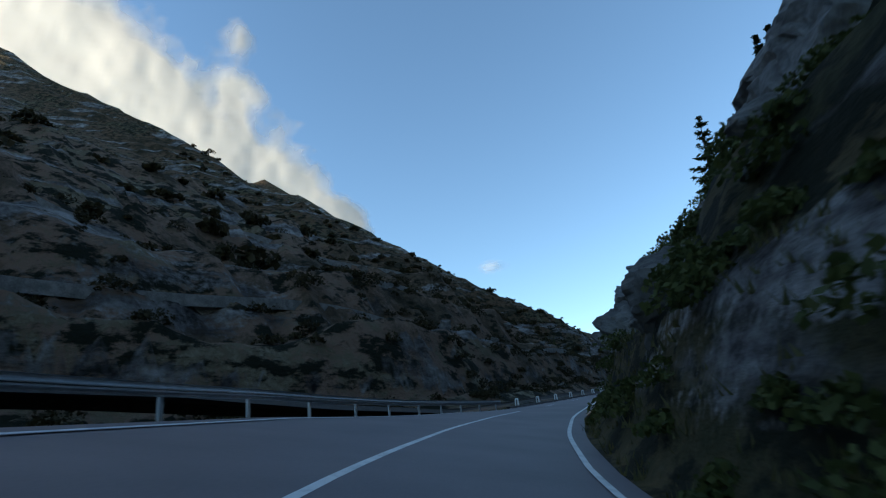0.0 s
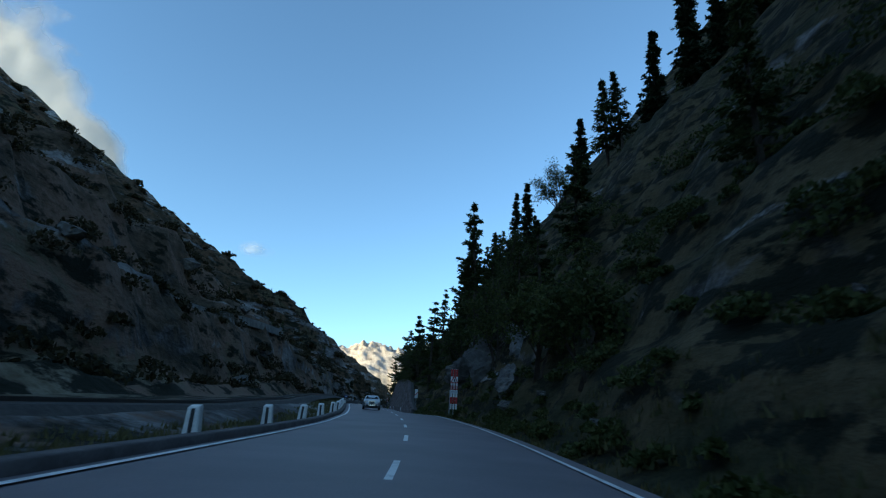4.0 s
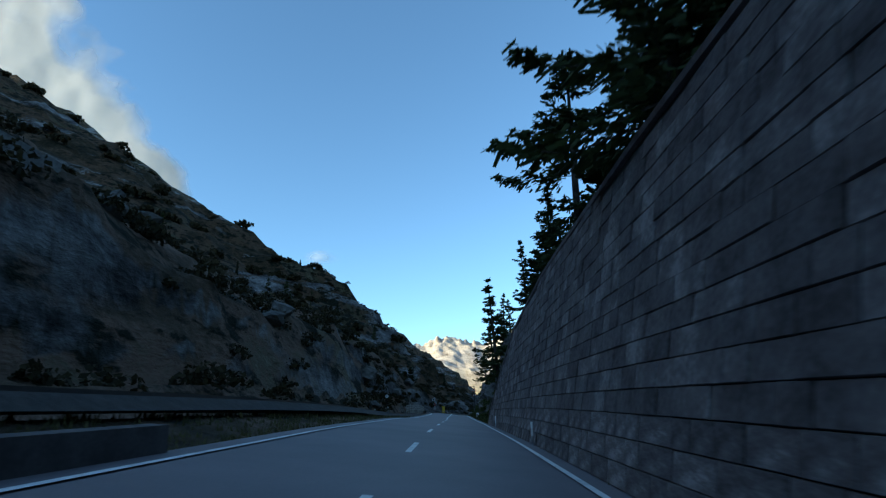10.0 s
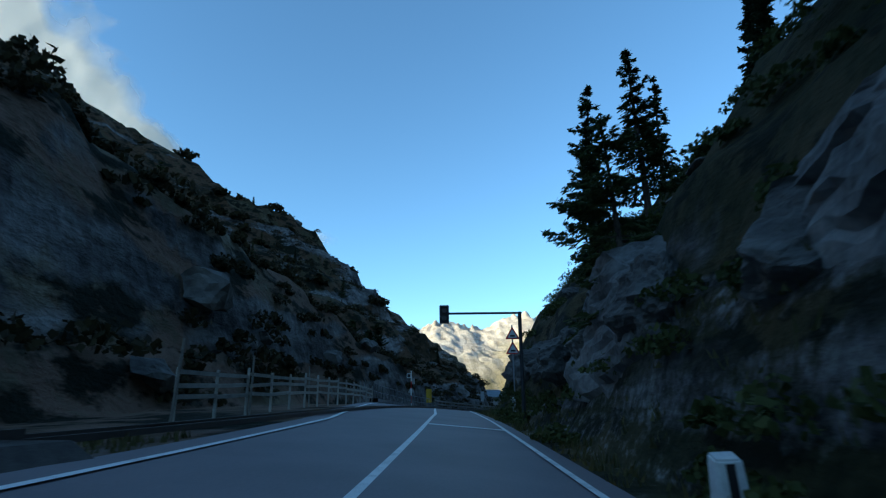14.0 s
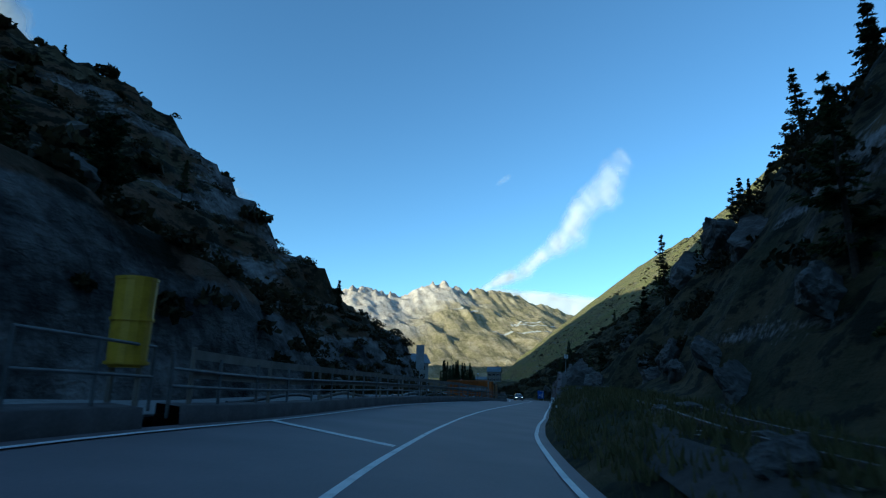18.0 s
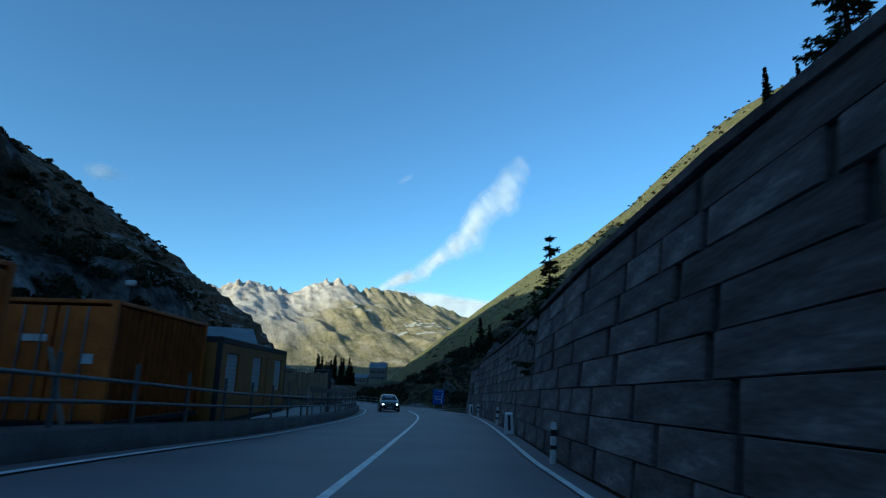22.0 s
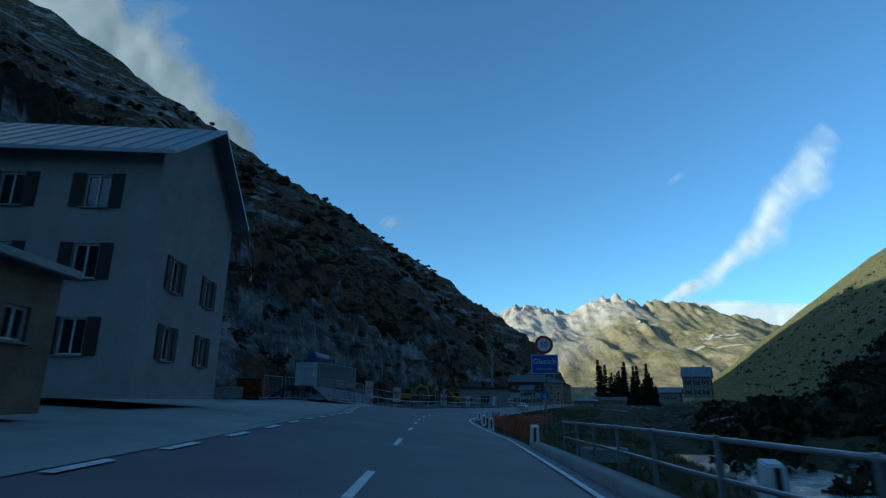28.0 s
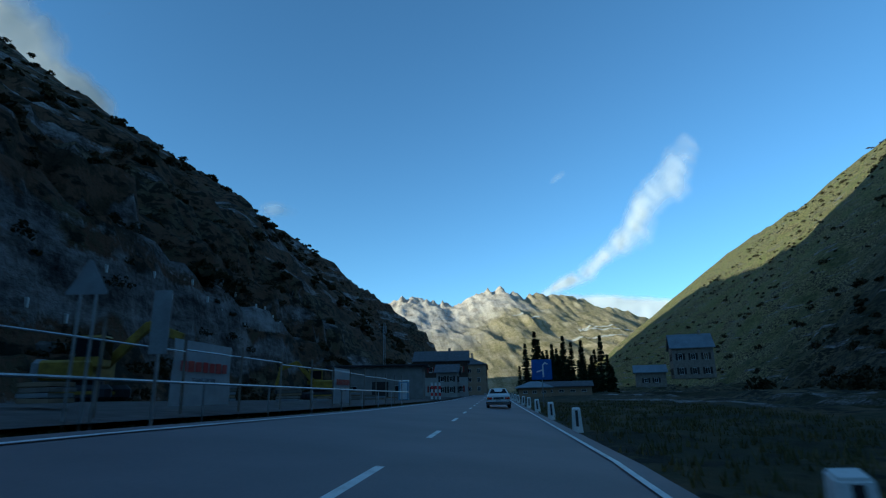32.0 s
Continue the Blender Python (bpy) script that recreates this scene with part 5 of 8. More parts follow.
stone_rnd = random.Random(8)
first_stone = bollard(road_pose(-128.6, -6.1, 0.05, 3))
spots = [(y, float(tab(y, L_KEYS)) - 0.85) for y in np.arange(-121.9, -27, 6.7)]
spots += [(357, 4.6), (371, 3.7), (387.5, 3.45), (398, 3.4), (404, 3.3), (102.2, 3.0), (229.5, 2.85), (264.5, 2.85), (289.5, 3.9)] + [(y, float(tab(y, R_KEYS)) + 0.75) for y in (413.5, 419.5, 426, 435, 452, 461, 470, 479, 488, 499, 510, 521, 532, 543)]
for y, lat in spots:
    copy_thing(first_stone, road_pose(y, lat, 0.02, stone_rnd.uniform(-8, 8)) @ pose(0, 0, 0, stone_rnd.uniform(-3, 3), stone_rnd.uniform(-4, 4), 0))

tagged(strip("kerb_west", list(np.arange(-132, -20, 2.0)), lambda y: [(tab(y, L_KEYS) - 0.35, -0.1), (tab(y, L_KEYS) - 0.37, 0.18), (tab(y, L_KEYS) - 0.72, 0.20), (tab(y, L_KEYS) - 0.74, -0.2)], M_KERB, "low weathered concrete kerb beside the road", "kerb"))
low_wall = empty("low_wall", Matrix.Translation(on_road(-18, -6.2)), "low grey concrete wall beside the verge", "wall")
for k in range(12):
    y0 = -18 + k * 4.0
    bm = sweep(list(np.linspace(y0, y0 + 3.97, 5)), lambda y: float(tab(y, L_KEYS)) - 0.75, 0.15, [(-0.2, -0.4), (0.2, -0.4), (0.17, 0.32), (-0.17, 0.32)])
    wpart("wall_section", bm, M_KERB, low_wall)
bm = box(0.42, 0.06, 0.5, bevel=0.01, m=road_pose(-18.08, float(tab(-18, L_KEYS)) - 0.75, 0.25))
wpart("end_panel", bm, M_WHITE, low_wall, "white painted wall end")


def plate_post(y, lat, base, h, pw, ph, material, label, name="marker_post", group="", turn=0.0, bars=(), r=0.025):
    """A post with one plate on top; bars are (z, width, height, material) strips on it."""
    e = empty(name, road_pose(y, lat, base, turn), label, "sign", group)
    part("post", pole(bmesh.new(), 0, 0.03, -0.3, h, r), M_STEEL, e)
    pl = part("plate", box(pw, 0.02, ph, (0, 0, h - ph / 2), 0.006), material, e)
    for z, bw, bh, bmt in bars:
        part("bar", box(bw, 0.006, bh, (0, -0.014, h - ph / 2 + z), 0.001), bmt, pl)
    return e


plate_post(-12, -6.3, 0.0, 1.15, 0.42, 0.22, M_BLUE, "small blue distance plate on a short post", bars=((0, 0.28, 0.07, M_WHITE),))
plate_post(19, -6.0, 0.3, 0.55, 0.16, 0.3, M_WHITE, "small white marker on the low wall")
for y in (-4, 20, 39, 58):
    plate_post(y, float(tab(y, R_KEYS)) + 0.42, 0, 0.75, 0.07, 0.45, M_WHITE, "short white delineator at the foot of the wall", "delineator", "delineators by the walls")

# stack of striped barrier boards with a road-works triangle
stack = empty("sign_stack", road_pose(-54.5, 4.06, 0.7, 2), "red and white striped boards carrying a road works sign", "road sign")
for k, x in enumerate((-0.225, 0.0, 0.225)):
    b = part("board", box(0.16, 0.03, 3.3, (x, 0.02, 1.68), 0.006), M_WHITE, stack, "white striped board")
    for z0, z1 in ((0.48, 1.02), (1.62, 1.98), (2.72, 3.32)):
        part("stripe", box(0.162, 0.006, z1 - z0, (x, 0.001, (z0 + z1) / 2), 0.001), M_RED, b, "red reflective stripe")
    part("stripe", box(0.12, 0.006, 0.28, (x, -0.006, 1.84), 0.001), plain("pink_print", (0.55, 0.35, 0.36), 0.5), b, "pale printed panel")
triangle_sign(stack, 0.72, 2.38, -0.04)
fig = part("pictogram", box(0.09, 0.012, 0.17, (0.0, -0.05, 2.38), 0.02), M_BLACK, stack, "black digging pictogram")
part("pictogram", box(0.14, 0.012, 0.035, (0.0, -0.05, 2.49), 0.01, ), M_BLACK, stack)
part("pictogram", poly_plate([(0.07, 2.245), (0.21, 2.245), (0.14, 2.32)], 0.01, -0.052), M_BLACK, stack)
part("pictogram", poly_plate([(-0.2, 2.245), (-0.08, 2.245), (-0.14, 2.28)], 0.01, -0.052), M_BLACK, stack)
pan = part("panel", box(0.62, 0.02, 0.26, (0, -0.02, 1.44), 0.005), M_BANNER, stack, "white panel with a line of unreadable print")
part("print_bar", box(0.46, 0.004, 0.05, (0, -0.034, 1.45), 0.001), M_GREYP, pan)
part("post", pole(bmesh.new(), -0.34, 0.08, -0.4, 1.6, 0.03), M_STEEL, stack)
part("post", pole(bmesh.new(), 0.0, 0.09, -0.4, 3.2, 0.03), M_STEEL, stack)

# countdown board
bd = empty("countdown_board", road_pose(-19, 4.0, 0.3), "tall white board with a red diagonal on a post", "road sign")
part("post", pole(bmesh.new(), 0, 0.05, -0.4, 3.2, 0.035), M_STEEL, bd)
pl = part("board", box(0.45, 0.03, 1.25, (0, 0, 2.6), 0.008), M_WHITE, bd)
part("diagonal", poly_plate([(-0.2, 2.42), (-0.2, 2.27), (0.2, 2.72), (0.2, 2.87)], 0.008, -0.022), M_RED, pl, "red diagonal bar")

# round letter sign by the railway
es = empty("railway_sign", road_pose(106, -10.4, 0.2), "round white railway sign with a black letter on a post", "railway sign")
part("post", pole(bmesh.new(), 0, 0.03, -0.4, 2.45, 0.03), M_DARK, es)
fc = part("disc", poly_plate(disc(0.27, 0, 2.25), 0.02), M_WHITE, es)
part("rim", poly_plate(disc(0.28, 0, 2.25), 0.02, -0.003, disc(0.245, 0, 2.25)), M_BLACK, fc)
letters("E", 0.42, pose(0, -0.012, 2.25), M_BLACK, fc)
for y, lat, h in ((100.5, -9.6, 0.9), (102, -11.6, 0.5)):
    plate_post(y, lat, 0.1, h, 0.14, 0.16, M_WHITE, "small white railway marker on a stake", "railway_marker")

# slim delineator on the bank
for y, lat in ((202, 2.95),):
    d = empty("delineator", road_pose(y, lat, 0.0, 10) @ pose(0, 0, 0, 0, 5, 0), "white road delineator post with a dark reflector", "delineator", "delineators by the road")
    bm = box(0.13, 0.09, 1.0, (0, 0, 0.45), 0.03)
    part("post", bm, M_WHITE, d)
    part("reflector", box(0.135, 0.095, 0.2, (0, 0, 0.72), 0.012), M_BLACK, d)

roadside_rail("timber_fence", 112, 146, lambda y: float(tab(y, [(106, -8.2), (120, -7.6), (146, -7.0)])), 0.0, [0.45, 0.80, 1.15], 2.6, (0.09, 0.09), "old grey post and rail timber fence", "fence", rect_prof(0.05, 0.13), M_PALEWOOD, M_PALEWOOD, 1.35, 2.6, wobble=0.09, seed=4)
for y, h in ((111, 1.9), (117, 1.7), (126, 1.6)):
    st = empty("snow_stake", road_pose(y, -7.5, 0) @ pose(0, 0, 0, 0, stone_rnd.uniform(-3, 3), 0), "tall thin wooden snow stake", "stake", "snow stakes")
    part("stake", pole(bmesh.new(), 0, 0, -0.3, h + 0.2, 0.04, 6), M_TIMBER, st)

# stop line
line_mark = lambda name, quad, label: tagged(mesh_ob(name, [on_road(y, l, 0.036) for y, l in quad], [[0, 1, 2, 3]], M_LINE), label, "road marking", kind="structure")
line_mark("stop_line", [(116.2, -0.85), (116.2, 1.85), (116.65, 1.85), (116.65, -0.85)], "white stop line across the lane")
line_mark("hatching", [(185.8, -6.4), (181.6, -1.75), (182.0, -1.75), (186.2, -6.4)], "white oblique stripe across the closed lane")

# traffic signal on a mast arm
sg = empty("signal_mast", road_pose(122.5, 3.35, 0), "dark steel mast arm with a hanging traffic signal box", "traffic light")
bm = pole(bmesh.new(), 0, 0, -0.5, 5.25, 0.09, 12)
part("mast", bm, M_DARK, sg)
bm = bmesh.new()
tube_between(bm, (0.1, 0, 5.2), (-3.5, 0, 5.2), 0.055, 10)
part("arm", bm, M_DARK, sg)
hd = part("signal_head", box(0.46, 0.34, 0.86, (-3.65, 0, 5.16), 0.03), M_BLACK, sg, "black signal housing")
for k in range(2):
    part("lens", poly_plate(disc(0.12, -3.65, 5.34 - k * 0.36), 0.02, -0.185), M_PLASTIC, hd, "unlit signal lens")
    bm = bmesh.new()
    bmesh.ops.create_cone(bm, cap_ends=False, segments=14, radius1=0.135, radius2=0.135, depth=0.16, matrix=pose(-3.65, -0.24, 5.34 - k * 0.36, 90))
    part("visor", bm, M_BLACK, hd)
ws = empty("warning_signs", road_pose(128, 3.6, 0), "two triangular warning signs one above the other on a post", "road sign")
part("post", pole(bmesh.new(), 0, 0.05, -0.5, 5.35, 0.045), M_STEEL, ws)
for cz in (4.85, 4.0):
    triangle_sign(ws, 0.85, cz - 0.1)
    part("pictogram", box(0.28, 0.008, 0.10, (0, -0.012, cz - 0.15), 0.002), M_BLACK, ws)
plate_post(130, 3.7, 0, 1.3, 0.3, 0.2, M_WHITE, "small white plate on a short post by the crossing")

# ---- level crossing ----
strip("kerb_crossing", list(np.arange(146, 182, 1.5)), lambda y: [(tab(y, L_KEYS) - 0.55, -0.1), (tab(y, L_KEYS) - 0.56, 0.42), (tab(y, L_KEYS) - 1.3, 0.46), (tab(y, L_KEYS) - 1.32, -0.2)], M_KERB, "raised concrete kerb of the crossing", "kerb")
for k in range(9):
    y0 = 145.5 + k * 4.0
    r = empty("tube_railing", Matrix.Translation(on_road(y0, float(tab(y0, L_KEYS)) - 0.95, 0.25)), "grey steel tube railing frame on a concrete kerb", "railing", "railing by the crossing")
    for q in (y0 + 0.1, y0 + 2.0, y0 + 3.75):
        bm = bmesh.new()
        a = float(tab(q, L_KEYS)) - 0.95
        tube_between(bm, on_road(q, a, 0.3), on_road(q, a, 1.72), 0.035, 8)
        wpart("post", bm, M_DULL, r)
    for h in (1.72, 1.05):
        wpart("rail", sweep(list(np.linspace(y0 + 0.08, y0 + 3.77, 4)), lambda y: float(tab(y, L_KEYS)) - 0.95, h, ring_prof(0.035)), M_DULL, r)
cm = empty("crossing_signal", road_pose(172.5, -8.0, 0.2, 8), "level crossing signal on a red and white banded mast", "railway signal")
for k in range(5):
    part("mast_band", pole(bmesh.new(), 0, 0, -0.3 + k * 0.95, 0.65 + k * 0.95, 0.075, 12), M_WHITE if k % 2 == 0 else M_RED, cm)
part("cap", pole(bmesh.new(), 0, 0, 4.4, 4.9, 0.06, 10), M_WHITE, cm)
lb = part("lamp_box", box(0.5, 0.3, 0.55, (-0.3, -0.05, 4.25), 0.03), M_BLACK, cm, "black square lamp box")
part("frame", poly_plate([(-0.58, 3.95), (-0.02, 3.95), (-0.02, 4.55), (-0.58, 4.55)], 0.03, -0.23, [(-0.50, 4.03), (-0.10, 4.03), (-0.10, 4.47), (-0.50, 4.47)]), M_WHITE, lb, "white square border")
part("relay_box", box(0.3, 0.5, 0.75, (0.3, 0.1, 3.5), 0.03), M_GREYP, cm, "grey relay box")
part("warning_plate", poly_plate(tri(0.95, 2.3, 0.05), 0.02, 0.1), M_GREYP, cm, "grey back of a triangular sign")
yb = empty("yellow_pipe", road_pose(180.8, -7.6, 0.3, 6), "yellow plastic rubble chute on timber props", "site equipment")
bm = bmesh.new()
bmesh.ops.create_cone(bm, cap_ends=True, segments=16, radius1=0.40, radius2=0.44, depth=2.0, matrix=pose(0, 0, 1.9))
bmesh.ops.bevel(bm, geom=[e for e in bm.edges if abs(e.verts[0].co.z - e.verts[1].co.z) < 0.01], offset=0.05, segments=2, affect="EDGES")
part("chute", bm, M_YELLOW, yb)
for z in (1.0, 1.95, 2.85):
    bm = bmesh.new()
    bmesh.ops.create_cone(bm, cap_ends=True, segments=16, radius1=0.455, radius2=0.455, depth=0.07, matrix=pose(0, 0, z))
    part("band", bm, M_YELLOW, yb)
for x in (-0.3, 0.3):
    part("prop", box(0.1, 0.1, 1.2, (x, 0, 0.4), 0.01), M_TIMBER, yb)

# ---- barrier above the drop ----
strip("kerb_barrier", list(np.arange(182, 356, 2.0)), lambda y: [(tab(y, L_KEYS) - 0.62, -0.1), (tab(y, L_KEYS) - 0.64, 0.42), (tab(y, L_KEYS) - 1.25, 0.46), (tab(y, L_KEYS) - 1.27, -0.3)], M_KERB, "grey concrete kerb under the barrier", "kerb")
BL = lambda y: float(tab(y, L_KEYS)) - 0.95
roadside_rail("barrier", 182, 298, BL, 0.42, [0.45, 0.86], 2.4, (0.07, 0.09), "steel post barrier with grey timber planks along the kerb", "barrier", ring_prof(0.04), M_DULL, M_DULL, 1.25, 4.8, seed=6)
for y0, y1 in ((183, 247), (270, 298)):
    roadside_rail("plank_rail", y0, y1, lambda y: BL(y) - 0.06, 0.5, [0.70, 1.22], 4.8, (0.10, 0.12), "grey timber plank rail on wooden posts", "barrier", rect_prof(0.05, 0.25), M_TIMBER, M_TIMBER, 1.4, 4.8, wobble=0.05, seed=7)
wb = empty("notice_board", road_pose(216, -8.6, 0.4, 12), "pale grey notice board back on a thin post", "sign")
part("post", pole(bmesh.new(), 0, 0.04, -0.4, 3.3, 0.035), M_STEEL, wb)
part("board", box(0.72, 0.03, 2.1, (0, 0, 3.3), 0.01), M_GREYP, wb)
for k, y in enumerate((186, 194, 206, 214, 222, 230, 238)):
    c = empty("scrap_tube", Matrix.Translation(on_road(y, BL(y) - 0.55, 0.2)), "grey plastic pipe lying behind the barrier", "pipe", "pipes behind the barrier")
    wpart("pipe", sweep(list(np.linspace(y, y + 7, 9)), lambda q: BL(q) - 0.5 + 0.1 * math.sin(q + k), lambda q: 0.55 + 0.12 * math.sin(q * 0.7 + k * 2), ring_prof(0.06 + 0.02 * (k % 3))), (M_PLASTIC, M_TIMBER, M_GREYP)[k % 3], c)
strip("ledge_west", list(np.arange(180, 302, 2.0)), lambda y: [(tab(y, L_KEYS) - 1.2, 0.2), (tab(y, L_KEYS) - 4.6, 0.25), (tab(y, L_KEYS) - 6.5, 0.1)], M_GRAVEL, "strip of grey rubble behind the barrier", "ground")
plate_post(208, 4.2, 0.2, 1.1, 0.3, 0.18, M_WHITE, "small white railway distance plate", "railway_marker", bars=((0, 0.16, 0.05, M_BLACK),))
plate_post(246, 6.2, 3.6, 2.0, 0.35, 0.35, M_WHITE, "small square white railway sign on a post", "railway_sign", bars=((0, 0.12, 0.2, M_BLACK),))
cp = empty("stone_pillar", road_pose(231.5, 6.3, 2.3), "grey concrete pillar beside the railway", "pillar")
part("pillar", box(0.45, 0.45, 3.2, (0, 0, 1.0), 0.05), M_CONCRETE, cp)
part("cap", box(0.5, 0.5, 0.1, (0, 0, 2.62), 0.03), M_CONCRETE, cp)


# pale terrace walls of the old road on the western flank
def terrace(keys, h, label):
    y = np.linspace(keys[0][0], keys[-1][0], 120)
    d = tab(y, keys)
    X, Y, Z = terrain(-1, y, d)
    X2, Y2, Z2 = terrain(-1, y, d + 0.9)
    top = smooth(np.maximum(Z, Z2), 31) + h * 0.5
    pts = []
    for i in range(120):
        pts += [(X[i], Y[i], top[i] - h - 0.8), (X[i], Y[i], top[i]), (X2[i], Y2[i], top[i] + 0.05), (X2[i], Y2[i], top[i] - h - 2.5)]
    ob = mesh_ob("terrace_wall", pts, grid_faces(120, 4), M_ROCK)
    tagged(ob, label, "retaining wall", kind="structure")


def contour(height, y0, y1, rise):
    """Stations of a line along the western flank that keeps its height but for a slow rise."""
    dd = np.geomspace(20, 420, 260)
    keys = []
    for y in np.arange(y0, y1, 4.0):
        z = terrain(-1, np.full(260, y), dd)[2]
        hit = np.nonzero(z > height + rise * (y - y0))[0]
        if len(hit):
            keys.append((y, dd[hit[0]]))
    y, d = np.array(keys).T
    return list(zip(y, smooth(d, 25)))


TL = "pale dry stone terrace wall of the old mountain road"
terrace(contour(10.5, -176, 60, 0.03), 0.9, TL)
terrace(contour(24, -176, 40, 0.05), 1.1, TL)
terrace(contour(40, -176, 60, 0.06), 1.1, TL)

# ---- building tools ----
M_RENDER = noise_mat("pale_render", [(0.2, (0.26, 0.25, 0.23)), (0.5, (0.36, 0.345, 0.32)), (0.8, (0.44, 0.425, 0.40))], 0.8, 0.9, bump=0.25, fine=14, dist=0.01)
M_TAN = noise_mat("tan_render", [(0.2, (0.22, 0.16, 0.10)), (0.5, (0.31, 0.23, 0.155)), (0.8, (0.38, 0.30, 0.21))], 0.7, 0.9, bump=0.2, fine=14, dist=0.01)
M_STONEW = noise_mat("rubble_stone_wall", [(0.2, (0.14, 0.12, 0.10)), (0.5, (0.27, 0.24, 0.20)), (0.8, (0.40, 0.36, 0.31))], 2.0, 0.92, bump=0.6, fine=4, dist=0.05)
M_METALROOF = noise_mat("sheet_roof", [(0.2, (0.13, 0.15, 0.17)), (0.5, (0.20, 0.225, 0.25)), (0.8, (0.28, 0.31, 0.34))], 0.5, 0.4, 0.5, bump=0.15, fine=12, dist=0.01)
M_SLATE = noise_mat("slate_roof", [(0.2, (0.05, 0.055, 0.06)), (0.5, (0.095, 0.10, 0.11)), (0.8, (0.15, 0.155, 0.165))], 1.6, 0.7, bump=0.4, fine=6, dist=0.03)
M_SHUTTER = plain("dark_shutter", (0.035, 0.028, 0.024), 0.7)
M_REDSHUT = plain("red_shutter", (0.20, 0.04, 0.03), 0.7)
M_SHINGLE = noise_mat("dark_shingles", [(0.2, (0.035, 0.026, 0.02)), (0.5, (0.07, 0.052, 0.04)), (0.8, (0.12, 0.09, 0.07))], 2.2, 0.9, bump=0.5, fine=6, dist=0.03)
M_PAVE = noise_mat("pale_concrete_paving", [(0.2, (0.24, 0.235, 0.22)), (0.5, (0.33, 0.325, 0.305)), (0.8, (0.42, 0.41, 0.385))], 0.5, 0.9, bump=0.2, fine=30, dist=0.01)
M_MESH = plain("orange_netting", (0.62, 0.12, 0.03), 0.6)
M_CWHITE = plain("white_container", (0.52, 0.54, 0.54), 0.5, grain=0.16)
M_TANK = plain("blue_tank", (0.03, 0.06, 0.17), 0.45)
M_EXC = plain("excavator_yellow", (0.34, 0.24, 0.03), 0.6, grain=0.25)


def holed(w, h, holes, t):
    """A wall w wide and h high, t thick behind its face at y = 0, with (x0, x1, z0, z1) openings."""
    bm = bmesh.new()
    zs = sorted({0, h, *[z for q in holes for z in q[2:]]})
    for z0, z1 in zip(zs, zs[1:]):
        cut = sorted((q[0], q[1]) for q in holes if q[2] <= z0 + 1e-6 and q[3] >= z1 - 1e-6)
        x = -w / 2
        for a, b in cut + [(w / 2, w / 2)]:
            if a - x > 1e-4:
                add_box(bm, (x + a) / 2, t / 2, (z0 + z1) / 2, a - x, t, z1 - z0)
            x = b
    return bm


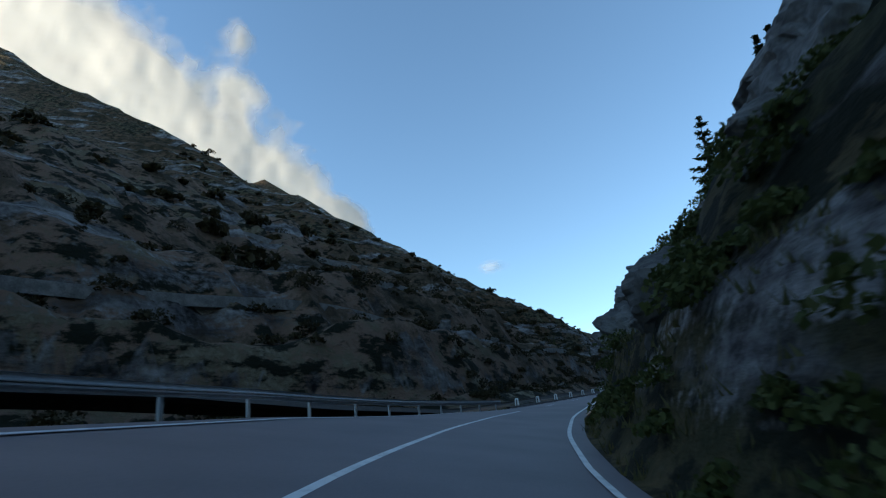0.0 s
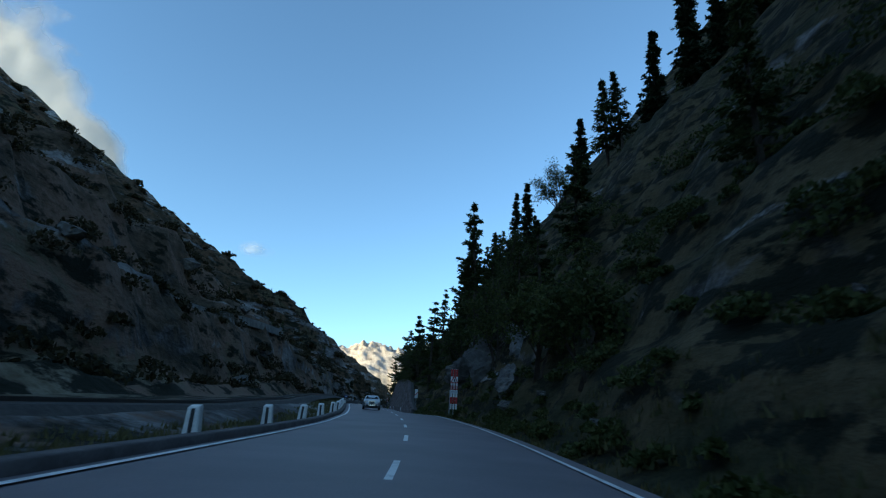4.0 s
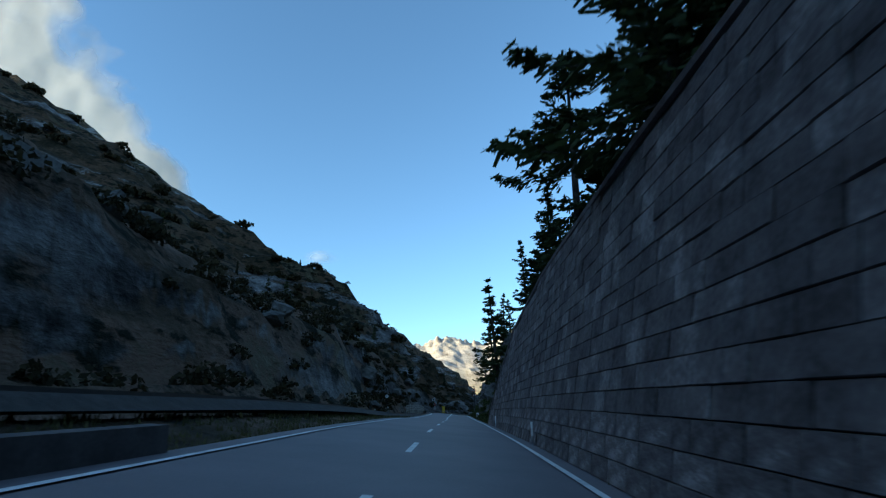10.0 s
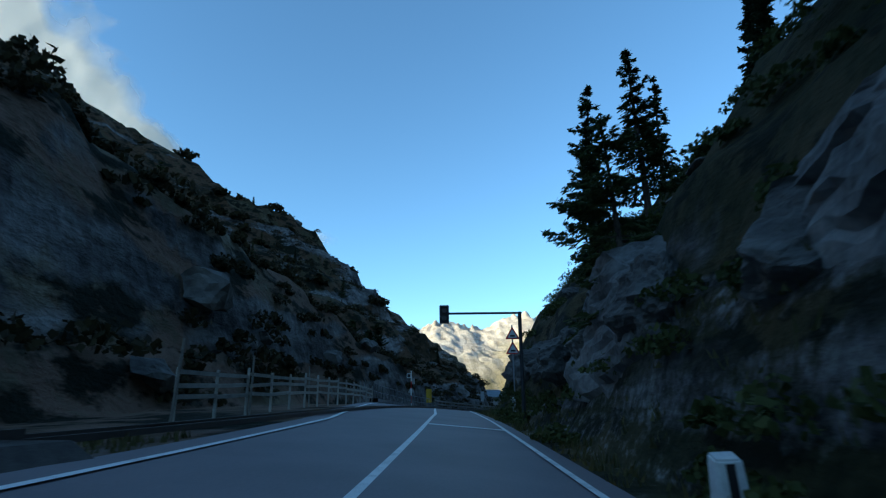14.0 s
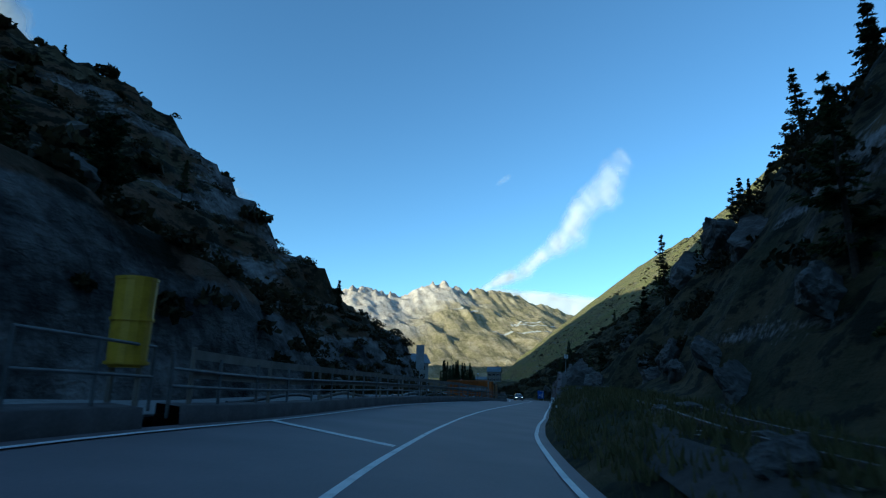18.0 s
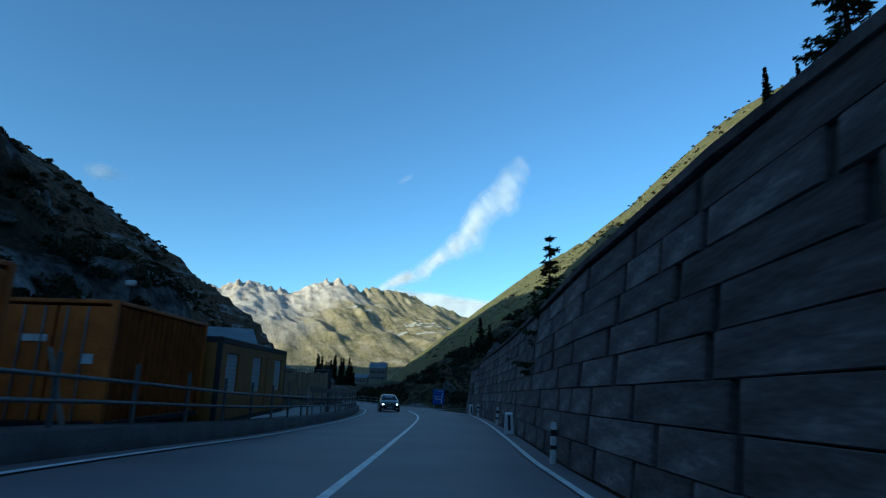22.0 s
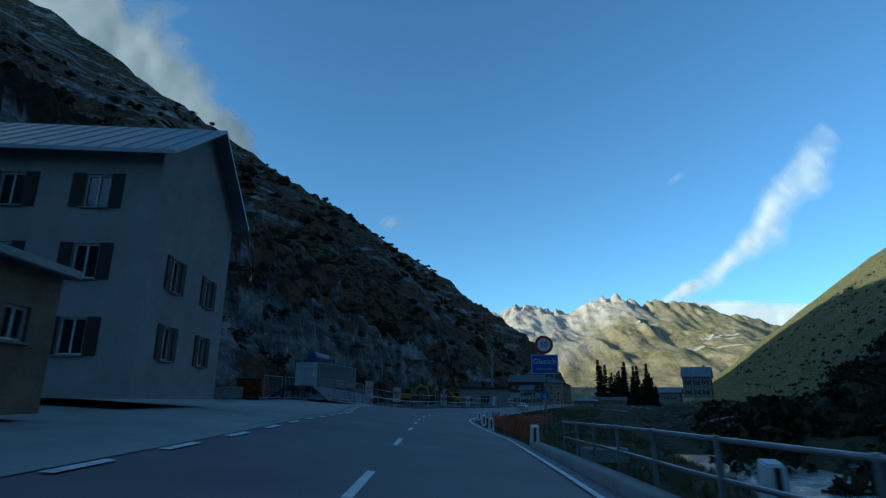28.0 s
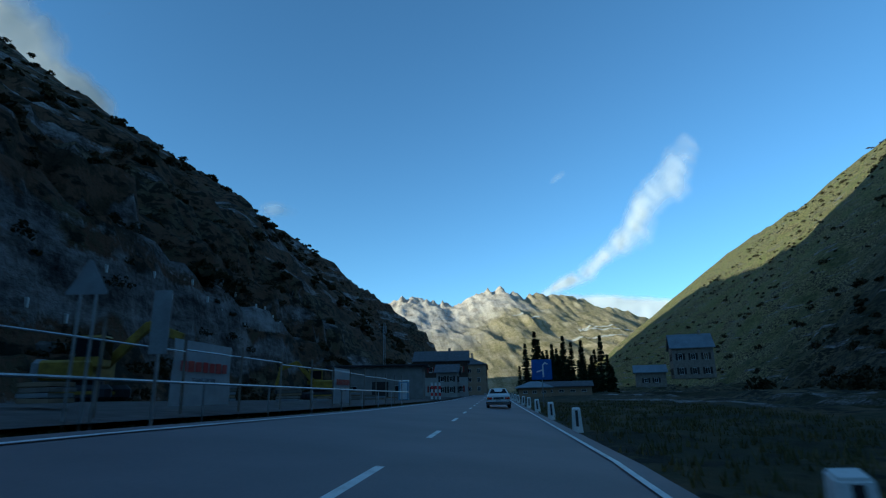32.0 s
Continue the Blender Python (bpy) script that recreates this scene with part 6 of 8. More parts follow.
def house(name, m, w, d, h, label, wall_mat, roof_mat, roof="gable", rise=2.0, front=(), right=(), left=(), eave=0.5, shutter=None, upper=None, upper_from=None, group="", door=None, chimneys=()):
    """Local frame: the front faces -y, the middle of its foot at the origin. front, right, left: windows (x, z, w, h)."""
    e = empty(name, m, label, "building", group)
    t = 0.3
    sides = ((w, pose(0, 0, 0), front), (d - 2 * t, pose(w / 2, d / 2, 0, 0, 0, 90), right), (d - 2 * t, pose(-w / 2, d / 2, 0, 0, 0, -90), left), (w, pose(0, d, 0, 0, 0, 180), ()))
    for sw, sm, wins in sides:
        holes = [(x - a / 2, x + a / 2, z, z + b) for x, z, a, b in wins]
        if upper_from:
            lo = [q for q in holes if q[2] < upper_from]
            hi = [(q[0], q[1], q[2] - upper_from, q[3] - upper_from) for q in holes if q[2] >= upper_from]
            bm = holed(sw, upper_from, lo, t)
            bm.transform(sm)
            part("wall", bm, wall_mat, e)
            bm = holed(sw, h - upper_from, hi, t)
            bm.transform(sm @ pose(0, -0.03, upper_from))
            part("upper_wall", bm, upper, e, "dark upper storey")
        else:
            bm = holed(sw, h, holes, t)
            bm.transform(sm)
            part("wall", bm, wall_mat, e)
        for x, z, a, b in wins:
            bm = poly_plate([(x - a / 2, z), (x + a / 2, z), (x + a / 2, z + b), (x - a / 2, z + b)], 0.06, 0.10, [(x - a / 2 + 0.07, z + 0.07), (x + a / 2 - 0.07, z + 0.07), (x + a / 2 - 0.07, z + b - 0.07), (x - a / 2 + 0.07, z + b - 0.07)])
            add_box(bm, x, 0.13, z + b / 2, 0.06, 0.05, b - 0.1)
            bm.transform(sm)
            wf = part("window", bm, M_WHITE, e, "white window frame")
            bm = box(a, 0.02, b, (x, 0.17, z + b / 2), 0)
            bm.transform(sm)
            part("pane", bm, M_GLASS, wf, "dark glass")
            bm = box(a + 0.16, 0.12, 0.07, (x, -0.03, z - 0.036), 0.01)
            bm.transform(sm)
            part("sill", bm, M_CONCRETE, wf)
            if shutter:
                for s in (-1, 1):
                    bm = bmesh.new()
                    add_box(bm, x + s * (a / 2 + a / 4 + 0.02), -0.03, z + b / 2, a / 2, 0.04, b + 0.05, 0.008)
                    for k in range(5):
                        add_box(bm, x + s * (a / 2 + a / 4 + 0.02), -0.056, z + b * (0.14 + 0.18 * k), a / 2 - 0.08, 0.012, b * 0.10)
                    bm.transform(sm)
                    part("shutter", bm, shutter, e)
    o = eave
    if roof == "gable":
        for s in (-1, 1):
            bm = bmesh.new()
            y0, y1 = (-o, d / 2) if s < 0 else (d + o, d / 2)
            zl = h - o * rise / (d / 2)
            v = [bm.verts.new(q) for q in ((-w / 2 - o, y0, zl), (w / 2 + o, y0, zl), (w / 2 + o, y1, h + rise), (-w / 2 - o, y1, h + rise))]
            u = [bm.verts.new(q.co + Vector((0, 0, 0.16))) for q in v]
            for f in ((0, 1, 2, 3), (7, 6, 5, 4), (4, 5, 1, 0), (5, 6, 2, 1), (6, 7, 3, 2), (7, 4, 0, 3)):
                bm.faces.new([(v + u)[i] for i in f])
            bmesh.ops.recalc_face_normals(bm, faces=bm.faces)
            rf = part("roof", bm, roof_mat, e)
            for k in range(int((w + 2 * o) / 0.8)):
                x = -w / 2 - o + 0.4 + k * 0.8
                bm = bmesh.new()
                tube_between(bm, (x, y0, zl + 0.17), (x, y1, h + rise + 0.17), 0.025, 4)
                part("seam", bm, roof_mat, rf)
        for s in (-1, 1):
            bm = bmesh.new()
            q = [(s * w / 2, 0.0, h), (s * w / 2, d, h), (s * w / 2, d / 2, h + rise)]
            a = [bm.verts.new(p) for p in q]
            b = [bm.verts.new((p[0] - s * 0.25, p[1], p[2])) for p in q]
            bm.faces.new(a)
            bm.faces.new(b[::-1])
            for i in range(3):
                bm.faces.new((a[i], a[(i + 1) % 3], b[(i + 1) % 3], b[i]))
            bmesh.ops.recalc_face_normals(bm, faces=bm.faces)
            part("gable", bm, upper or wall_mat, e)
    elif roof == "hip":
        bm = bmesh.new()
        k = min(w, d) / 2
        v = [bm.verts.new(q) for q in ((-w / 2 - o, -o, h), (w / 2 + o, -o, h), (w / 2 + o, d + o, h), (-w / 2 - o, d + o, h))]
        if w >= d:
            r0, r1 = bm.verts.new((-w / 2 + k, d / 2, h + rise)), bm.verts.new((w / 2 - k + 0.01, d / 2, h + rise))
            fs = ((v[0], v[1], r1, r0), (v[1], v[2], r1), (v[2], v[3], r0, r1), (v[3], v[0], r0))
        else:
            r0, r1 = bm.verts.new((0, k, h + rise)), bm.verts.new((0, d - k + 0.01, h + rise))
            fs = ((v[0], v[1], r0), (v[1], v[2], r1, r0), (v[2], v[3], r1), (v[3], v[0], r0, r1))
        for f in fs:
            bm.faces.new(f)
        bm.faces.new(v[::-1])
        add_box(bm, 0, d / 2, h - 0.08, w + 2 * o - 0.05, d + 2 * o - 0.05, 0.14)
        bmesh.ops.recalc_face_normals(bm, faces=bm.faces)
        part("roof", bm, roof_mat, e)
    else:
        part("roof", box(w + 2 * o, d + 2 * o, 0.22, (0, d / 2, h + 0.11), 0.03, pose(0, 0, 0, rise)), roof_mat, e)
    for x, y, ch in chimneys:
        part("chimney", box(0.6, 0.6, ch, (x, y, h + rise + ch / 2 - 0.9), 0.04), M_STONEW, e)
    if door:
        x, a, b = door
        dr = part("door", box(a, 0.08, b, (x, -0.03, b / 2), 0.02), M_SHUTTER, e, "dark wooden door")
        part("handle", box(0.12, 0.05, 0.03, (x + a / 2 - 0.12, -0.09, 1.05), 0.01), M_STEEL, dr)
    return e


def ribbed(w, h):
    """One folded sheet, w wide and h high, its ribs facing -y."""
    bm = bmesh.new()
    xs = []
    x = -w / 2
    while x < w / 2 - 0.28:
        xs += [(x, 0.0), (x + 0.07, 0.0), (x + 0.11, -0.035), (x + 0.20, -0.035), (x + 0.24, 0.0)]
        x += 0.28
    xs += [(x, 0.0), (w / 2, 0.0)]
    lo, hi = [bm.verts.new((a, b, 0)) for a, b in xs], [bm.verts.new((a, b, h)) for a, b in xs]
    for i in range(len(xs) - 1):
        bm.faces.new((lo[i], lo[i + 1], hi[i + 1], hi[i]))
    bmesh.ops.solidify(bm, geom=bm.faces[:], thickness=0.01)
    return bm


def container(m, L, W, H, material, label, group="containers on the site", category="container"):
    """A steel box with ribbed sides; its length along y, its foot at z = 0."""
    e = empty("container", m, label, category, group)
    for s in (-1, 1):
        bm = ribbed(L - 0.2, H - 0.24)
        bm.transform(pose(s * (W / 2 - 0.04), 0, 0.12, 0, 0, 90 * s))
        part("side_panel", bm, material, e)
    bm = ribbed(W - 0.2, H - 0.24)
    bm.transform(pose(0, L / 2 - 0.04, 0.12, 0, 0, 180))
    part("end_panel", bm, material, e)
    for s in (-1, 1):
        dr = part("door", box(W / 2 - 0.14, 0.05, H - 0.28, (s * (W / 4 - 0.05), -L / 2 + 0.04, H / 2), 0.02), material, e)
        for x in (0.12, 0.6):
            part("locking_bar", pole(bmesh.new(), s * (0.12 + x * (W / 2 - 0.35)), -L / 2 - 0.01, 0.15, H - 0.15, 0.02, 6), M_STEEL, dr)
    part("roof", box(W, L, 0.08, (0, 0, H - 0.04), 0.01), material, e)
    part("floor_frame", box(W, L, 0.14, (0, 0, 0.07), 0.01), M_DARK, e)
    for sx in (-1, 1):
        for sy in (-1, 1):
            part("corner_post", box(0.14, 0.14, H, (sx * (W / 2 - 0.065), sy * (L / 2 - 0.065), H / 2), 0.015), material, e)
    return e


def cabin(m, L, W, H, material, label):
    """A site cabin: a side with three windows behind white blinds, a door, dark posts and roof edge."""
    e = empty("site_cabin", m, label, "site cabin", "cabins on the site")
    wins = (-L * 0.36, -L * 0.03, L * 0.34)
    bm = holed(L - 0.24, H - 0.3, [(y - 0.62, y + 0.62, 0.75, 2.0) for y in wins], 0.08)
    bm.transform(pose(W / 2, 0, 0.15, 0, 0, 90))
    part("side_panel", bm, material, e)
    for y in wins:
        f = part("window", box(0.05, 1.24, 1.24, (W / 2 - 0.09, y, 1.52), 0.01), M_WHITE, e, "white window with a lowered blind")
        part("blind", box(0.02, 1.12, 1.06, (W / 2 - 0.055, y, 1.58), 0.004), M_BANNER, f)
        for k in range(8):
            part("slat", box(0.012, 1.1, 0.012, (W / 2 - 0.042, y, 1.1 + 0.13 * k), 0.0), M_GREYP, f)
    dr = part("door", box(0.04, 0.85, 1.95, (W / 2 + 0.012, L * 0.16, 1.2), 0.01), material, e)
    part("handle", box(0.04, 0.12, 0.03, (W / 2 + 0.045, L * 0.16 + 0.3, 1.2), 0.005), M_STEEL, dr)
    part("side_panel", box(0.08, L - 0.24, H - 0.3, (-W / 2 + 0.05, 0, H / 2), 0.01), material, e)
    for s in (-1, 1):
        part("end_panel", box(W - 0.24, 0.08, H - 0.3, (0, s * (L / 2 - 0.05), H / 2), 0.01), material, e)
        for t in (-1, 1):
            part("corner_post", box(0.14, 0.14, H, (s * (W / 2 - 0.06), t * (L / 2 - 0.06), H / 2), 0.015), M_DARK, e)
    part("roof", box(W + 0.04, L, 0.2, (0, 0, H - 0.1), 0.02), M_DARK, e)
    part("floor_frame", box(W, L, 0.16, (0, 0, 0.08), 0.02), M_DARK, e)
    return e


# ---- building site above the barrier ----
def beside(y, lat, up=0.0, turn=0.0):
    return road_pose(y, lat, up, turn)


first_box = container(beside(249.6, -9.75, 0.2, 90), 6.0, 2.4, 2.55, M_ORANGE, "orange steel site container with a grey band standing across")
part("band", box(0.03, 5.6, 0.32, (-1.2, 0, 1.35), 0.005), M_GREYP, first_box, "grey painted band")
second_box = container(beside(255.7, -7.95, 0.45, 2), 5.0, 2.4, 2.55, M_ORANGE, "orange steel site container behind the barrier")
part("print_bar", box(0.5, 0.01, 0.14, (-0.35, -2.5, 1.75), 0.002), M_WHITE, second_box, "white printed mark")
part("print_bar", box(0.22, 0.01, 0.2, (0.75, -2.5, 1.35), 0.002), M_BANNER, second_box, "pale notice")
cabin(beside(262.8, -7.95, 0.5, 2), 8.8, 2.4, 2.6, plain("ochre_cabin", (0.34, 0.17, 0.04), 0.55), "ochre site cabin with white blinds and a dark roof edge")
lamp_post = empty("site_lamp", beside(258.4, -9.4, 0.4), "small floodlight on a thin post above the containers", "site lamp")
part("post", pole(bmesh.new(), 0, 0, 0, 3.9, 0.03, 8), M_DARK, lamp_post)
part("lamp_head", box(0.3, 0.16, 0.16, (0, -0.06, 3.95), 0.03), M_WHITE, lamp_post, "pale lamp head")
for k in range(7):
    y = 246 + k * 1.6
    pr = empty("timber_prop", beside(y, -7.0, 0.3) @ pose(0, 0, 0, 0, 0, 0), "grey timber prop leaning on the barrier", "timber", "timber props")
    bm = bmesh.new()
    tube_between(bm, (0.3, 0, 0), (-0.5 + 0.1 * (k % 3), 0.3, 1.5 + 0.2 * (k % 2)), 0.05, 6)
    part("prop", bm, M_TIMBER, pr)

# hoarding of plywood sheets on steel posts
HL = lambda y: float(tab(y, [(284, -7.8), (300, -9.0), (320, -9.7), (340, -9.6), (357, -8.2)]))
HT = lambda y: float(tab(y, [(284, 2.6), (300, 3.4), (312, 3.8), (345, 4.1), (353, 4.2), (357, 3.9)]))
hoard = empty("hoarding", Matrix.Translation(on_road(284, HL(284), 0.3)), "tall plywood hoarding on dark steel posts around the site", "hoarding")
hr = random.Random(21)
y = 284.0
while y < 356.5:
    yb = y + 2.44
    ym = (y + yb) / 2
    hh = HT(ym) + hr.uniform(-0.12, 0.12)
    for k in range(3):
        z0, z1 = 0.45 + (hh - 0.45) * k / 3, 0.45 + (hh - 0.45) * (k + 1) / 3
        bm = sweep([y + 0.01, ym, yb - 0.01], HL, (z0 + z1) / 2, rect_prof(0.03, z1 - z0 - 0.012))
        wpart("sheet", bm, M_PLY, hoard)
    bm = box(0.12, 0.16, hh + 0.5, (0.09, 0, (hh + 0.5) / 2), 0.01, road_pose(y, HL(y), 0.0))
    wpart("post", bm, M_DARK, hoard)
    y = yb
for ya in np.arange(286, 352, 6.0):
    bm = bmesh.new()
    tube_between(bm, on_road(ya, HL(ya) + 0.12, HT(ya) + 0.3), on_road(ya + 6, HL(ya + 6) + 0.12, HT(ya + 6) + 0.3), 0.025, 6)
    wpart("top_rail", bm, M_STEEL, hoard)


def banner(y, lat, up, w, h, base, bars, label, turn=90.0, name="banner", words=""):
    """A hung cloth with coloured bars; turn 90 sets it along the road, facing the lane."""
    e = empty(name, road_pose(y, lat, up, turn), label, "banner", "banners on the site fence")
    bm = bmesh.new()
    nx, nz = 9, 7
    gv = [[bm.verts.new((w * (i / (nx - 1) - 0.5), 0.025 * math.sin(i * 1.3 + j) + 0.01 * math.cos(j * 2.1), h * j / (nz - 1))) for i in range(nx)] for j in range(nz)]
    for j in range(nz - 1):
        for i in range(nx - 1):
            bm.faces.new((gv[j][i], gv[j][i + 1], gv[j + 1][i + 1], gv[j + 1][i]))
    r = bmesh.ops.solidify(bm, geom=bm.faces[:], thickness=0.006)
    c = part("cloth", bm, base, e)
    for x, z, bw, bh, material in bars:
        part("printed_bar", box(bw, 0.01, bh, (x, -0.045, z), 0.002), material, c)
    if words:
        letters(words, h * 0.125, pose(0, -0.046, h * 0.38), M_PRINT, c)
    return e


BRAND = lambda w, h: [(w * (k - 3) * 0.118, h * 0.60, w * (0.098 if k % 3 else 0.088), h * (0.17 if k % 2 else 0.155), M_RED) for k in range(7)]
M_PRINT = plain("grey_print", (0.10, 0.11, 0.13), 0.6)
for y, w, h in ((317, 3.9, 1.5), (323.6, 3.9, 1.6), (330.6, 3.9, 1.6), (336.4, 3.9, 1.6)):
    banner(y, HL(y) + 0.18, 1.25, w, h, M_BANNER, BRAND(w, h), "white site banner with red printed blocks on the hoarding", words="TEAMS WORK.")
banner(294.6, HL(294.6) + 0.18, 1.8, 3.0, 1.0, M_BANNER, [(-0.45, 0.5, 1.7, 0.28, M_BLACK), (1.05, 0.5, 0.45, 0.45, M_BLACK)], "white banner with black printed bars on the hoarding")
banner(300.2, HL(300.2) + 0.18, 1.5, 3.2, 1.2, M_BANNER, [(0, 0.7, 2.3, 0.2, M_BLUE), (0, 0.36, 1.8, 0.1, M_GREYP)], "white banner with blue printed bars on the hoarding")
NAVY = plain("navy_banner", (0.02, 0.04, 0.15), 0.6)
banner(312.8, HL(312.8) + 0.16, 1.3, 2.8, 1.6, NAVY, [(0, 1.0, 2.0, 0.14, M_WHITE), (-0.1, 0.7, 1.6, 0.12, M_WHITE)], "dark blue banner with two white printed lines")
roadside_rail("tube_rail", 300, 355, lambda y: float(tab(y, L_KEYS)) - 0.95, 0.32, [0.5, 0.95], 2.5, (0.06, 0.06), "grey steel tube railing in front of the hoarding", "railing", ring_prof(0.032), M_DULL, M_DULL, 1.0, 5.0, seed=12)
# small shed of boards at the end of the hoarding, with openings
house("site_shed", beside(360.2, -9.6, 0.1, 90), 5.0, 3.0, 3.3, "small board shed at the end of the hoarding", M_PLY, M_METALROOF, "flat", 4.0, front=((-1.2, 1.6, 0.8, 0.8), (1.2, 1.6, 0.8, 0.8)), eave=0.15)

# white house
house("white_house", beside(368.8, -16.7, 0.0, 3), 11.5, 9.0, 9.6, "white rendered house with dark open shutters and a pale sheet roof", M_RENDER, M_METALROOF, "gable", 3.0, front=((-3.2, 1.5, 0.95, 1.35), (0.2, 1.5, 0.95, 1.35), (3.4, 1.5, 0.95, 1.35), (-3.2, 4.3, 0.95, 1.35), (0.2, 4.3, 0.95, 1.35), (3.4, 4.3, 0.95, 1.35), (0.2, 7.1, 0.95, 1.35), (3.4, 7.1, 0.95, 1.35)), right=((-2, 1.5, 0.95, 1.35), (2, 1.5, 0.95, 1.35), (-2, 4.3, 0.95, 1.35), (2, 4.3, 0.95, 1.35)), shutter=M_SHUTTER, eave=0.7)

# paving and yard
strip("layby", list(np.arange(349, 413, 2.0)), lambda y: [(tab(y, L_KEYS) - 0.22, 0.02), (tab(y, [(349, -9), (358, -14), (366, -20), (395, -20), (404, -15), (412, -10)]), 0.06)], M_PAVE, "pale concrete paving of the yard entrance", "pavement")
M_YARD = noise_mat("dark_yard_gravel", [(0.25, (0.045, 0.041, 0.038)), (0.5, (0.085, 0.078, 0.072)), (0.75, (0.14, 0.13, 0.12))], 1.4, 0.95, bump=0.7, fine=10, dist=0.05)
strip("yard_ground", list(np.arange(404, 560, 3.0)), lambda y: [(tab(y, [(404, -10.5), (412, -8.9), (440, -8.4), (480, -7.4), (560, -7)]), 0.02), (-16, 0.2), (-24, 0.25), (-31, 0.2)], M_YARD, "grey gravel ground of the builders' yard", "ground")
for k, (y, lat) in enumerate(((393, -17.0), (396, -18.5), (389.5, -15.2))):
    cb = empty("concrete_block", beside(y, lat, 0.05, 20 * k), "large grey concrete block on the paving", "concrete block", "blocks at the yard entrance")
    part("block", box(1.6, 0.8, 0.8, (0, 0, 0.4), 0.04), M_CONCRETE, cb)
cont = container(beside(412.8, -14.8, 1.45, -4), 12.0, 2.44, 2.6, M_CWHITE, "long white steel container raised on rubble")
letters("5", 0.5, pose(1.24, 4.9, 1.9, 0, 0, 90), M_BLACK, cont, "painted_mark")
tk = empty("blue_tank", beside(410, -15.0, 4.05, -4), "dark blue steel tank lying on the container", "tank")
bm = bmesh.new()
bmesh.ops.create_cone(bm, cap_ends=True, segments=20, radius1=0.55, radius2=0.55, depth=4.2, matrix=pose(0, 0, 0.55, 90))
bmesh.ops.bevel(bm, geom=[e for e in bm.edges if len({round(v.co.y, 3) for v in e.verts}) == 1], offset=0.1, segments=3, affect="EDGES")
part("vessel", bm, M_TANK, tk)
for yy in (-1.3, 1.3):
    part("saddle", box(0.8, 0.2, 0.25, (0, yy, 0.08), 0.02), M_DARK, tk)
part("hatch", box(0.4, 0.5, 0.3, (0.1, 2.2, 0.9), 0.05), M_ORANGE, tk)
rubble_r = random.Random(31)
bm = bmesh.new()
for _ in range(420):
    yy, la = rubble_r.uniform(404, 421), rubble_r.uniform(-17.3, -12.4)
    hgt = max(0.0, 1.4 - abs(la + 14.8) * 0.42) * rubble_r.random()
    s = rubble_r.uniform(0.12, 0.4)
    add_box(bm, 0, 0, 0, s, s * rubble_r.uniform(0.6, 1.6), s * 0.7, 0, Matrix.Translation(on_road(yy, la, 0.1 + hgt)) @ pose(0, 0, 0, rubble_r.uniform(0, 90), rubble_r.uniform(0, 90), rubble_r.uniform(0, 90)))
tagged(link_bm("rubble_heap", bm, M_ROCK), "heap of broken concrete and stones under the container", "rubble", kind="stuff")
rb = strip("rubble_bank", list(np.arange(404, 423, 1.5)), lambda y: [(-11.8, 0.0), (-13.4, 1.35), (-16.2, 1.42), (-18.2, 0.0)], M_GRAVEL, "bank of grey rubble under the container", "ground")
sk = empty("skip", beside(399.5, -17.5, 0.3, 10), "rusty orange steel skip with sloping ends", "skip")
bm = bmesh.new()
q = [bm.verts.new(p) for p in ((-1, -1.3, 0), (1, -1.3, 0), (1, 1.3, 0), (-1, 1.3, 0), (-1.1, -2.1, 1.5), (1.1, -2.1, 1.5), (1.1, 2.1, 1.5), (-1.1, 2.1, 1.5))]
for f in ((3, 2, 1, 0), (0, 1, 5, 4), (1, 2, 6, 5), (2, 3, 7, 6), (3, 0, 4, 7)):
    bm.faces.new([q[i] for i in f])
bmesh.ops.solidify(bm, geom=bm.faces[:], thickness=0.05)
part("tub", bm, plain("rusty_orange", (0.26, 0.08, 0.025), 0.7, grain=0.3), sk)
part("rim", box(2.3, 0.12, 0.12, (0, -2.1, 1.5), 0.02), M_DARK, sk)
part("rim", box(2.3, 0.12, 0.12, (0, 2.1, 1.5), 0.02), M_DARK, sk)
sp = empty("scaffold_pile", beside(395, -21, 0.2, 75), "pile of grey scaffold tubes and boards in a rack", "scaffolding")
for k in range(16):
    bm = bmesh.new()
    tube_between(bm, (-3 + 0.2 * (k % 3), -0.7 + 0.28 * (k % 6), 0.15 + 0.14 * (k // 6)), (3, -0.7 + 0.27 * (k % 6), 0.15 + 0.14 * (k // 6)), 0.05, 6)
    part("tube", bm, M_STEEL, sp)
for x in (-1.8, 1.8):
    for yy in (-0.9, 0.9):
        part("upright", pole(bmesh.new(), x, yy, -0.3, 3.2, 0.04, 6), M_STEEL, sp)
    part("crossbar", box(0.06, 1.8, 0.06, (x, 0, 1.4), 0.01), M_STEEL, sp)

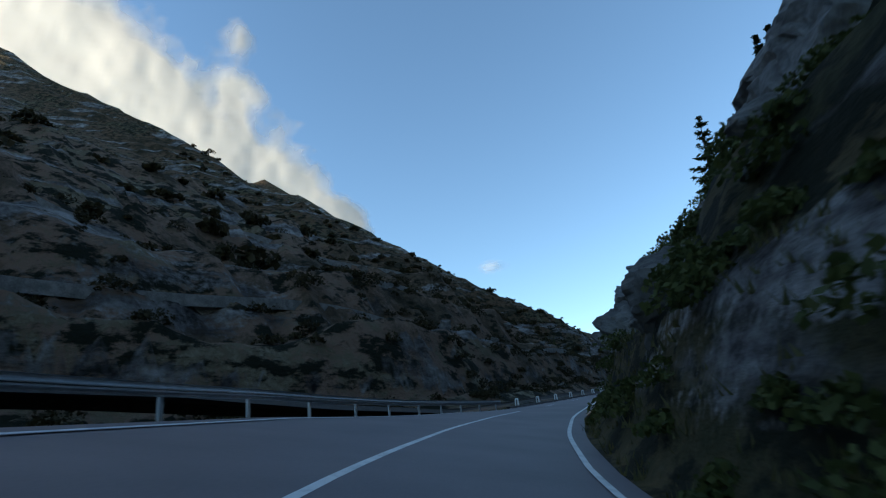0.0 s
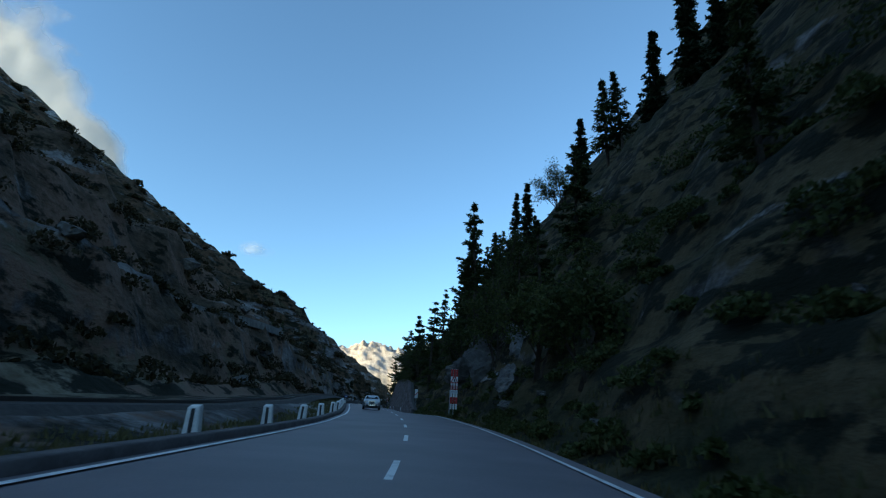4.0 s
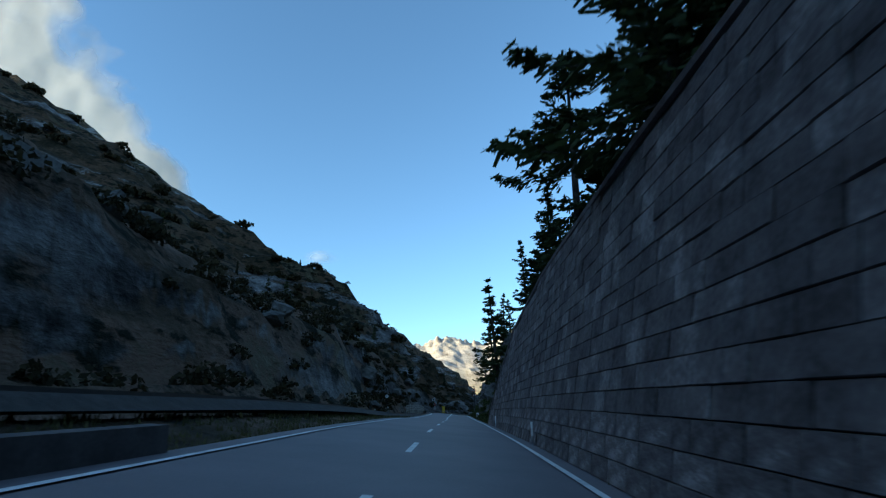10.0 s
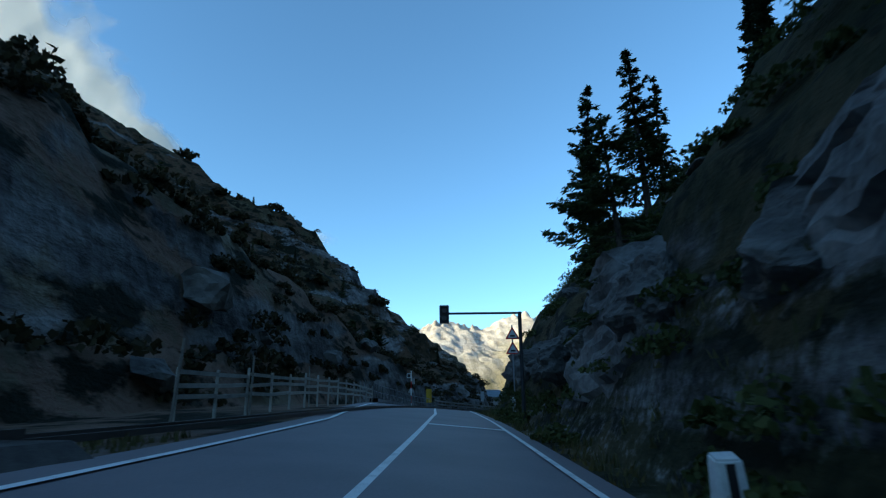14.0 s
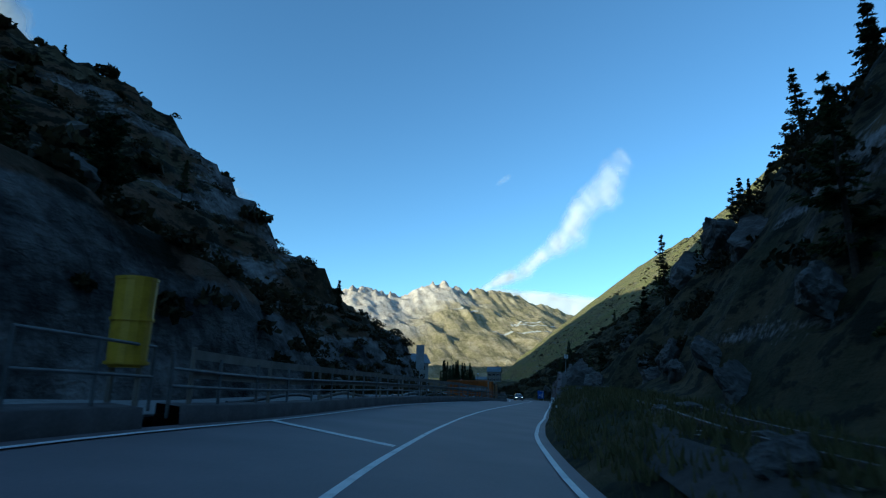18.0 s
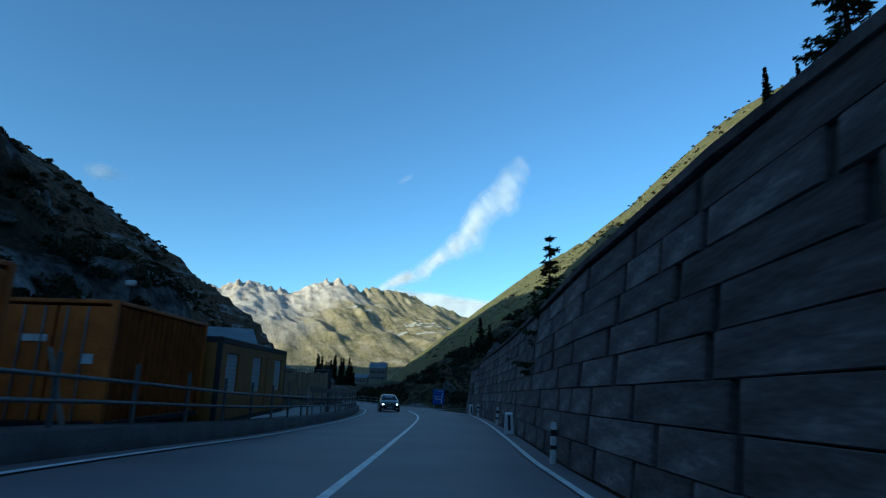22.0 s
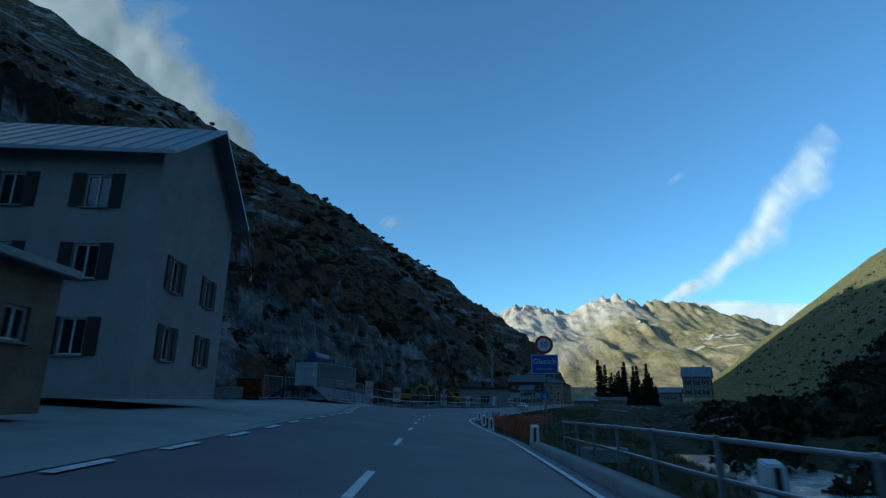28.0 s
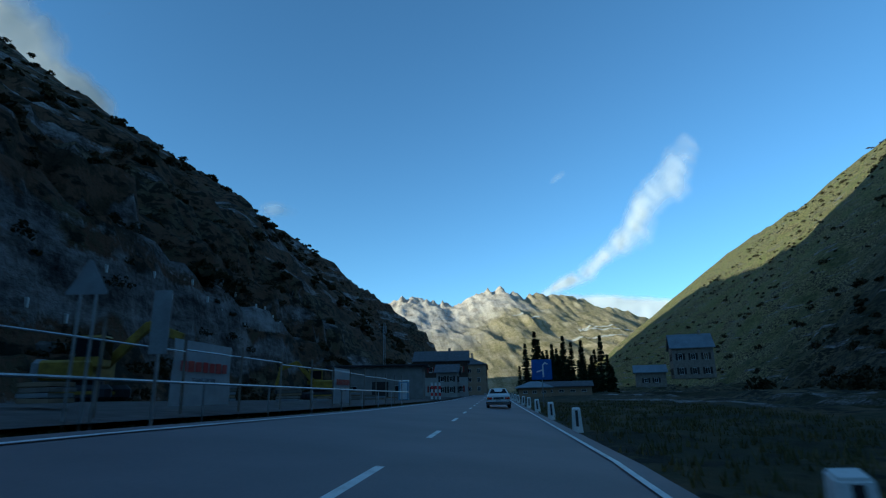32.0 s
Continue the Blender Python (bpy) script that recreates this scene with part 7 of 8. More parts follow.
# mesh fence and gate round the yard
def fence_panel(m, w, h, first=[None]):
    """A builders' fence panel of tube frame and wires on concrete feet, from x = 0 to w."""
    if first[0]:
        return copy_thing(first[0], m)
    e = empty("fence_panel", m, "grey steel builders' fence panel on a concrete foot", "fence", "fence panels round the yard")
    for x in (0.03, w - 0.03):
        part("upright", pole(bmesh.new(), x, 0, 0.0, h, 0.025, 8), M_STEEL, e)
    for z in (0.15, h - 0.03):
        bm = bmesh.new()
        tube_between(bm, (0, 0, z), (w, 0, z), 0.022, 8)
        part("crossbar", bm, M_STEEL, e)
    bm = bmesh.new()
    for k in range(1, 12):
        tube_between(bm, (w * k / 12, 0, 0.15), (w * k / 12, 0, h), 0.004, 3)
    for k in range(1, 8):
        tube_between(bm, (0, 0, 0.15 + (h - 0.2) * k / 8), (w, 0, 0.15 + (h - 0.2) * k / 8), 0.004, 3)
    part("wire_mesh", bm, M_STEEL, e)
    part("foot", box(0.24, 0.7, 0.14, (0.03, 0, 0.07), 0.02), M_CONCRETE, e)
    first[0] = e
    return e


for k in range(7):
    y = 397 + k * 2.2
    lat = float(tab(y, [(397, -15.5), (405, -11.8), (412, -10.4)]))
    lat2 = float(tab(y + 2.2, [(397, -15.5), (405, -11.8), (412, -10.4)]))
    p, q = on_road(y, lat, 0.06), on_road(y + 2.2, lat2, 0.06)
    fence_panel(pose(p.x, p.y, p.z, 0, 0, math.degrees(math.atan2(q.y - p.y, q.x - p.x))), 2.3, 2.0)
cone_e = empty("traffic_cone", beside(406, -10.4, 0.05), "orange and white traffic cone by the fence", "traffic cone")
part("base", box(0.38, 0.38, 0.05, (0, 0, 0.025), 0.02), M_MESH, cone_e)
for k, material in enumerate((M_MESH, M_WHITE, M_MESH, M_WHITE, M_MESH)):
    bm = bmesh.new()
    tube_between(bm, (0, 0, 0.05 + 0.14 * k), (0, 0, 0.19 + 0.14 * k), 0.15 - 0.024 * k, 14, 0.126 - 0.024 * k)
    part("cone_band", bm, material, cone_e)
roadside_rail("yard_fence", 412, 478, lambda y: float(tab(y, L_KEYS)) - 1.7, 0.0, [0.92], 4.2, (0.05, 0.05), "single steel tube rail on posts along the yard", "fence", ring_prof(0.035), M_STEEL, M_STEEL, 0.95, 6.0, seed=15)
roadside_rail("yard_fence_posts", 412, 480, lambda y: float(tab(y, L_KEYS)) - 2.6, 0.0, [1.85], 3.4, (0.07, 0.07), "tall thin timber posts with a tube along the yard", "fence", ring_prof(0.025), M_STEEL, M_TIMBER, 2.3, 6.8, wobble=0.08, seed=16)
for y, lat, z in ((414.2, -10.2, 0.62), (427.0, -10.15, 0.62), (447.8, -9.5, 0.2), (463.0, -8.9, 0.12)):
    banner(y, lat, z, 3.8, 2.0, M_BANNER, BRAND(3.8, 2.0), "white site banner with red printed blocks on the yard fence", words="TEAMS WORK.")
bs = empty("blue_skip", beside(432.3, -18.2, 0.25, 12), "blue steel skip with yellow machine parts on it", "skip")
part("tub", box(2.0, 4.4, 1.5, (0, 0, 0.85), 0.08), plain("blue_steel", (0.03, 0.07, 0.22), 0.5, grain=0.25), bs)
for k in range(4):
    part("rib", box(0.06, 0.1, 1.4, (1.03, -1.7 + 1.13 * k, 0.85), 0.015), M_TANK, bs)
part("rim", box(2.1, 4.5, 0.1, (0, 0, 1.6), 0.02), M_TANK, bs)
part("machine_part", box(1.2, 1.8, 0.6, (0, -0.8, 1.9), 0.12), M_EXC, bs, "yellow machine housing")
part("machine_part", box(0.9, 1.2, 0.45, (0.1, 1.1, 1.82), 0.1), M_EXC, bs, "yellow machine housing")
part("print_bar", box(0.01, 0.9, 0.35, (1.055, -0.6, 0.95), 0.002), M_BANNER, bs)
for y, lat, up in ((441, -8.7, 0.2),):
    ts = empty("triangle_sign_back", beside(y, lat, up, 6), "grey back of a triangular sign on two posts", "road sign")
    part("plate", poly_plate(tri(0.95, 2.75, 0.05), 0.02), M_GREYP, ts)
    for x in (-0.14, 0.2):
        part("post", pole(bmesh.new(), x, 0.04, -0.4, 2.8, 0.03), M_STEEL, ts)
nb = empty("notice_board", beside(442.3, -7.75, 0.1, 10), "tall narrow grey board on a post", "sign")
part("post", pole(bmesh.new(), 0, 0.04, -0.4, 1.9, 0.04), M_STEEL, nb)
part("board", box(0.42, 0.04, 1.5, (0, 0, 2.2), 0.01), M_GREYP, nb)


def excavator(m, turn_arm=0.0):
    e = empty("excavator", m, "yellow tracked excavator standing in the yard", "excavator", "excavators in the yard")
    for s in (-1, 1):
        bm = box(0.5, 3.2, 0.75, (s * 0.95, 0, 0.4), 0.2)
        tr = part("track", bm, M_DARK, e, "black crawler track")
        part("track_frame", box(0.52, 2.0, 0.2, (s * 0.95, 0, 0.42), 0.04), M_EXC, tr)
    part("turntable", pole(bmesh.new(), 0, 0, 0.6, 1.0, 0.7, 16), M_DARK, e)
    part("body", box(2.3, 2.4, 0.9, (0, 0.5, 1.45), 0.12), M_EXC, e)
    part("counterweight", box(2.3, 0.6, 1.0, (0, 1.75, 1.45), 0.2), M_GREYP, e)
    cb = part("cab", box(0.95, 1.4, 1.5, (-0.6, -0.35, 2.25), 0.1), M_EXC, e)
    for c, s in (((-0.6, -1.06, 2.4), (0.75, 0.02, 1.0)), ((-1.08, -0.35, 2.45), (0.02, 1.1, 0.85)), ((-0.12, -0.35, 2.45), (0.02, 1.1, 0.85))):
        part("cab_window", box(*s, c, 0), M_GLASS, cb)
    bm = bmesh.new()
    for a, b in (((0.3, -0.6, 1.7), (0.3, -2.4, 3.6)), ((0.3, -2.4, 3.6), (0.3, -4.0, 3.0))):
        a, b = Vector(a), Vector(b)
        mm = Matrix.Translation((a + b) / 2) @ (b - a).to_track_quat("Y", "Z").to_matrix().to_4x4()
        add_box(bm, 0, 0, 0, 0.3, (b - a).length + 0.15, 0.42, 0.04, mm)
    part("boom", bm, M_EXC, e)
    bm = bmesh.new()
    a, b = Vector((0.3, -3.9, 3.1)), Vector((0.3, -4.3, 1.3))
    add_box(bm, 0, 0, 0, 0.24, 2.0, 0.3, 0.04, Matrix.Translation((a + b) / 2) @ (b - a).to_track_quat("Y", "Z").to_matrix().to_4x4())
    part("stick", bm, M_EXC, e)
    bm = box(0.9, 0.7, 0.6, (0.3, -4.0, 0.9), 0.15)
    part("bucket", bm, M_DARK, e, "dark steel bucket")
    return e


ex = excavator(beside(455, -19.0, 0.2, 100))
copy_thing(ex, beside(486, -17.5, 0.2, -60))
pil = random.Random(41)
for k in range(14):
    y, lat = pil.uniform(430, 500), pil.uniform(-14, -10.5)
    pe = empty("pallet_stack", beside(y, lat, 0.12, pil.uniform(0, 180)), "stack of timber boards and pallets on the yard ground", "timber stack", "stacks in the yard")
    for j in range(pil.randint(2, 5)):
        part("pallet", box(1.2, 0.8, 0.12, (pil.uniform(-0.05, 0.05), 0, 0.08 + j * 0.15), 0.01), pil.choice([M_TIMBER, M_PLY, M_GREYP]), pe)
toi = empty("portable_toilet", beside(497, -10.6, 0.0, 0), "pale blue portable toilet cabin with a white roof", "portable toilet")
part("body", box(1.15, 1.15, 2.1, (0, 0, 1.1), 0.05), plain("pale_blue_plastic", (0.22, 0.34, 0.48), 0.5), toi)
part("roof", box(1.2, 1.2, 0.22, (0, 0, 2.24), 0.1), M_WHITE, toi)
part("door", box(0.8, 0.03, 1.85, (0.05, -0.59, 1.1), 0.02), M_BANNER, toi)
for k in range(3):
    wpn = empty("striped_road_sign", beside(503 + k * 0.1, -7.9 + 0.5 * k, 0.0), "red and white striped warning board on a foot", "road sign", "warning boards")
    for j in range(5):
        part("band", box(0.28, 0.03, 0.42, (0, 0, 0.35 + 0.42 * j), 0.004), M_RED if j % 2 else M_WHITE, wpn)
    part("foot", box(0.4, 0.5, 0.12, (0, 0, 0.06), 0.02), M_DARK, wpn)
# long open shed
house("long_shed", beside(519, -18.4, 0.0, 4), 14.5, 9.0, 5.2, "long grey shed with a flat overhanging roof", M_CONCRETE, M_DARK, "flat", 0.0, front=((-4.0, 1.2, 1.6, 1.0), (3.5, 1.2, 1.6, 1.0)), eave=0.9, door=(0.5, 2.6, 2.8))
shp = random.Random(3)
WIN4 = lambda n, step, z, a=1.0, b=1.3: tuple(((k - (n - 1) / 2) * step, z, a, b) for k in range(n))
house("village_hotel", beside(566, -12.5, 0.0, 2), 13.0, 12.0, 8.4, "old hotel with a white ground floor and dark shingled upper floor", M_RENDER, M_SLATE, "gable", 2.6, front=WIN4(5, 2.4, 1.0, 0.9, 1.4) + WIN4(5, 2.4, 5.6, 0.9, 1.3), right=WIN4(4, 2.5, 1.0, 0.9, 1.4) + WIN4(4, 2.5, 5.6, 0.9, 1.3), upper=M_SHINGLE, upper_from=4.4, shutter=M_REDSHUT, chimneys=((2, 6, 1.8),))
house("village_house", beside(545, -9.4, 0.0, 0), 4.2, 8.0, 5.0, "narrow white house with dark windows by the road", M_RENDER, M_SLATE, "gable", 1.6, front=WIN4(2, 1.8, 0.9, 0.8, 1.2) + WIN4(2, 1.8, 3.1, 0.8, 1.1), right=WIN4(3, 2.2, 0.9, 0.8, 1.2) + WIN4(3, 2.2, 3.1, 0.8, 1.1), shutter=M_SHUTTER)
house("long_hotel", beside(604, -8.5, 0.0, 0), 13.0, 44.0, 9.2, "long tan hotel with rows of shuttered windows", M_TAN, M_SLATE, "hip", 3.0, front=WIN4(4, 2.8, 1.2) + WIN4(4, 2.8, 3.9) + WIN4(4, 2.8, 6.6), right=WIN4(13, 3.2, 1.2) + WIN4(13, 3.2, 3.9) + WIN4(13, 3.2, 6.6), chimneys=((2, 10, 2), (-2, 26, 2)))
house("roofed_hut", beside(556, 9.0, -0.2, -6), 7.0, 5.0, 2.2, "low hut with a broad grey hipped roof", M_TAN, M_METALROOF, "hip", 1.3, eave=0.8, front=WIN4(3, 2.0, 0.9, 1.0, 0.6))
house("low_building", beside(566, 16, -0.2, -4), 14.0, 5.0, 2.4, "long low dark building with small windows", M_TAN, M_SLATE, "gable", 1.0, front=WIN4(5, 2.6, 1.0, 1.2, 0.6))
house("stone_house", beside(566, 47.0, 3.4, -12), 9.0, 9.0, 7.2, "tall stone house with shuttered windows and a grey roof", M_STONEW, M_METALROOF, "gable", 3.2, front=WIN4(3, 2.8, 0.9, 1.0, 1.5) + WIN4(3, 2.8, 4.2, 1.0, 1.5), right=WIN4(2, 3.0, 0.9, 1.0, 1.5) + WIN4(2, 3.0, 4.2, 1.0, 1.5), left=WIN4(2, 3.0, 0.9, 1.0, 1.5) + WIN4(2, 3.0, 4.2, 1.0, 1.5), shutter=M_SHUTTER, chimneys=((2.5, 4.5, 1.8),))
house("stone_annex", beside(572, 38.5, 1.6, -12), 7.0, 6.0, 3.6, "low stone outhouse beside the tall house", M_STONEW, M_METALROOF, "gable", 1.6, front=WIN4(2, 2.4, 1.0, 0.9, 1.1), shutter=M_SHUTTER)
# lattice antenna mast
am = at_ground(-1, 640, 34) - Vector((0, 0, 0.5))
mast = empty("antenna_mast", Matrix.Translation(am), "slender dark lattice antenna mast on the slope", "antenna mast")
bm = bmesh.new()
for a in range(3):
    c, s = math.cos(a * 2.094), math.sin(a * 2.094)
    tube_between(bm, (0.7 * c, 0.7 * s, 0), (0.3 * c, 0.3 * s, 27), 0.08, 5)
for k in range(26):
    for a in range(3):
        r0, r1 = 0.7 - 0.4 * k / 27, 0.7 - 0.4 * (k + 1) / 27
        b = a * 2.094
        tube_between(bm, (r0 * math.cos(b), r0 * math.sin(b), k), (r1 * math.cos(b + 2.094), r1 * math.sin(b + 2.094), k + 1), 0.03, 4)
part("lattice", bm, M_STEEL, mast)
for k in range(3):
    part("aerial", box(0.4, 0.25, 2.6, (0.75 * math.cos(k * 2.1), 0.75 * math.sin(k * 2.1), 24.5), 0.08), M_GREYP, mast)

# ---- upper road, east side ----
for y in (238.5, 255, 271, 284):
    d = empty("delineator", road_pose(y, float(tab(y, R_KEYS)) + 0.42, 0.0, stone_rnd.uniform(-8, 8)) @ pose(0, 0, 0, 0, 3, 0), "white road delineator at the foot of the wall", "delineator", "delineators by the walls")
    part("post", box(0.14, 0.07, 0.95, (0, 0, 0.42), 0.025), M_WHITE, d)
    part("reflector", box(0.145, 0.075, 0.16, (0, 0, 0.66), 0.01), M_BLACK, d)
    part("reflector", box(0.145, 0.075, 0.10, (0, 0, 0.35), 0.01), M_BLACK, d)
cp = empty("stone_pillar", road_pose(258.5, 5.6, 4.4), "grey concrete pillar on the wall top", "pillar")
part("pillar", box(0.55, 0.55, 2.6, (0, 0, 0.6), 0.05), M_CONCRETE, cp)
ss = empty("railway_sign", road_pose(241.8, 4.2, 3.7) @ pose(0, 0, 0, 0, 5, 0), "square white railway sign with a black letter on a post", "railway sign")
part("post", pole(bmesh.new(), 0, 0.03, -1.6, 2.9, 0.035), M_STEEL, ss)
pl = part("plate", box(0.5, 0.02, 0.5, (0, 0, 2.66), 0.01), M_WHITE, ss)
letters("S", 0.44, pose(0, -0.014, 2.66), M_BLACK, pl)
gy = np.linspace(289, 304, 16)
X, Y, Z = terrain(1, gy, np.full(16, 8.0))
X2, Y2, Z2 = terrain(1, gy, np.full(16, 8.6))
gtop = np.linspace(Z[0] + 2.6, Z[-1] + 0.6, 16)
gp = []
for i in range(16):
    gp += [(X[i], Y[i], Z[i] - 0.8), (X[i], Y[i], gtop[i]), (X2[i], Y2[i], gtop[i]), (X2[i], Y2[i], Z2[i] - 0.8)]
tagged(mesh_ob("slope_wall", gp, grid_faces(16, 4) + [[0, 1, 2, 3], [63, 62, 61, 60]], M_CONCRETE), "pale concrete wall with a sloping top on the bank", "retaining wall", kind="structure")
strip("layby_east", list(np.arange(306, 336, 2.0)), lambda y: [(tab(y, R_KEYS) + 0.3, -0.01), (tab(y, R_KEYS) + tab(y, [(306, 1.5), (314, 5.5), (328, 6.0), (335, 1.5)]), 0.05)], M_ASPHALT, "rough asphalt lay-by beside the road", "pavement")
ds = empty("direction_sign", road_pose(322, 9.05, 0.35, -6), "large blue direction sign board with white route lines", "road sign")
bdp = part("board", box(1.75, 0.06, 2.1, (0, 0, 1.35), 0.03), M_BLUE, ds)
for x in (-0.7, 0.7):
    part("post", pole(bmesh.new(), x, 0.07, -0.4, 2.3, 0.045), M_STEEL, ds)
letters("Furka", 0.42, pose(0.3, -0.034, 2.18), M_WHITE, bdp)
letters("Grimsel", 0.36, pose(-0.2, -0.034, 1.42), M_WHITE, bdp)
part("route_line", poly_plate([(0.30, 0.42), (0.48, 0.42), (0.62, 1.75), (0.72, 1.75), (0.58, 1.95), (0.42, 1.75), (0.52, 1.75)], 0.01, -0.042), M_WHITE, bdp)
part("route_line", poly_plate([(0.38, 0.92), (-0.35, 1.02), (-0.35, 0.94), (-0.62, 1.08), (-0.35, 1.22), (-0.35, 1.13), (0.38, 1.03)], 0.01, -0.042), M_WHITE, bdp)
rs_ = empty("no_stopping_sign", road_pose(318, 12.5, 1.8, -25), "small round white sign with a red rim", "road sign")
part("post", pole(bmesh.new(), 0, 0.03, -2, 2.0, 0.03), M_STEEL, rs_)
part("rim", poly_plate(disc(0.3, 0, 2.0), 0.02, 0, disc(0.22, 0, 2.0)), M_RED, rs_)
part("face", poly_plate(disc(0.225, 0, 2.0), 0.012, 0.004), M_WHITE, rs_)
part("bar", box(0.3, 0.01, 0.06, (0, -0.004, 2.0), 0.002, Matrix.Translation((0, 0, 2)) @ pose(0, 0, 0, 0, -45, 0) @ Matrix.Translation((0, 0, -2))), M_BLACK, rs_)
hut = empty("stone_steps", road_pose(317, 14.5, 0.3, -50), "rough stone steps up the rock face", "steps")
for k in range(9):
    part("step", box(1.3, 0.32, 0.2, (0, 0.3 * k, 0.2 * k), 0.02), M_ROCK, hut)
house("wayside_hut", road_pose(319, 18.0, 3.0, -40), 2.0, 1.8, 2.2, "tiny white hut with a pitched roof above the steps", M_RENDER, M_SLATE, "gable", 0.8, door=(0, 0.8, 1.8), eave=0.3)
roadside_rail("bridge_railing", 334, 369, lambda y: float(tab(y, [(334, 5.6), (345, 4.6), (357, 3.6), (369, 4.4)])), 0.05, [0.5, 1.0], 2.5, (0.07, 0.07), "grey steel railing beside the stream", "railing", ring_prof(0.035), M_STEEL, M_STEEL, 1.05, 5.0, seed=23)
strip("kerb_east", list(np.arange(333, 372, 2.0)), lambda y: [(tab(y, R_KEYS) + 0.5, -0.1), (tab(y, R_KEYS) + 0.51, 0.2), (tab(y, R_KEYS) + 0.95, 0.22), (tab(y, R_KEYS) + 0.97, -0.5)], M_CONCRETE, "concrete kerb of the bridge", "kerb")
strip("stream", list(np.arange(336, 388, 2.0)), lambda y: [(tab(y, [(336, 6.5), (360, 8.5), (400, 17), (470, 26)]), -0.75), (tab(y, [(336, 12.5), (360, 14.5), (400, 23), (470, 32)]), -0.75)], M_WATER, "pale glacier stream in a low bed", "stream")
gs = empty("place_sign", road_pose(383.5, 6.5, 1.05, -4), "blue place name sign under a round speed limit sign", "road sign")
part("post", pole(bmesh.new(), 0, 0.06, -1.6, 4.6, 0.05), M_STEEL, gs)
bp_ = part("name_plate", box(1.66, 0.05, 1.2, (0, 0, 3.36), 0.03), M_BLUE, gs)
part("border", poly_plate([(-0.81, 2.78), (0.81, 2.78), (0.81, 3.94), (-0.81, 3.94)], 0.006, -0.031, [(-0.77, 2.82), (0.77, 2.82), (0.77, 3.90), (-0.77, 3.90)]), M_WHITE, bp_)
letters("Gletsch", 0.46, pose(0, -0.03, 3.52), M_WHITE, bp_)
part("print_bar", box(1.1, 0.006, 0.09, (0, -0.029, 3.08), 0.002), M_GREYP, bp_)
part("rim", poly_plate(disc(0.56, 0, 4.56), 0.03, -0.01, disc(0.41, 0, 4.56)), M_RED, gs)
sf = part("speed_face", poly_plate(disc(0.415, 0, 4.56), 0.02, -0.004), M_WHITE, gs)
letters("50", 0.46, pose(0, -0.012, 4.55), M_BLACK, sf)
part("back", poly_plate(disc(0.57, 0, 4.56), 0.02, 0.022), M_BLACK, gs)


def netting(y0, y1, lat, h, seed):
    """Orange plastic safety net, a sagging grid of strands on stakes."""
    rnd = random.Random(seed)
    e = empty("safety_net", Matrix.Translation(on_road(y0, lat(y0))), "torn orange plastic safety netting on stakes", "netting", "orange netting")
    ny, nz = int((y1 - y0) / 0.22), 9
    P = [[on_road(y0 + (y1 - y0) * i / ny, lat(y0 + (y1 - y0) * i / ny) + 0.06 * math.sin(i * 0.9 + j), 0.12 + (h - 0.15 + 0.14 * math.sin(i * 0.21 + seed)) * j / nz) for j in range(nz + 1)] for i in range(ny + 1)]
    bm = bmesh.new()

    def strand(a, b, w):
        n = (b - a).cross(Vector((1, 0, 0.3))).normalized() * w
        bm.faces.new([bm.verts.new(q) for q in (a - n, b - n, b + n, a + n)])
    for i in range(ny + 1):
        for j in range(nz + 1):
            if i < ny:
                strand(P[i][j], P[i + 1][j], 0.022)
            if j < nz:
                a, b = P[i][j], P[i][j + 1]
                t = (on_road(y0 + 1, lat(y0 + 1)) - on_road(y0, lat(y0))).normalized() * 0.022
                bm.faces.new([bm.verts.new(q) for q in (a - t, a + t, b + t, b - t)])
    wpart("net", bm, M_MESH, e)
    y = y0
    while y <= y1:
        bm = bmesh.new()
        tube_between(bm, on_road(y, lat(y), -0.2), on_road(y, lat(y) + rnd.uniform(-0.1, 0.1), h + 0.1), 0.025, 6)
        wpart("stake", bm, M_TIMBER, e)
        y += 2.8
    return e


netting(374, 404, lambda y: float(tab(y, [(374, 4.6), (388, 4.5), (404, 4.2)])), 1.05, 1)
netting(392, 410, lambda y: float(tab(y, [(392, 6.5), (410, 10.5)])), 1.3, 2)
netting(406, 424, lambda y: float(tab(y, [(406, 6.0), (424, 11.0)])), 1.2, 3)
sq = empty("direction_sign", road_pose(480, 4.3, 0, -4), "square blue direction sign with a white curved arrow", "road sign")
part("post", pole(bmesh.new(), 0, 0.05, -0.4, 3.2, 0.045), M_STEEL, sq)
sb = part("board", box(1.75, 0.05, 1.75, (0, 0, 3.2), 0.03), M_BLUE, sq)
part("route_line", poly_plate([(0.05, 2.55), (0.17, 2.55), (0.17, 3.55), (0.3, 3.7), (0.5, 3.6), (0.58, 3.68), (0.3, 3.86), (0.05, 3.6)], 0.01, -0.036), M_WHITE, sb)
part("route_line", poly_plate([(0.05, 3.1), (-0.45, 2.95), (-0.45, 3.05), (0.05, 3.22)], 0.01, -0.036), M_WHITE, sb)
bk = empty("concrete_block", road_pose(366, 4.9, 0, 12), "pale concrete block at the roadside", "concrete block")
part("block", box(1.3, 0.6, 0.5, (0, 0, 0.2), 0.05), M_CONCRETE, bk)
# ledge of the old road on the cliff, with its guard stones
ledge_pts = []
for k in range(26):
    y = 405 + k * 8
    p = at_ground(-1, y, float(tab(y, [(405, 34), (470, 41), (530, 52), (610, 60)])))
    g = empty("ledge_stone", Matrix.Translation(p - Vector((0, 0, 0.1))), "small white guard stone on the cliff ledge", "bollard", "guard stones on the ledge")
    part("stone", box(0.4, 0.4, 1.2, (0, 0, 0.5), 0.05), M_WHITE, g)

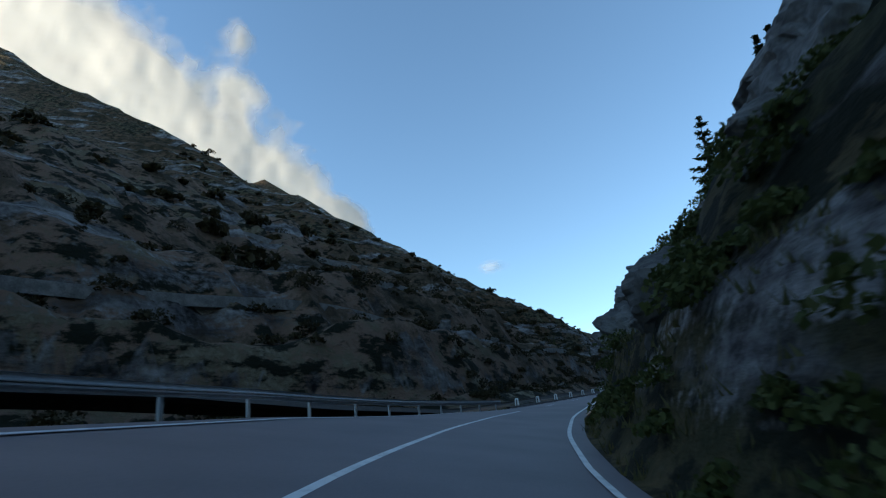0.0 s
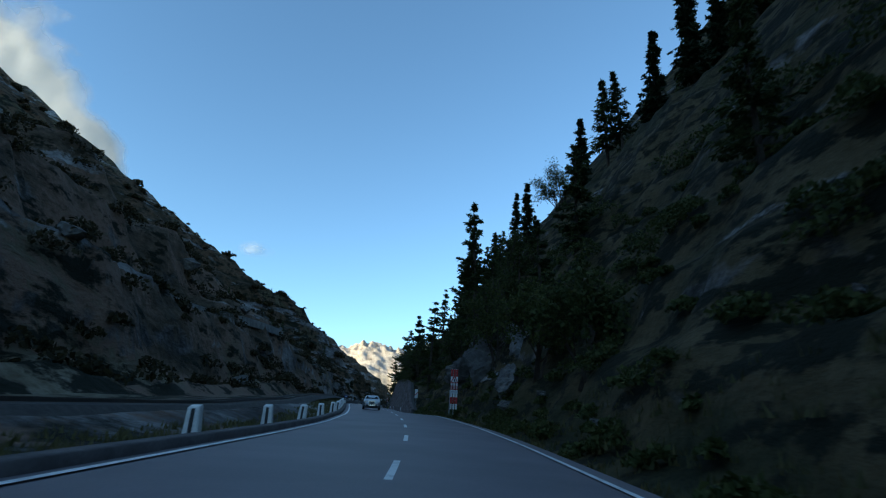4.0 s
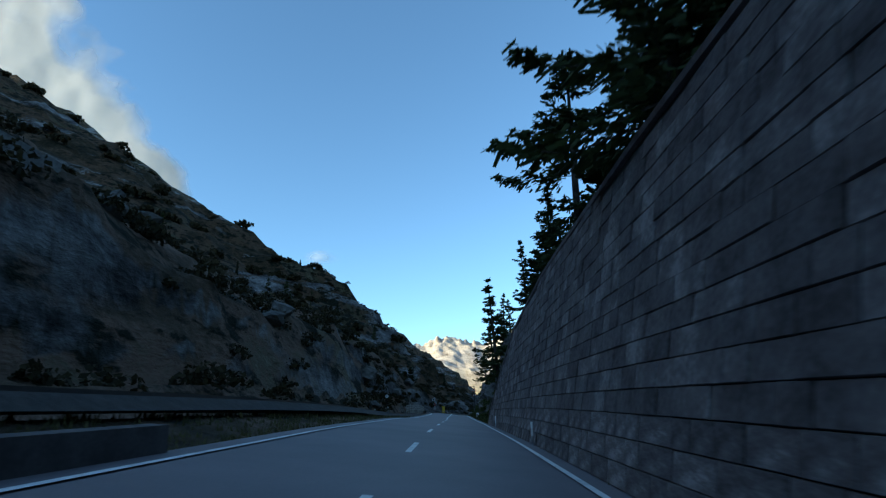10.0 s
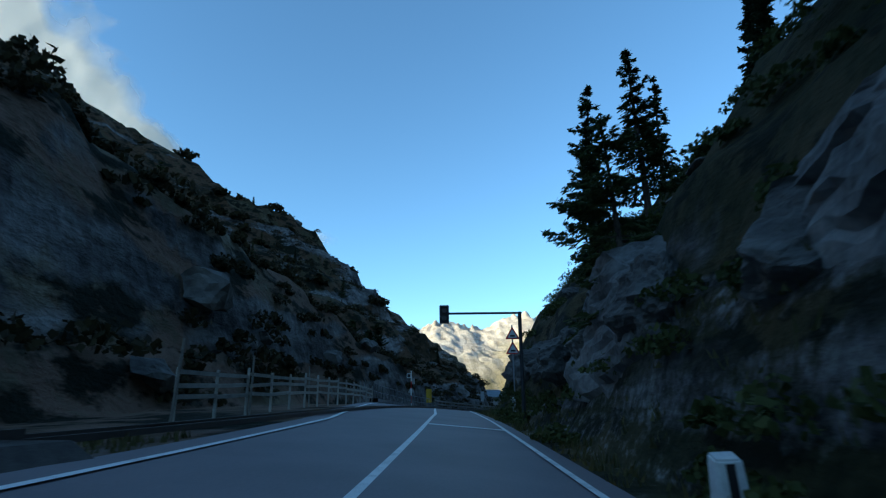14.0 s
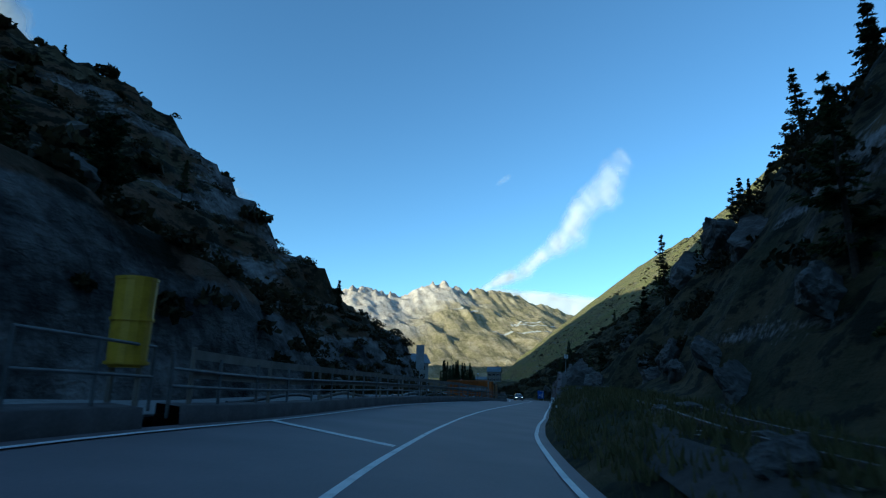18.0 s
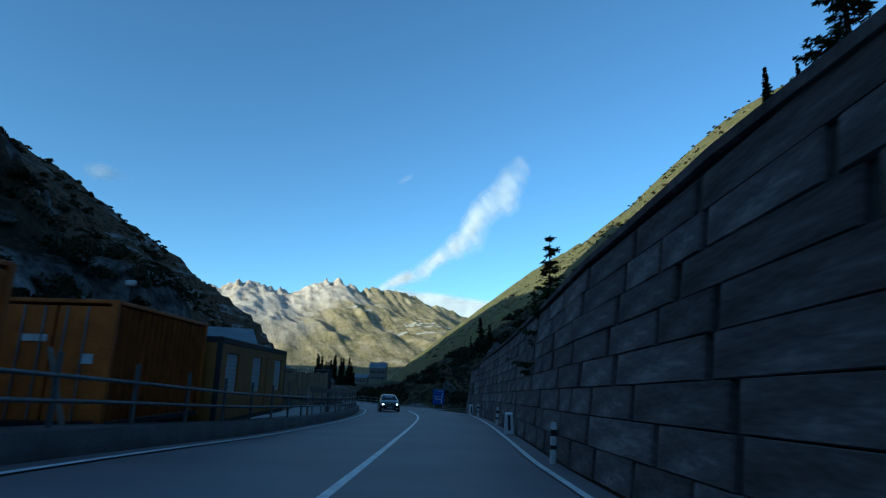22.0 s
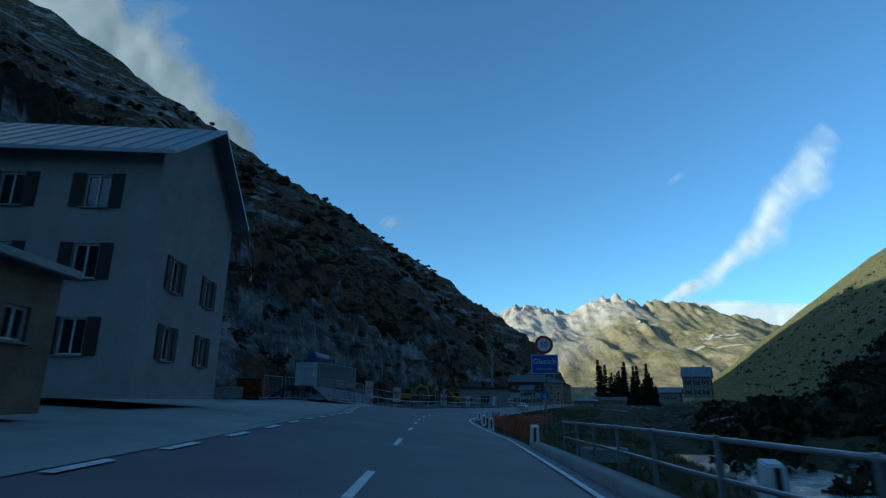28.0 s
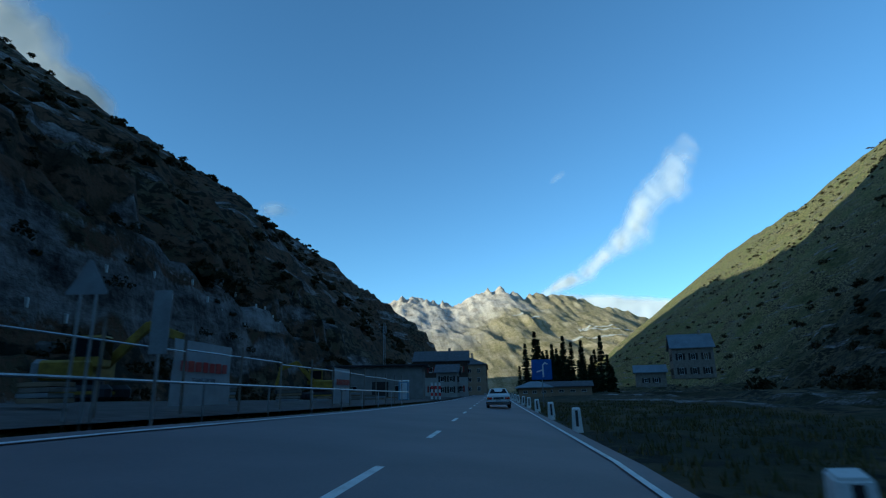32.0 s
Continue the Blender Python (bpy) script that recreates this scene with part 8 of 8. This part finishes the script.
# ---- cars ----
M_TYRE = plain("tyre_rubber", (0.018, 0.018, 0.019), 0.85)
M_RIM = plain("alloy_rim", (0.40, 0.41, 0.42), 0.35, 0.8)
M_CHROME = plain("chrome", (0.60, 0.61, 0.62), 0.18, 1.0)
M_LAMPGLASS = plain("lamp_glass", (0.50, 0.52, 0.54), 0.12)
M_TAIL = plain("tail_lamp_red", (0.35, 0.02, 0.015), 0.2)
M_AMBER = plain("amber_lamp", (0.50, 0.18, 0.02), 0.25)


def lit(name, colour, power):
    m, n, l, b = mat(name, 0.3)
    b.inputs["Emission Color"].default_value = (*colour, 1)
    b.inputs["Emission Strength"].default_value = power
    return m


M_HEADON = lit("lit_headlamp", (1.0, 0.93, 0.8), 5.0)


def car(m, paint, label, W, rows, glass, wheels, wr, style, name="car"):
    """Rows along the car, nose at -y: (y, half width, sill, waist, top half width, top). glass: four y places of windscreen foot, head, rear head, rear foot."""
    e = empty(name, m, label, "car")
    bm = bmesh.new()
    rings = []
    for y, hw, zs, zw, tw, zt in rows:
        half = [(hw * 0.93, zs), (hw, zs + (zw - zs) * 0.35), (hw * 0.985, zs + (zw - zs) * 0.75), (hw * 0.94, zw), (tw, zt - 0.03), (tw * 0.8, zt), (tw * 0.35, zt + 0.015)]
        pts = [(x, z) for x, z in half] + [(-x, z) for x, z in half[::-1]]
        rings.append([bm.verts.new((x, y, z)) for x, z in pts])
    k = len(rings[0])
    for a, b in zip(rings, rings[1:]):
        for i in range(k):
            bm.faces.new((a[i], a[(i + 1) % k], b[(i + 1) % k], b[i]))
    bm.faces.new(rings[0])
    bm.faces.new(rings[-1][::-1])
    bmesh.ops.recalc_face_normals(bm, faces=bm.faces)
    for f in bm.faces:
        f.smooth = True
    body = part("body", bm, paint, e)
    for ed in body.data.edges:
        pass
    R = np.array(rows)
    at = lambda y, c: float(np.interp(y, R[:, 0], R[:, c]))
    A, B, C, D = glass

    def quad(name, pts, material, parent, lab=""):
        bq = bmesh.new()
        c = sum((Vector(p) for p in pts), Vector()) / 4
        n = (Vector(pts[1]) - Vector(pts[0])).cross(Vector(pts[3]) - Vector(pts[0])).normalized()
        if n.dot(c - Vector((0, (A + D) / 2, 0.7))) < 0:
            n = -n
        v = [bq.verts.new(Vector(p) + n * 0.012) for p in pts]
        bq.faces.new(v)
        ret = bmesh.ops.solidify(bq, geom=bq.faces[:], thickness=0.01)
        return part(name, bq, material, parent, lab)
    zA, zB, zC, zD = at(A, 5), at(B, 5), at(C, 5), at(D, 5)
    ins = 0.90
    quad("windscreen", [(-at(A, 4) * ins, A + 0.05, zA + 0.04), (at(A, 4) * ins, A + 0.05, zA + 0.04), (at(B, 4) * ins * 0.95, B - 0.04, zB - 0.035), (-at(B, 4) * ins * 0.95, B - 0.04, zB - 0.035)], M_GLASS, e)
    quad("rear_window", [(-at(D, 4) * ins, D - 0.05, zD + 0.04), (at(D, 4) * ins, D - 0.05, zD + 0.04), (at(C, 4) * ins * 0.95, C + 0.04, zC - 0.035), (-at(C, 4) * ins * 0.95, C + 0.04, zC - 0.035)], M_GLASS, e)
    mid = (B + C) / 2 + 0.05
    for s in (-1, 1):
        side = lambda y, u: (s * ((at(y, 1) * 0.94) * (1 - u) + at(y, 4) * u + 0.004), y, at(y, 3) * (1 - u) + (at(y, 5) - 0.03) * u)
        lo, hi = 0.10, 0.88
        for y0, y1, ya, yb in ((A + 0.35, mid - 0.05, B + 0.12, mid - 0.05), (mid + 0.05, D - 0.3, mid + 0.05, C - 0.02)):
            quad("side_window", [side(y0, lo), side(y1, lo), side(yb, hi), side(ya, hi)], M_GLASS, e)
        for yy in (mid - 0.18, mid + (D - mid) * 0.7):
            part("door_handle", box(0.03, 0.16, 0.03, (s * (at(yy, 1) * 0.985 + 0.012), yy, at(yy, 3) - 0.1), 0.008), M_DARK if style != "saloon" else M_CHROME, e)
        mr = part("mirror", box(0.2, 0.1, 0.13, (s * (at(A, 1) + 0.08), A + 0.42, at(A + 0.4, 3) + 0.08), 0.035), paint, e)
        part("mirror_glass", box(0.15, 0.01, 0.09, (s * (at(A, 1) + 0.08), A + 0.475, at(A + 0.4, 3) + 0.08), 0.004), M_CHROME, mr)
        part("sill_trim", box(0.03, rows[-1][0] * 0.5 - rows[0][0] * 0.5, 0.08, (s * W * 0.485, (wheels[0] + wheels[1]) / 2, 0.26), 0.01), M_DARK, e)
        for yw in wheels:
            bm = bmesh.new()
            bmesh.ops.create_cone(bm, cap_ends=True, segments=24, radius1=wr, radius2=wr, depth=0.2, matrix=pose(s * (W / 2 - 0.09), yw, wr, 0, 90))
            bmesh.ops.bevel(bm, geom=[g for g in bm.edges if abs(g.verts[0].co.x - g.verts[1].co.x) < 0.01], offset=0.03, segments=2, affect="EDGES")
            ty = part("wheel", bm, M_TYRE, e, "black tyre")
            bm = bmesh.new()
            bmesh.ops.create_cone(bm, cap_ends=True, segments=20, radius1=wr * 0.64, radius2=wr * 0.6, depth=0.03, matrix=pose(s * (W / 2 + 0.012), yw, wr, 0, 90 * s))
            for q in range(5):
                add_box(bm, 0, 0, wr * 0.3, 0.03, 0.07, wr * 0.55, 0.005, pose(s * (W / 2 + 0.03), yw, wr, q * 72))
            part("rim", bm, M_RIM, ty)
            bm = bmesh.new()
            bmesh.ops.create_cone(bm, cap_ends=True, segments=20, radius1=wr * 1.14, radius2=wr * 1.14, depth=0.12, matrix=pose(s * (W / 2 - 0.058), yw, wr + 0.02, 0, 90))
            part("wheel_arch", bm, M_BLACK, e, "dark wheel arch")
    y0, y1 = rows[0][0], rows[-1][0]
    if style == "saloon":
        part("front_bumper", box(W * 0.98, 0.16, 0.16, (0, y0 - 0.04, 0.44), 0.04), M_CHROME, e)
        part("rear_bumper", box(W * 0.98, 0.16, 0.16, (0, y1 + 0.04, 0.44), 0.04), M_CHROME, e)
        part("bumper_strip", box(W * 0.985, 0.05, 0.06, (0, y1 + 0.115, 0.44), 0.01), M_BLACK, e)
        part("grille", box(W * 0.5, 0.05, 0.16, (0, y0 - 0.01, 0.66), 0.02), M_BLACK, e)
        for s in (-1, 1):
            part("headlamp", box(0.30, 0.05, 0.16, (s * W * 0.36, y0 - 0.01, 0.66), 0.03), M_LAMPGLASS, e)
            tl = part("tail_lamp", box(0.34, 0.05, 0.15, (s * W * 0.36, y1 + 0.005, 0.70), 0.02), M_TAIL, e)
            part("indicator", box(0.10, 0.02, 0.13, (s * W * 0.445, y1 + 0.028, 0.70), 0.01), M_AMBER, tl)
        part("tail_panel", box(W * 0.42, 0.03, 0.15, (0, y1 + 0.005, 0.70), 0.01), M_DARK, e)
        pl = part("number_plate", box(0.5, 0.02, 0.11, (0, y1 + 0.03, 0.58), 0.004), M_WHITE, e)
        part("plate_bar", box(0.34, 0.006, 0.05, (0, y1 + 0.043, 0.58), 0.001), M_BLACK, pl)
        part("side_strip", box(W * 1.0, 3.4, 0.035, (0, 0.0, 0.56), 0.008), M_CHROME, e)
        for s in (-1, 1):
            part("exhaust", pole(bmesh.new(), 0, 0, 0, 0.01, 0.01), M_DARK, e) if s < 0 else None
    else:
        on = style == "lights on"
        gr = part("grille", box(W * 0.30, 0.05, 0.44, (0, y0 - 0.015, 0.56), 0.05), M_BLACK, e)
        part("grille_frame", poly_plate([(-0.29, 0.33), (0.29, 0.33), (0.33, 0.78), (-0.33, 0.78)], 0.02, y0 - 0.05, [(-0.26, 0.36), (0.26, 0.36), (0.30, 0.75), (-0.30, 0.75)]), M_CHROME, gr)
        for k in range(5):
            part("slat", box(W * 0.27, 0.02, 0.015, (0, y0 - 0.045, 0.40 + 0.075 * k), 0.003), M_GREYP, gr)
        part("air_intake", box(W * 0.85, 0.05, 0.14, (0, y0 - 0.01, 0.30), 0.04), M_BLACK, e)
        pl = part("number_plate", box(0.36, 0.02, 0.10, (0, y0 - 0.06, 0.42), 0.004), M_WHITE, e)
        part("plate_bar", box(0.26, 0.006, 0.05, (0, y0 - 0.073, 0.42), 0.001), M_BLACK, pl)
        for s in (-1, 1):
            h = part("headlamp", box(0.36, 0.12, 0.17, (s * W * 0.35, y0 + 0.05, 0.68), 0.05), M_LAMPGLASS, e)
            part("lamp_bulb", box(0.11, 0.03, 0.10, (s * W * 0.34, y0 - 0.022, 0.68), 0.03), M_HEADON if on else M_LAMPGLASS, h)
            part("fog_lamp", box(0.14, 0.04, 0.08, (s * W * 0.36, y0 - 0.03, 0.33), 0.02), M_LAMPGLASS, e)
            part("tail_lamp", box(0.26, 0.06, 0.24, (s * W * 0.38, y1 + 0.0, 0.86), 0.04), M_TAIL, e)
        part("rear_bumper", box(W * 0.96, 0.12, 0.26, (0, y1 + 0.02, 0.42), 0.06), paint, e)
    return e


SALOON = [(-2.35, 0.80, 0.42, 0.72, 0.74, 0.76), (-2.25, 0.86, 0.30, 0.80, 0.78, 0.84), (-1.2, 0.88, 0.24, 0.88, 0.80, 0.93), (-0.75, 0.88, 0.22, 0.91, 0.79, 0.96), (-0.05, 0.88, 0.22, 0.92, 0.60, 1.38), (0.4, 0.88, 0.22, 0.92, 0.61, 1.41), (0.95, 0.88, 0.22, 0.92, 0.60, 1.39), (1.5, 0.88, 0.24, 0.93, 0.74, 1.00), (2.2, 0.87, 0.30, 0.90, 0.78, 0.94), (2.35, 0.83, 0.40, 0.84, 0.76, 0.88)]
HATCH = [(-2.12, 0.66, 0.34, 0.62, 0.58, 0.66), (-2.0, 0.80, 0.22, 0.74, 0.70, 0.78), (-1.3, 0.88, 0.19, 0.88, 0.76, 0.93), (-0.95, 0.89, 0.19, 0.92, 0.76, 1.00), (-0.1, 0.89, 0.19, 0.95, 0.60, 1.41), (0.5, 0.89, 0.19, 0.97, 0.60, 1.46), (1.4, 0.88, 0.20, 1.0, 0.58, 1.40), (1.95, 0.85, 0.26, 1.0, 0.66, 1.06), (2.1, 0.80, 0.34, 0.92, 0.68, 0.97)]
white_car = plain("white_car_paint", (0.68, 0.69, 0.68), 0.3, grain=0.03)
silver = plain("silver_car_paint", (0.34, 0.36, 0.38), 0.3, 0.6, grain=0.03)
black_car = plain("black_car_paint", (0.012, 0.013, 0.016), 0.15, 0.0, 0.6, grain=0.05)
car(road_pose(474, 0.35, 0.035, 180), white_car, "old white saloon driving ahead in the lane", 1.76, SALOON, (-0.75, -0.05, 0.95, 1.5), (-1.45, 1.30), 0.31, "saloon", "saloon_car")
car(road_pose(-41.8, -2.7, 0.035, 0), silver, "silver hatchback coming down the opposite lane", 1.78, HATCH, (-0.95, -0.1, 1.4, 1.95), (-1.32, 1.28), 0.32, "hatch", "hatchback_car")
car(road_pose(293.4, -3.1, 0.035, 2), black_car, "black hatchback with lit headlamps in the opposite lane", 1.78, HATCH, (-0.95, -0.1, 1.4, 1.95), (-1.32, 1.28), 0.32, "lights on", "hatchback_car")

# ---- clouds ----
def cloud_mat(name, fine, white):
    m, n, l, b = mat(name, 1.0, 0, 0.0)
    b.inputs["Base Color"].default_value = (white, white, white * 1.04, 1)
    at = n.new("ShaderNodeAttribute")
    at.attribute_name = "cover"
    co = n.new("ShaderNodeTexCoord")
    nz = n.new("ShaderNodeTexNoise")
    nz.inputs["Scale"].default_value, nz.inputs["Detail"].default_value = fine, 7
    l.new(co.outputs["Object"], nz.inputs["Vector"])
    ad = n.new("ShaderNodeMath")
    ad.operation, ad.inputs[1].default_value, ad.inputs[2].default_value = "MULTIPLY_ADD", 0.5, -0.25
    l.new(nz.outputs[0], ad.inputs[0])
    ml = n.new("ShaderNodeMath")
    ml.operation = "ADD"
    l.new(ad.outputs[0], ml.inputs[0])
    l.new(at.outputs["Fac"], ml.inputs[1])
    r = ramp(n, [(0.12, (0, 0, 0)), (0.85, (1, 1, 1))])
    l.new(ml.outputs[0], r.inputs[0])
    tp, tl, m1, m2 = n.new("ShaderNodeBsdfTransparent"), n.new("ShaderNodeBsdfTranslucent"), n.new("ShaderNodeMixShader"), n.new("ShaderNodeMixShader")
    tl.inputs[0].default_value = (white * 0.8, white * 0.8, white * 0.84, 1)
    m1.inputs[0].default_value = 0.5
    l.new(b.outputs[0], m1.inputs[1])
    l.new(tl.outputs[0], m1.inputs[2])
    l.new(r.outputs[0], m2.inputs[0])
    l.new(tp.outputs[0], m2.inputs[1])
    l.new(m1.outputs[0], m2.inputs[2])
    l.new(m2.outputs[0], n["Material Output"].inputs[0])
    return m


def cloud(name, az0, az1, el0, el1, radius, density, label, res=0.35, fine=0.006, white=0.62):
    """A thin far sheet of vapour on a wide bowl; density(az, el) in degrees."""
    A, E = np.meshgrid(np.arange(az0, az1, res), np.arange(el0, el1, res), indexing="ij")
    a, e = np.radians(A), np.radians(E)
    rr = radius * (1 + 0.012 * fbm(A, E, 6, 4))
    X, Y, Z = 10 + rr * np.sin(a) * np.cos(e), 120 + rr * np.cos(a) * np.cos(e), rr * np.sin(e)
    ob = mesh_ob(name, np.stack([X, Y, Z], -1).reshape(-1, 3), grid_faces(*A.shape), cloud_mat(name + "_vapour", fine, white), True)
    at = ob.data.attributes.new("cover", "FLOAT", "POINT")
    at.data.foreach_set("value", np.clip(density(A, E), -1, 1).astype(np.float32).ravel())
    ob.visible_shadow = False
    return tagged(ob, label, "cloud", kind="structure")


def bank_density(A, E):
    edge = np.interp(A, [-90, -75, -56, -42, -35, -30, -27, -24], [48, 46, 42.5, 39, 33.5, 28, 24, 15])
    d = (edge - E) / 5.0 + fbm(A, E * 1.3, 6, 7) * 1.25
    return np.clip(d + 0.15, 0, 1) * np.clip((E - 10) / 3, 0, 1)


def wisp_density(A, E):
    t = np.clip((A - 12.5) / 16.0, 0, 1)
    mid = np.interp(A, [11, 12.9, 17.8, 21, 26, 28.5], [8.2, 8.9, 11.2, 14.2, 19.6, 22.4])
    w = np.interp(A, [12, 18, 24, 29], [0.4, 0.9, 2.2, 3.0])
    off = (E - mid) + fbm(A * 0.5, E * 0.5, 2.2, 4) * w * 0.9
    d = np.exp(-(off / w) ** 2) * np.interp(A, [11.5, 13, 20, 26, 29.5], [0, 1.0, 1.0, 0.7, 0])
    d = d * (0.75 + 0.6 * fbm(A + E * 0.8, E * 0.25 - A * 0.25, 1.3, 4))
    s1 = np.exp(-((A - 14.8) / 1.1) ** 2 - ((E - 19.8 - (A - 14.8) * 0.5) / 0.5) ** 2) * 0.24
    s2 = np.exp(-((A + 13.0) / 1.6) ** 2 - ((E - 17.0) / 0.7) ** 2) * 0.4
    top = np.interp(A, [10, 13, 17, 21, 25, 27], [8.4, 9.3, 9.0, 8.6, 8.0, 7])
    cap = np.clip((top - E) / 0.7 + 0.4 * fbm(A, E, 1.5, 4), 0, 1) * np.clip((A - 12) / 2, 0, 1) * np.clip((28 - A) / 2, 0, 1) * np.clip((E - 3) / 1.0, 0, 1)
    return np.maximum.reduce([d, s1, s2, cap])


cloud("cloud_bank", -80, -22, 8, 50, 4100, bank_density, "white cloud bank lying over the western ridge", 0.4)
cloud("cloud_wisp", -18, 32, 3, 26, 4650, wisp_density, "thin white wisp of cloud over the far mountain", 0.22, 0.004, 0.92)

# ---- wall blocks, last ----
block_wall("retaining_wall_1", -23, 72, lambda y: float(tab(y, R_KEYS)) + 0.5, W1_H, 0.2, 0.4, 0.95, "high grey battered retaining wall of cut stone blocks", 3)
block_wall("retaining_wall_2", 228, 293, lambda y: float(tab(y, R_KEYS)) + 0.6, W2_H, 0.16, 0.55, 2.3, "grey block retaining wall beside the road", 4)
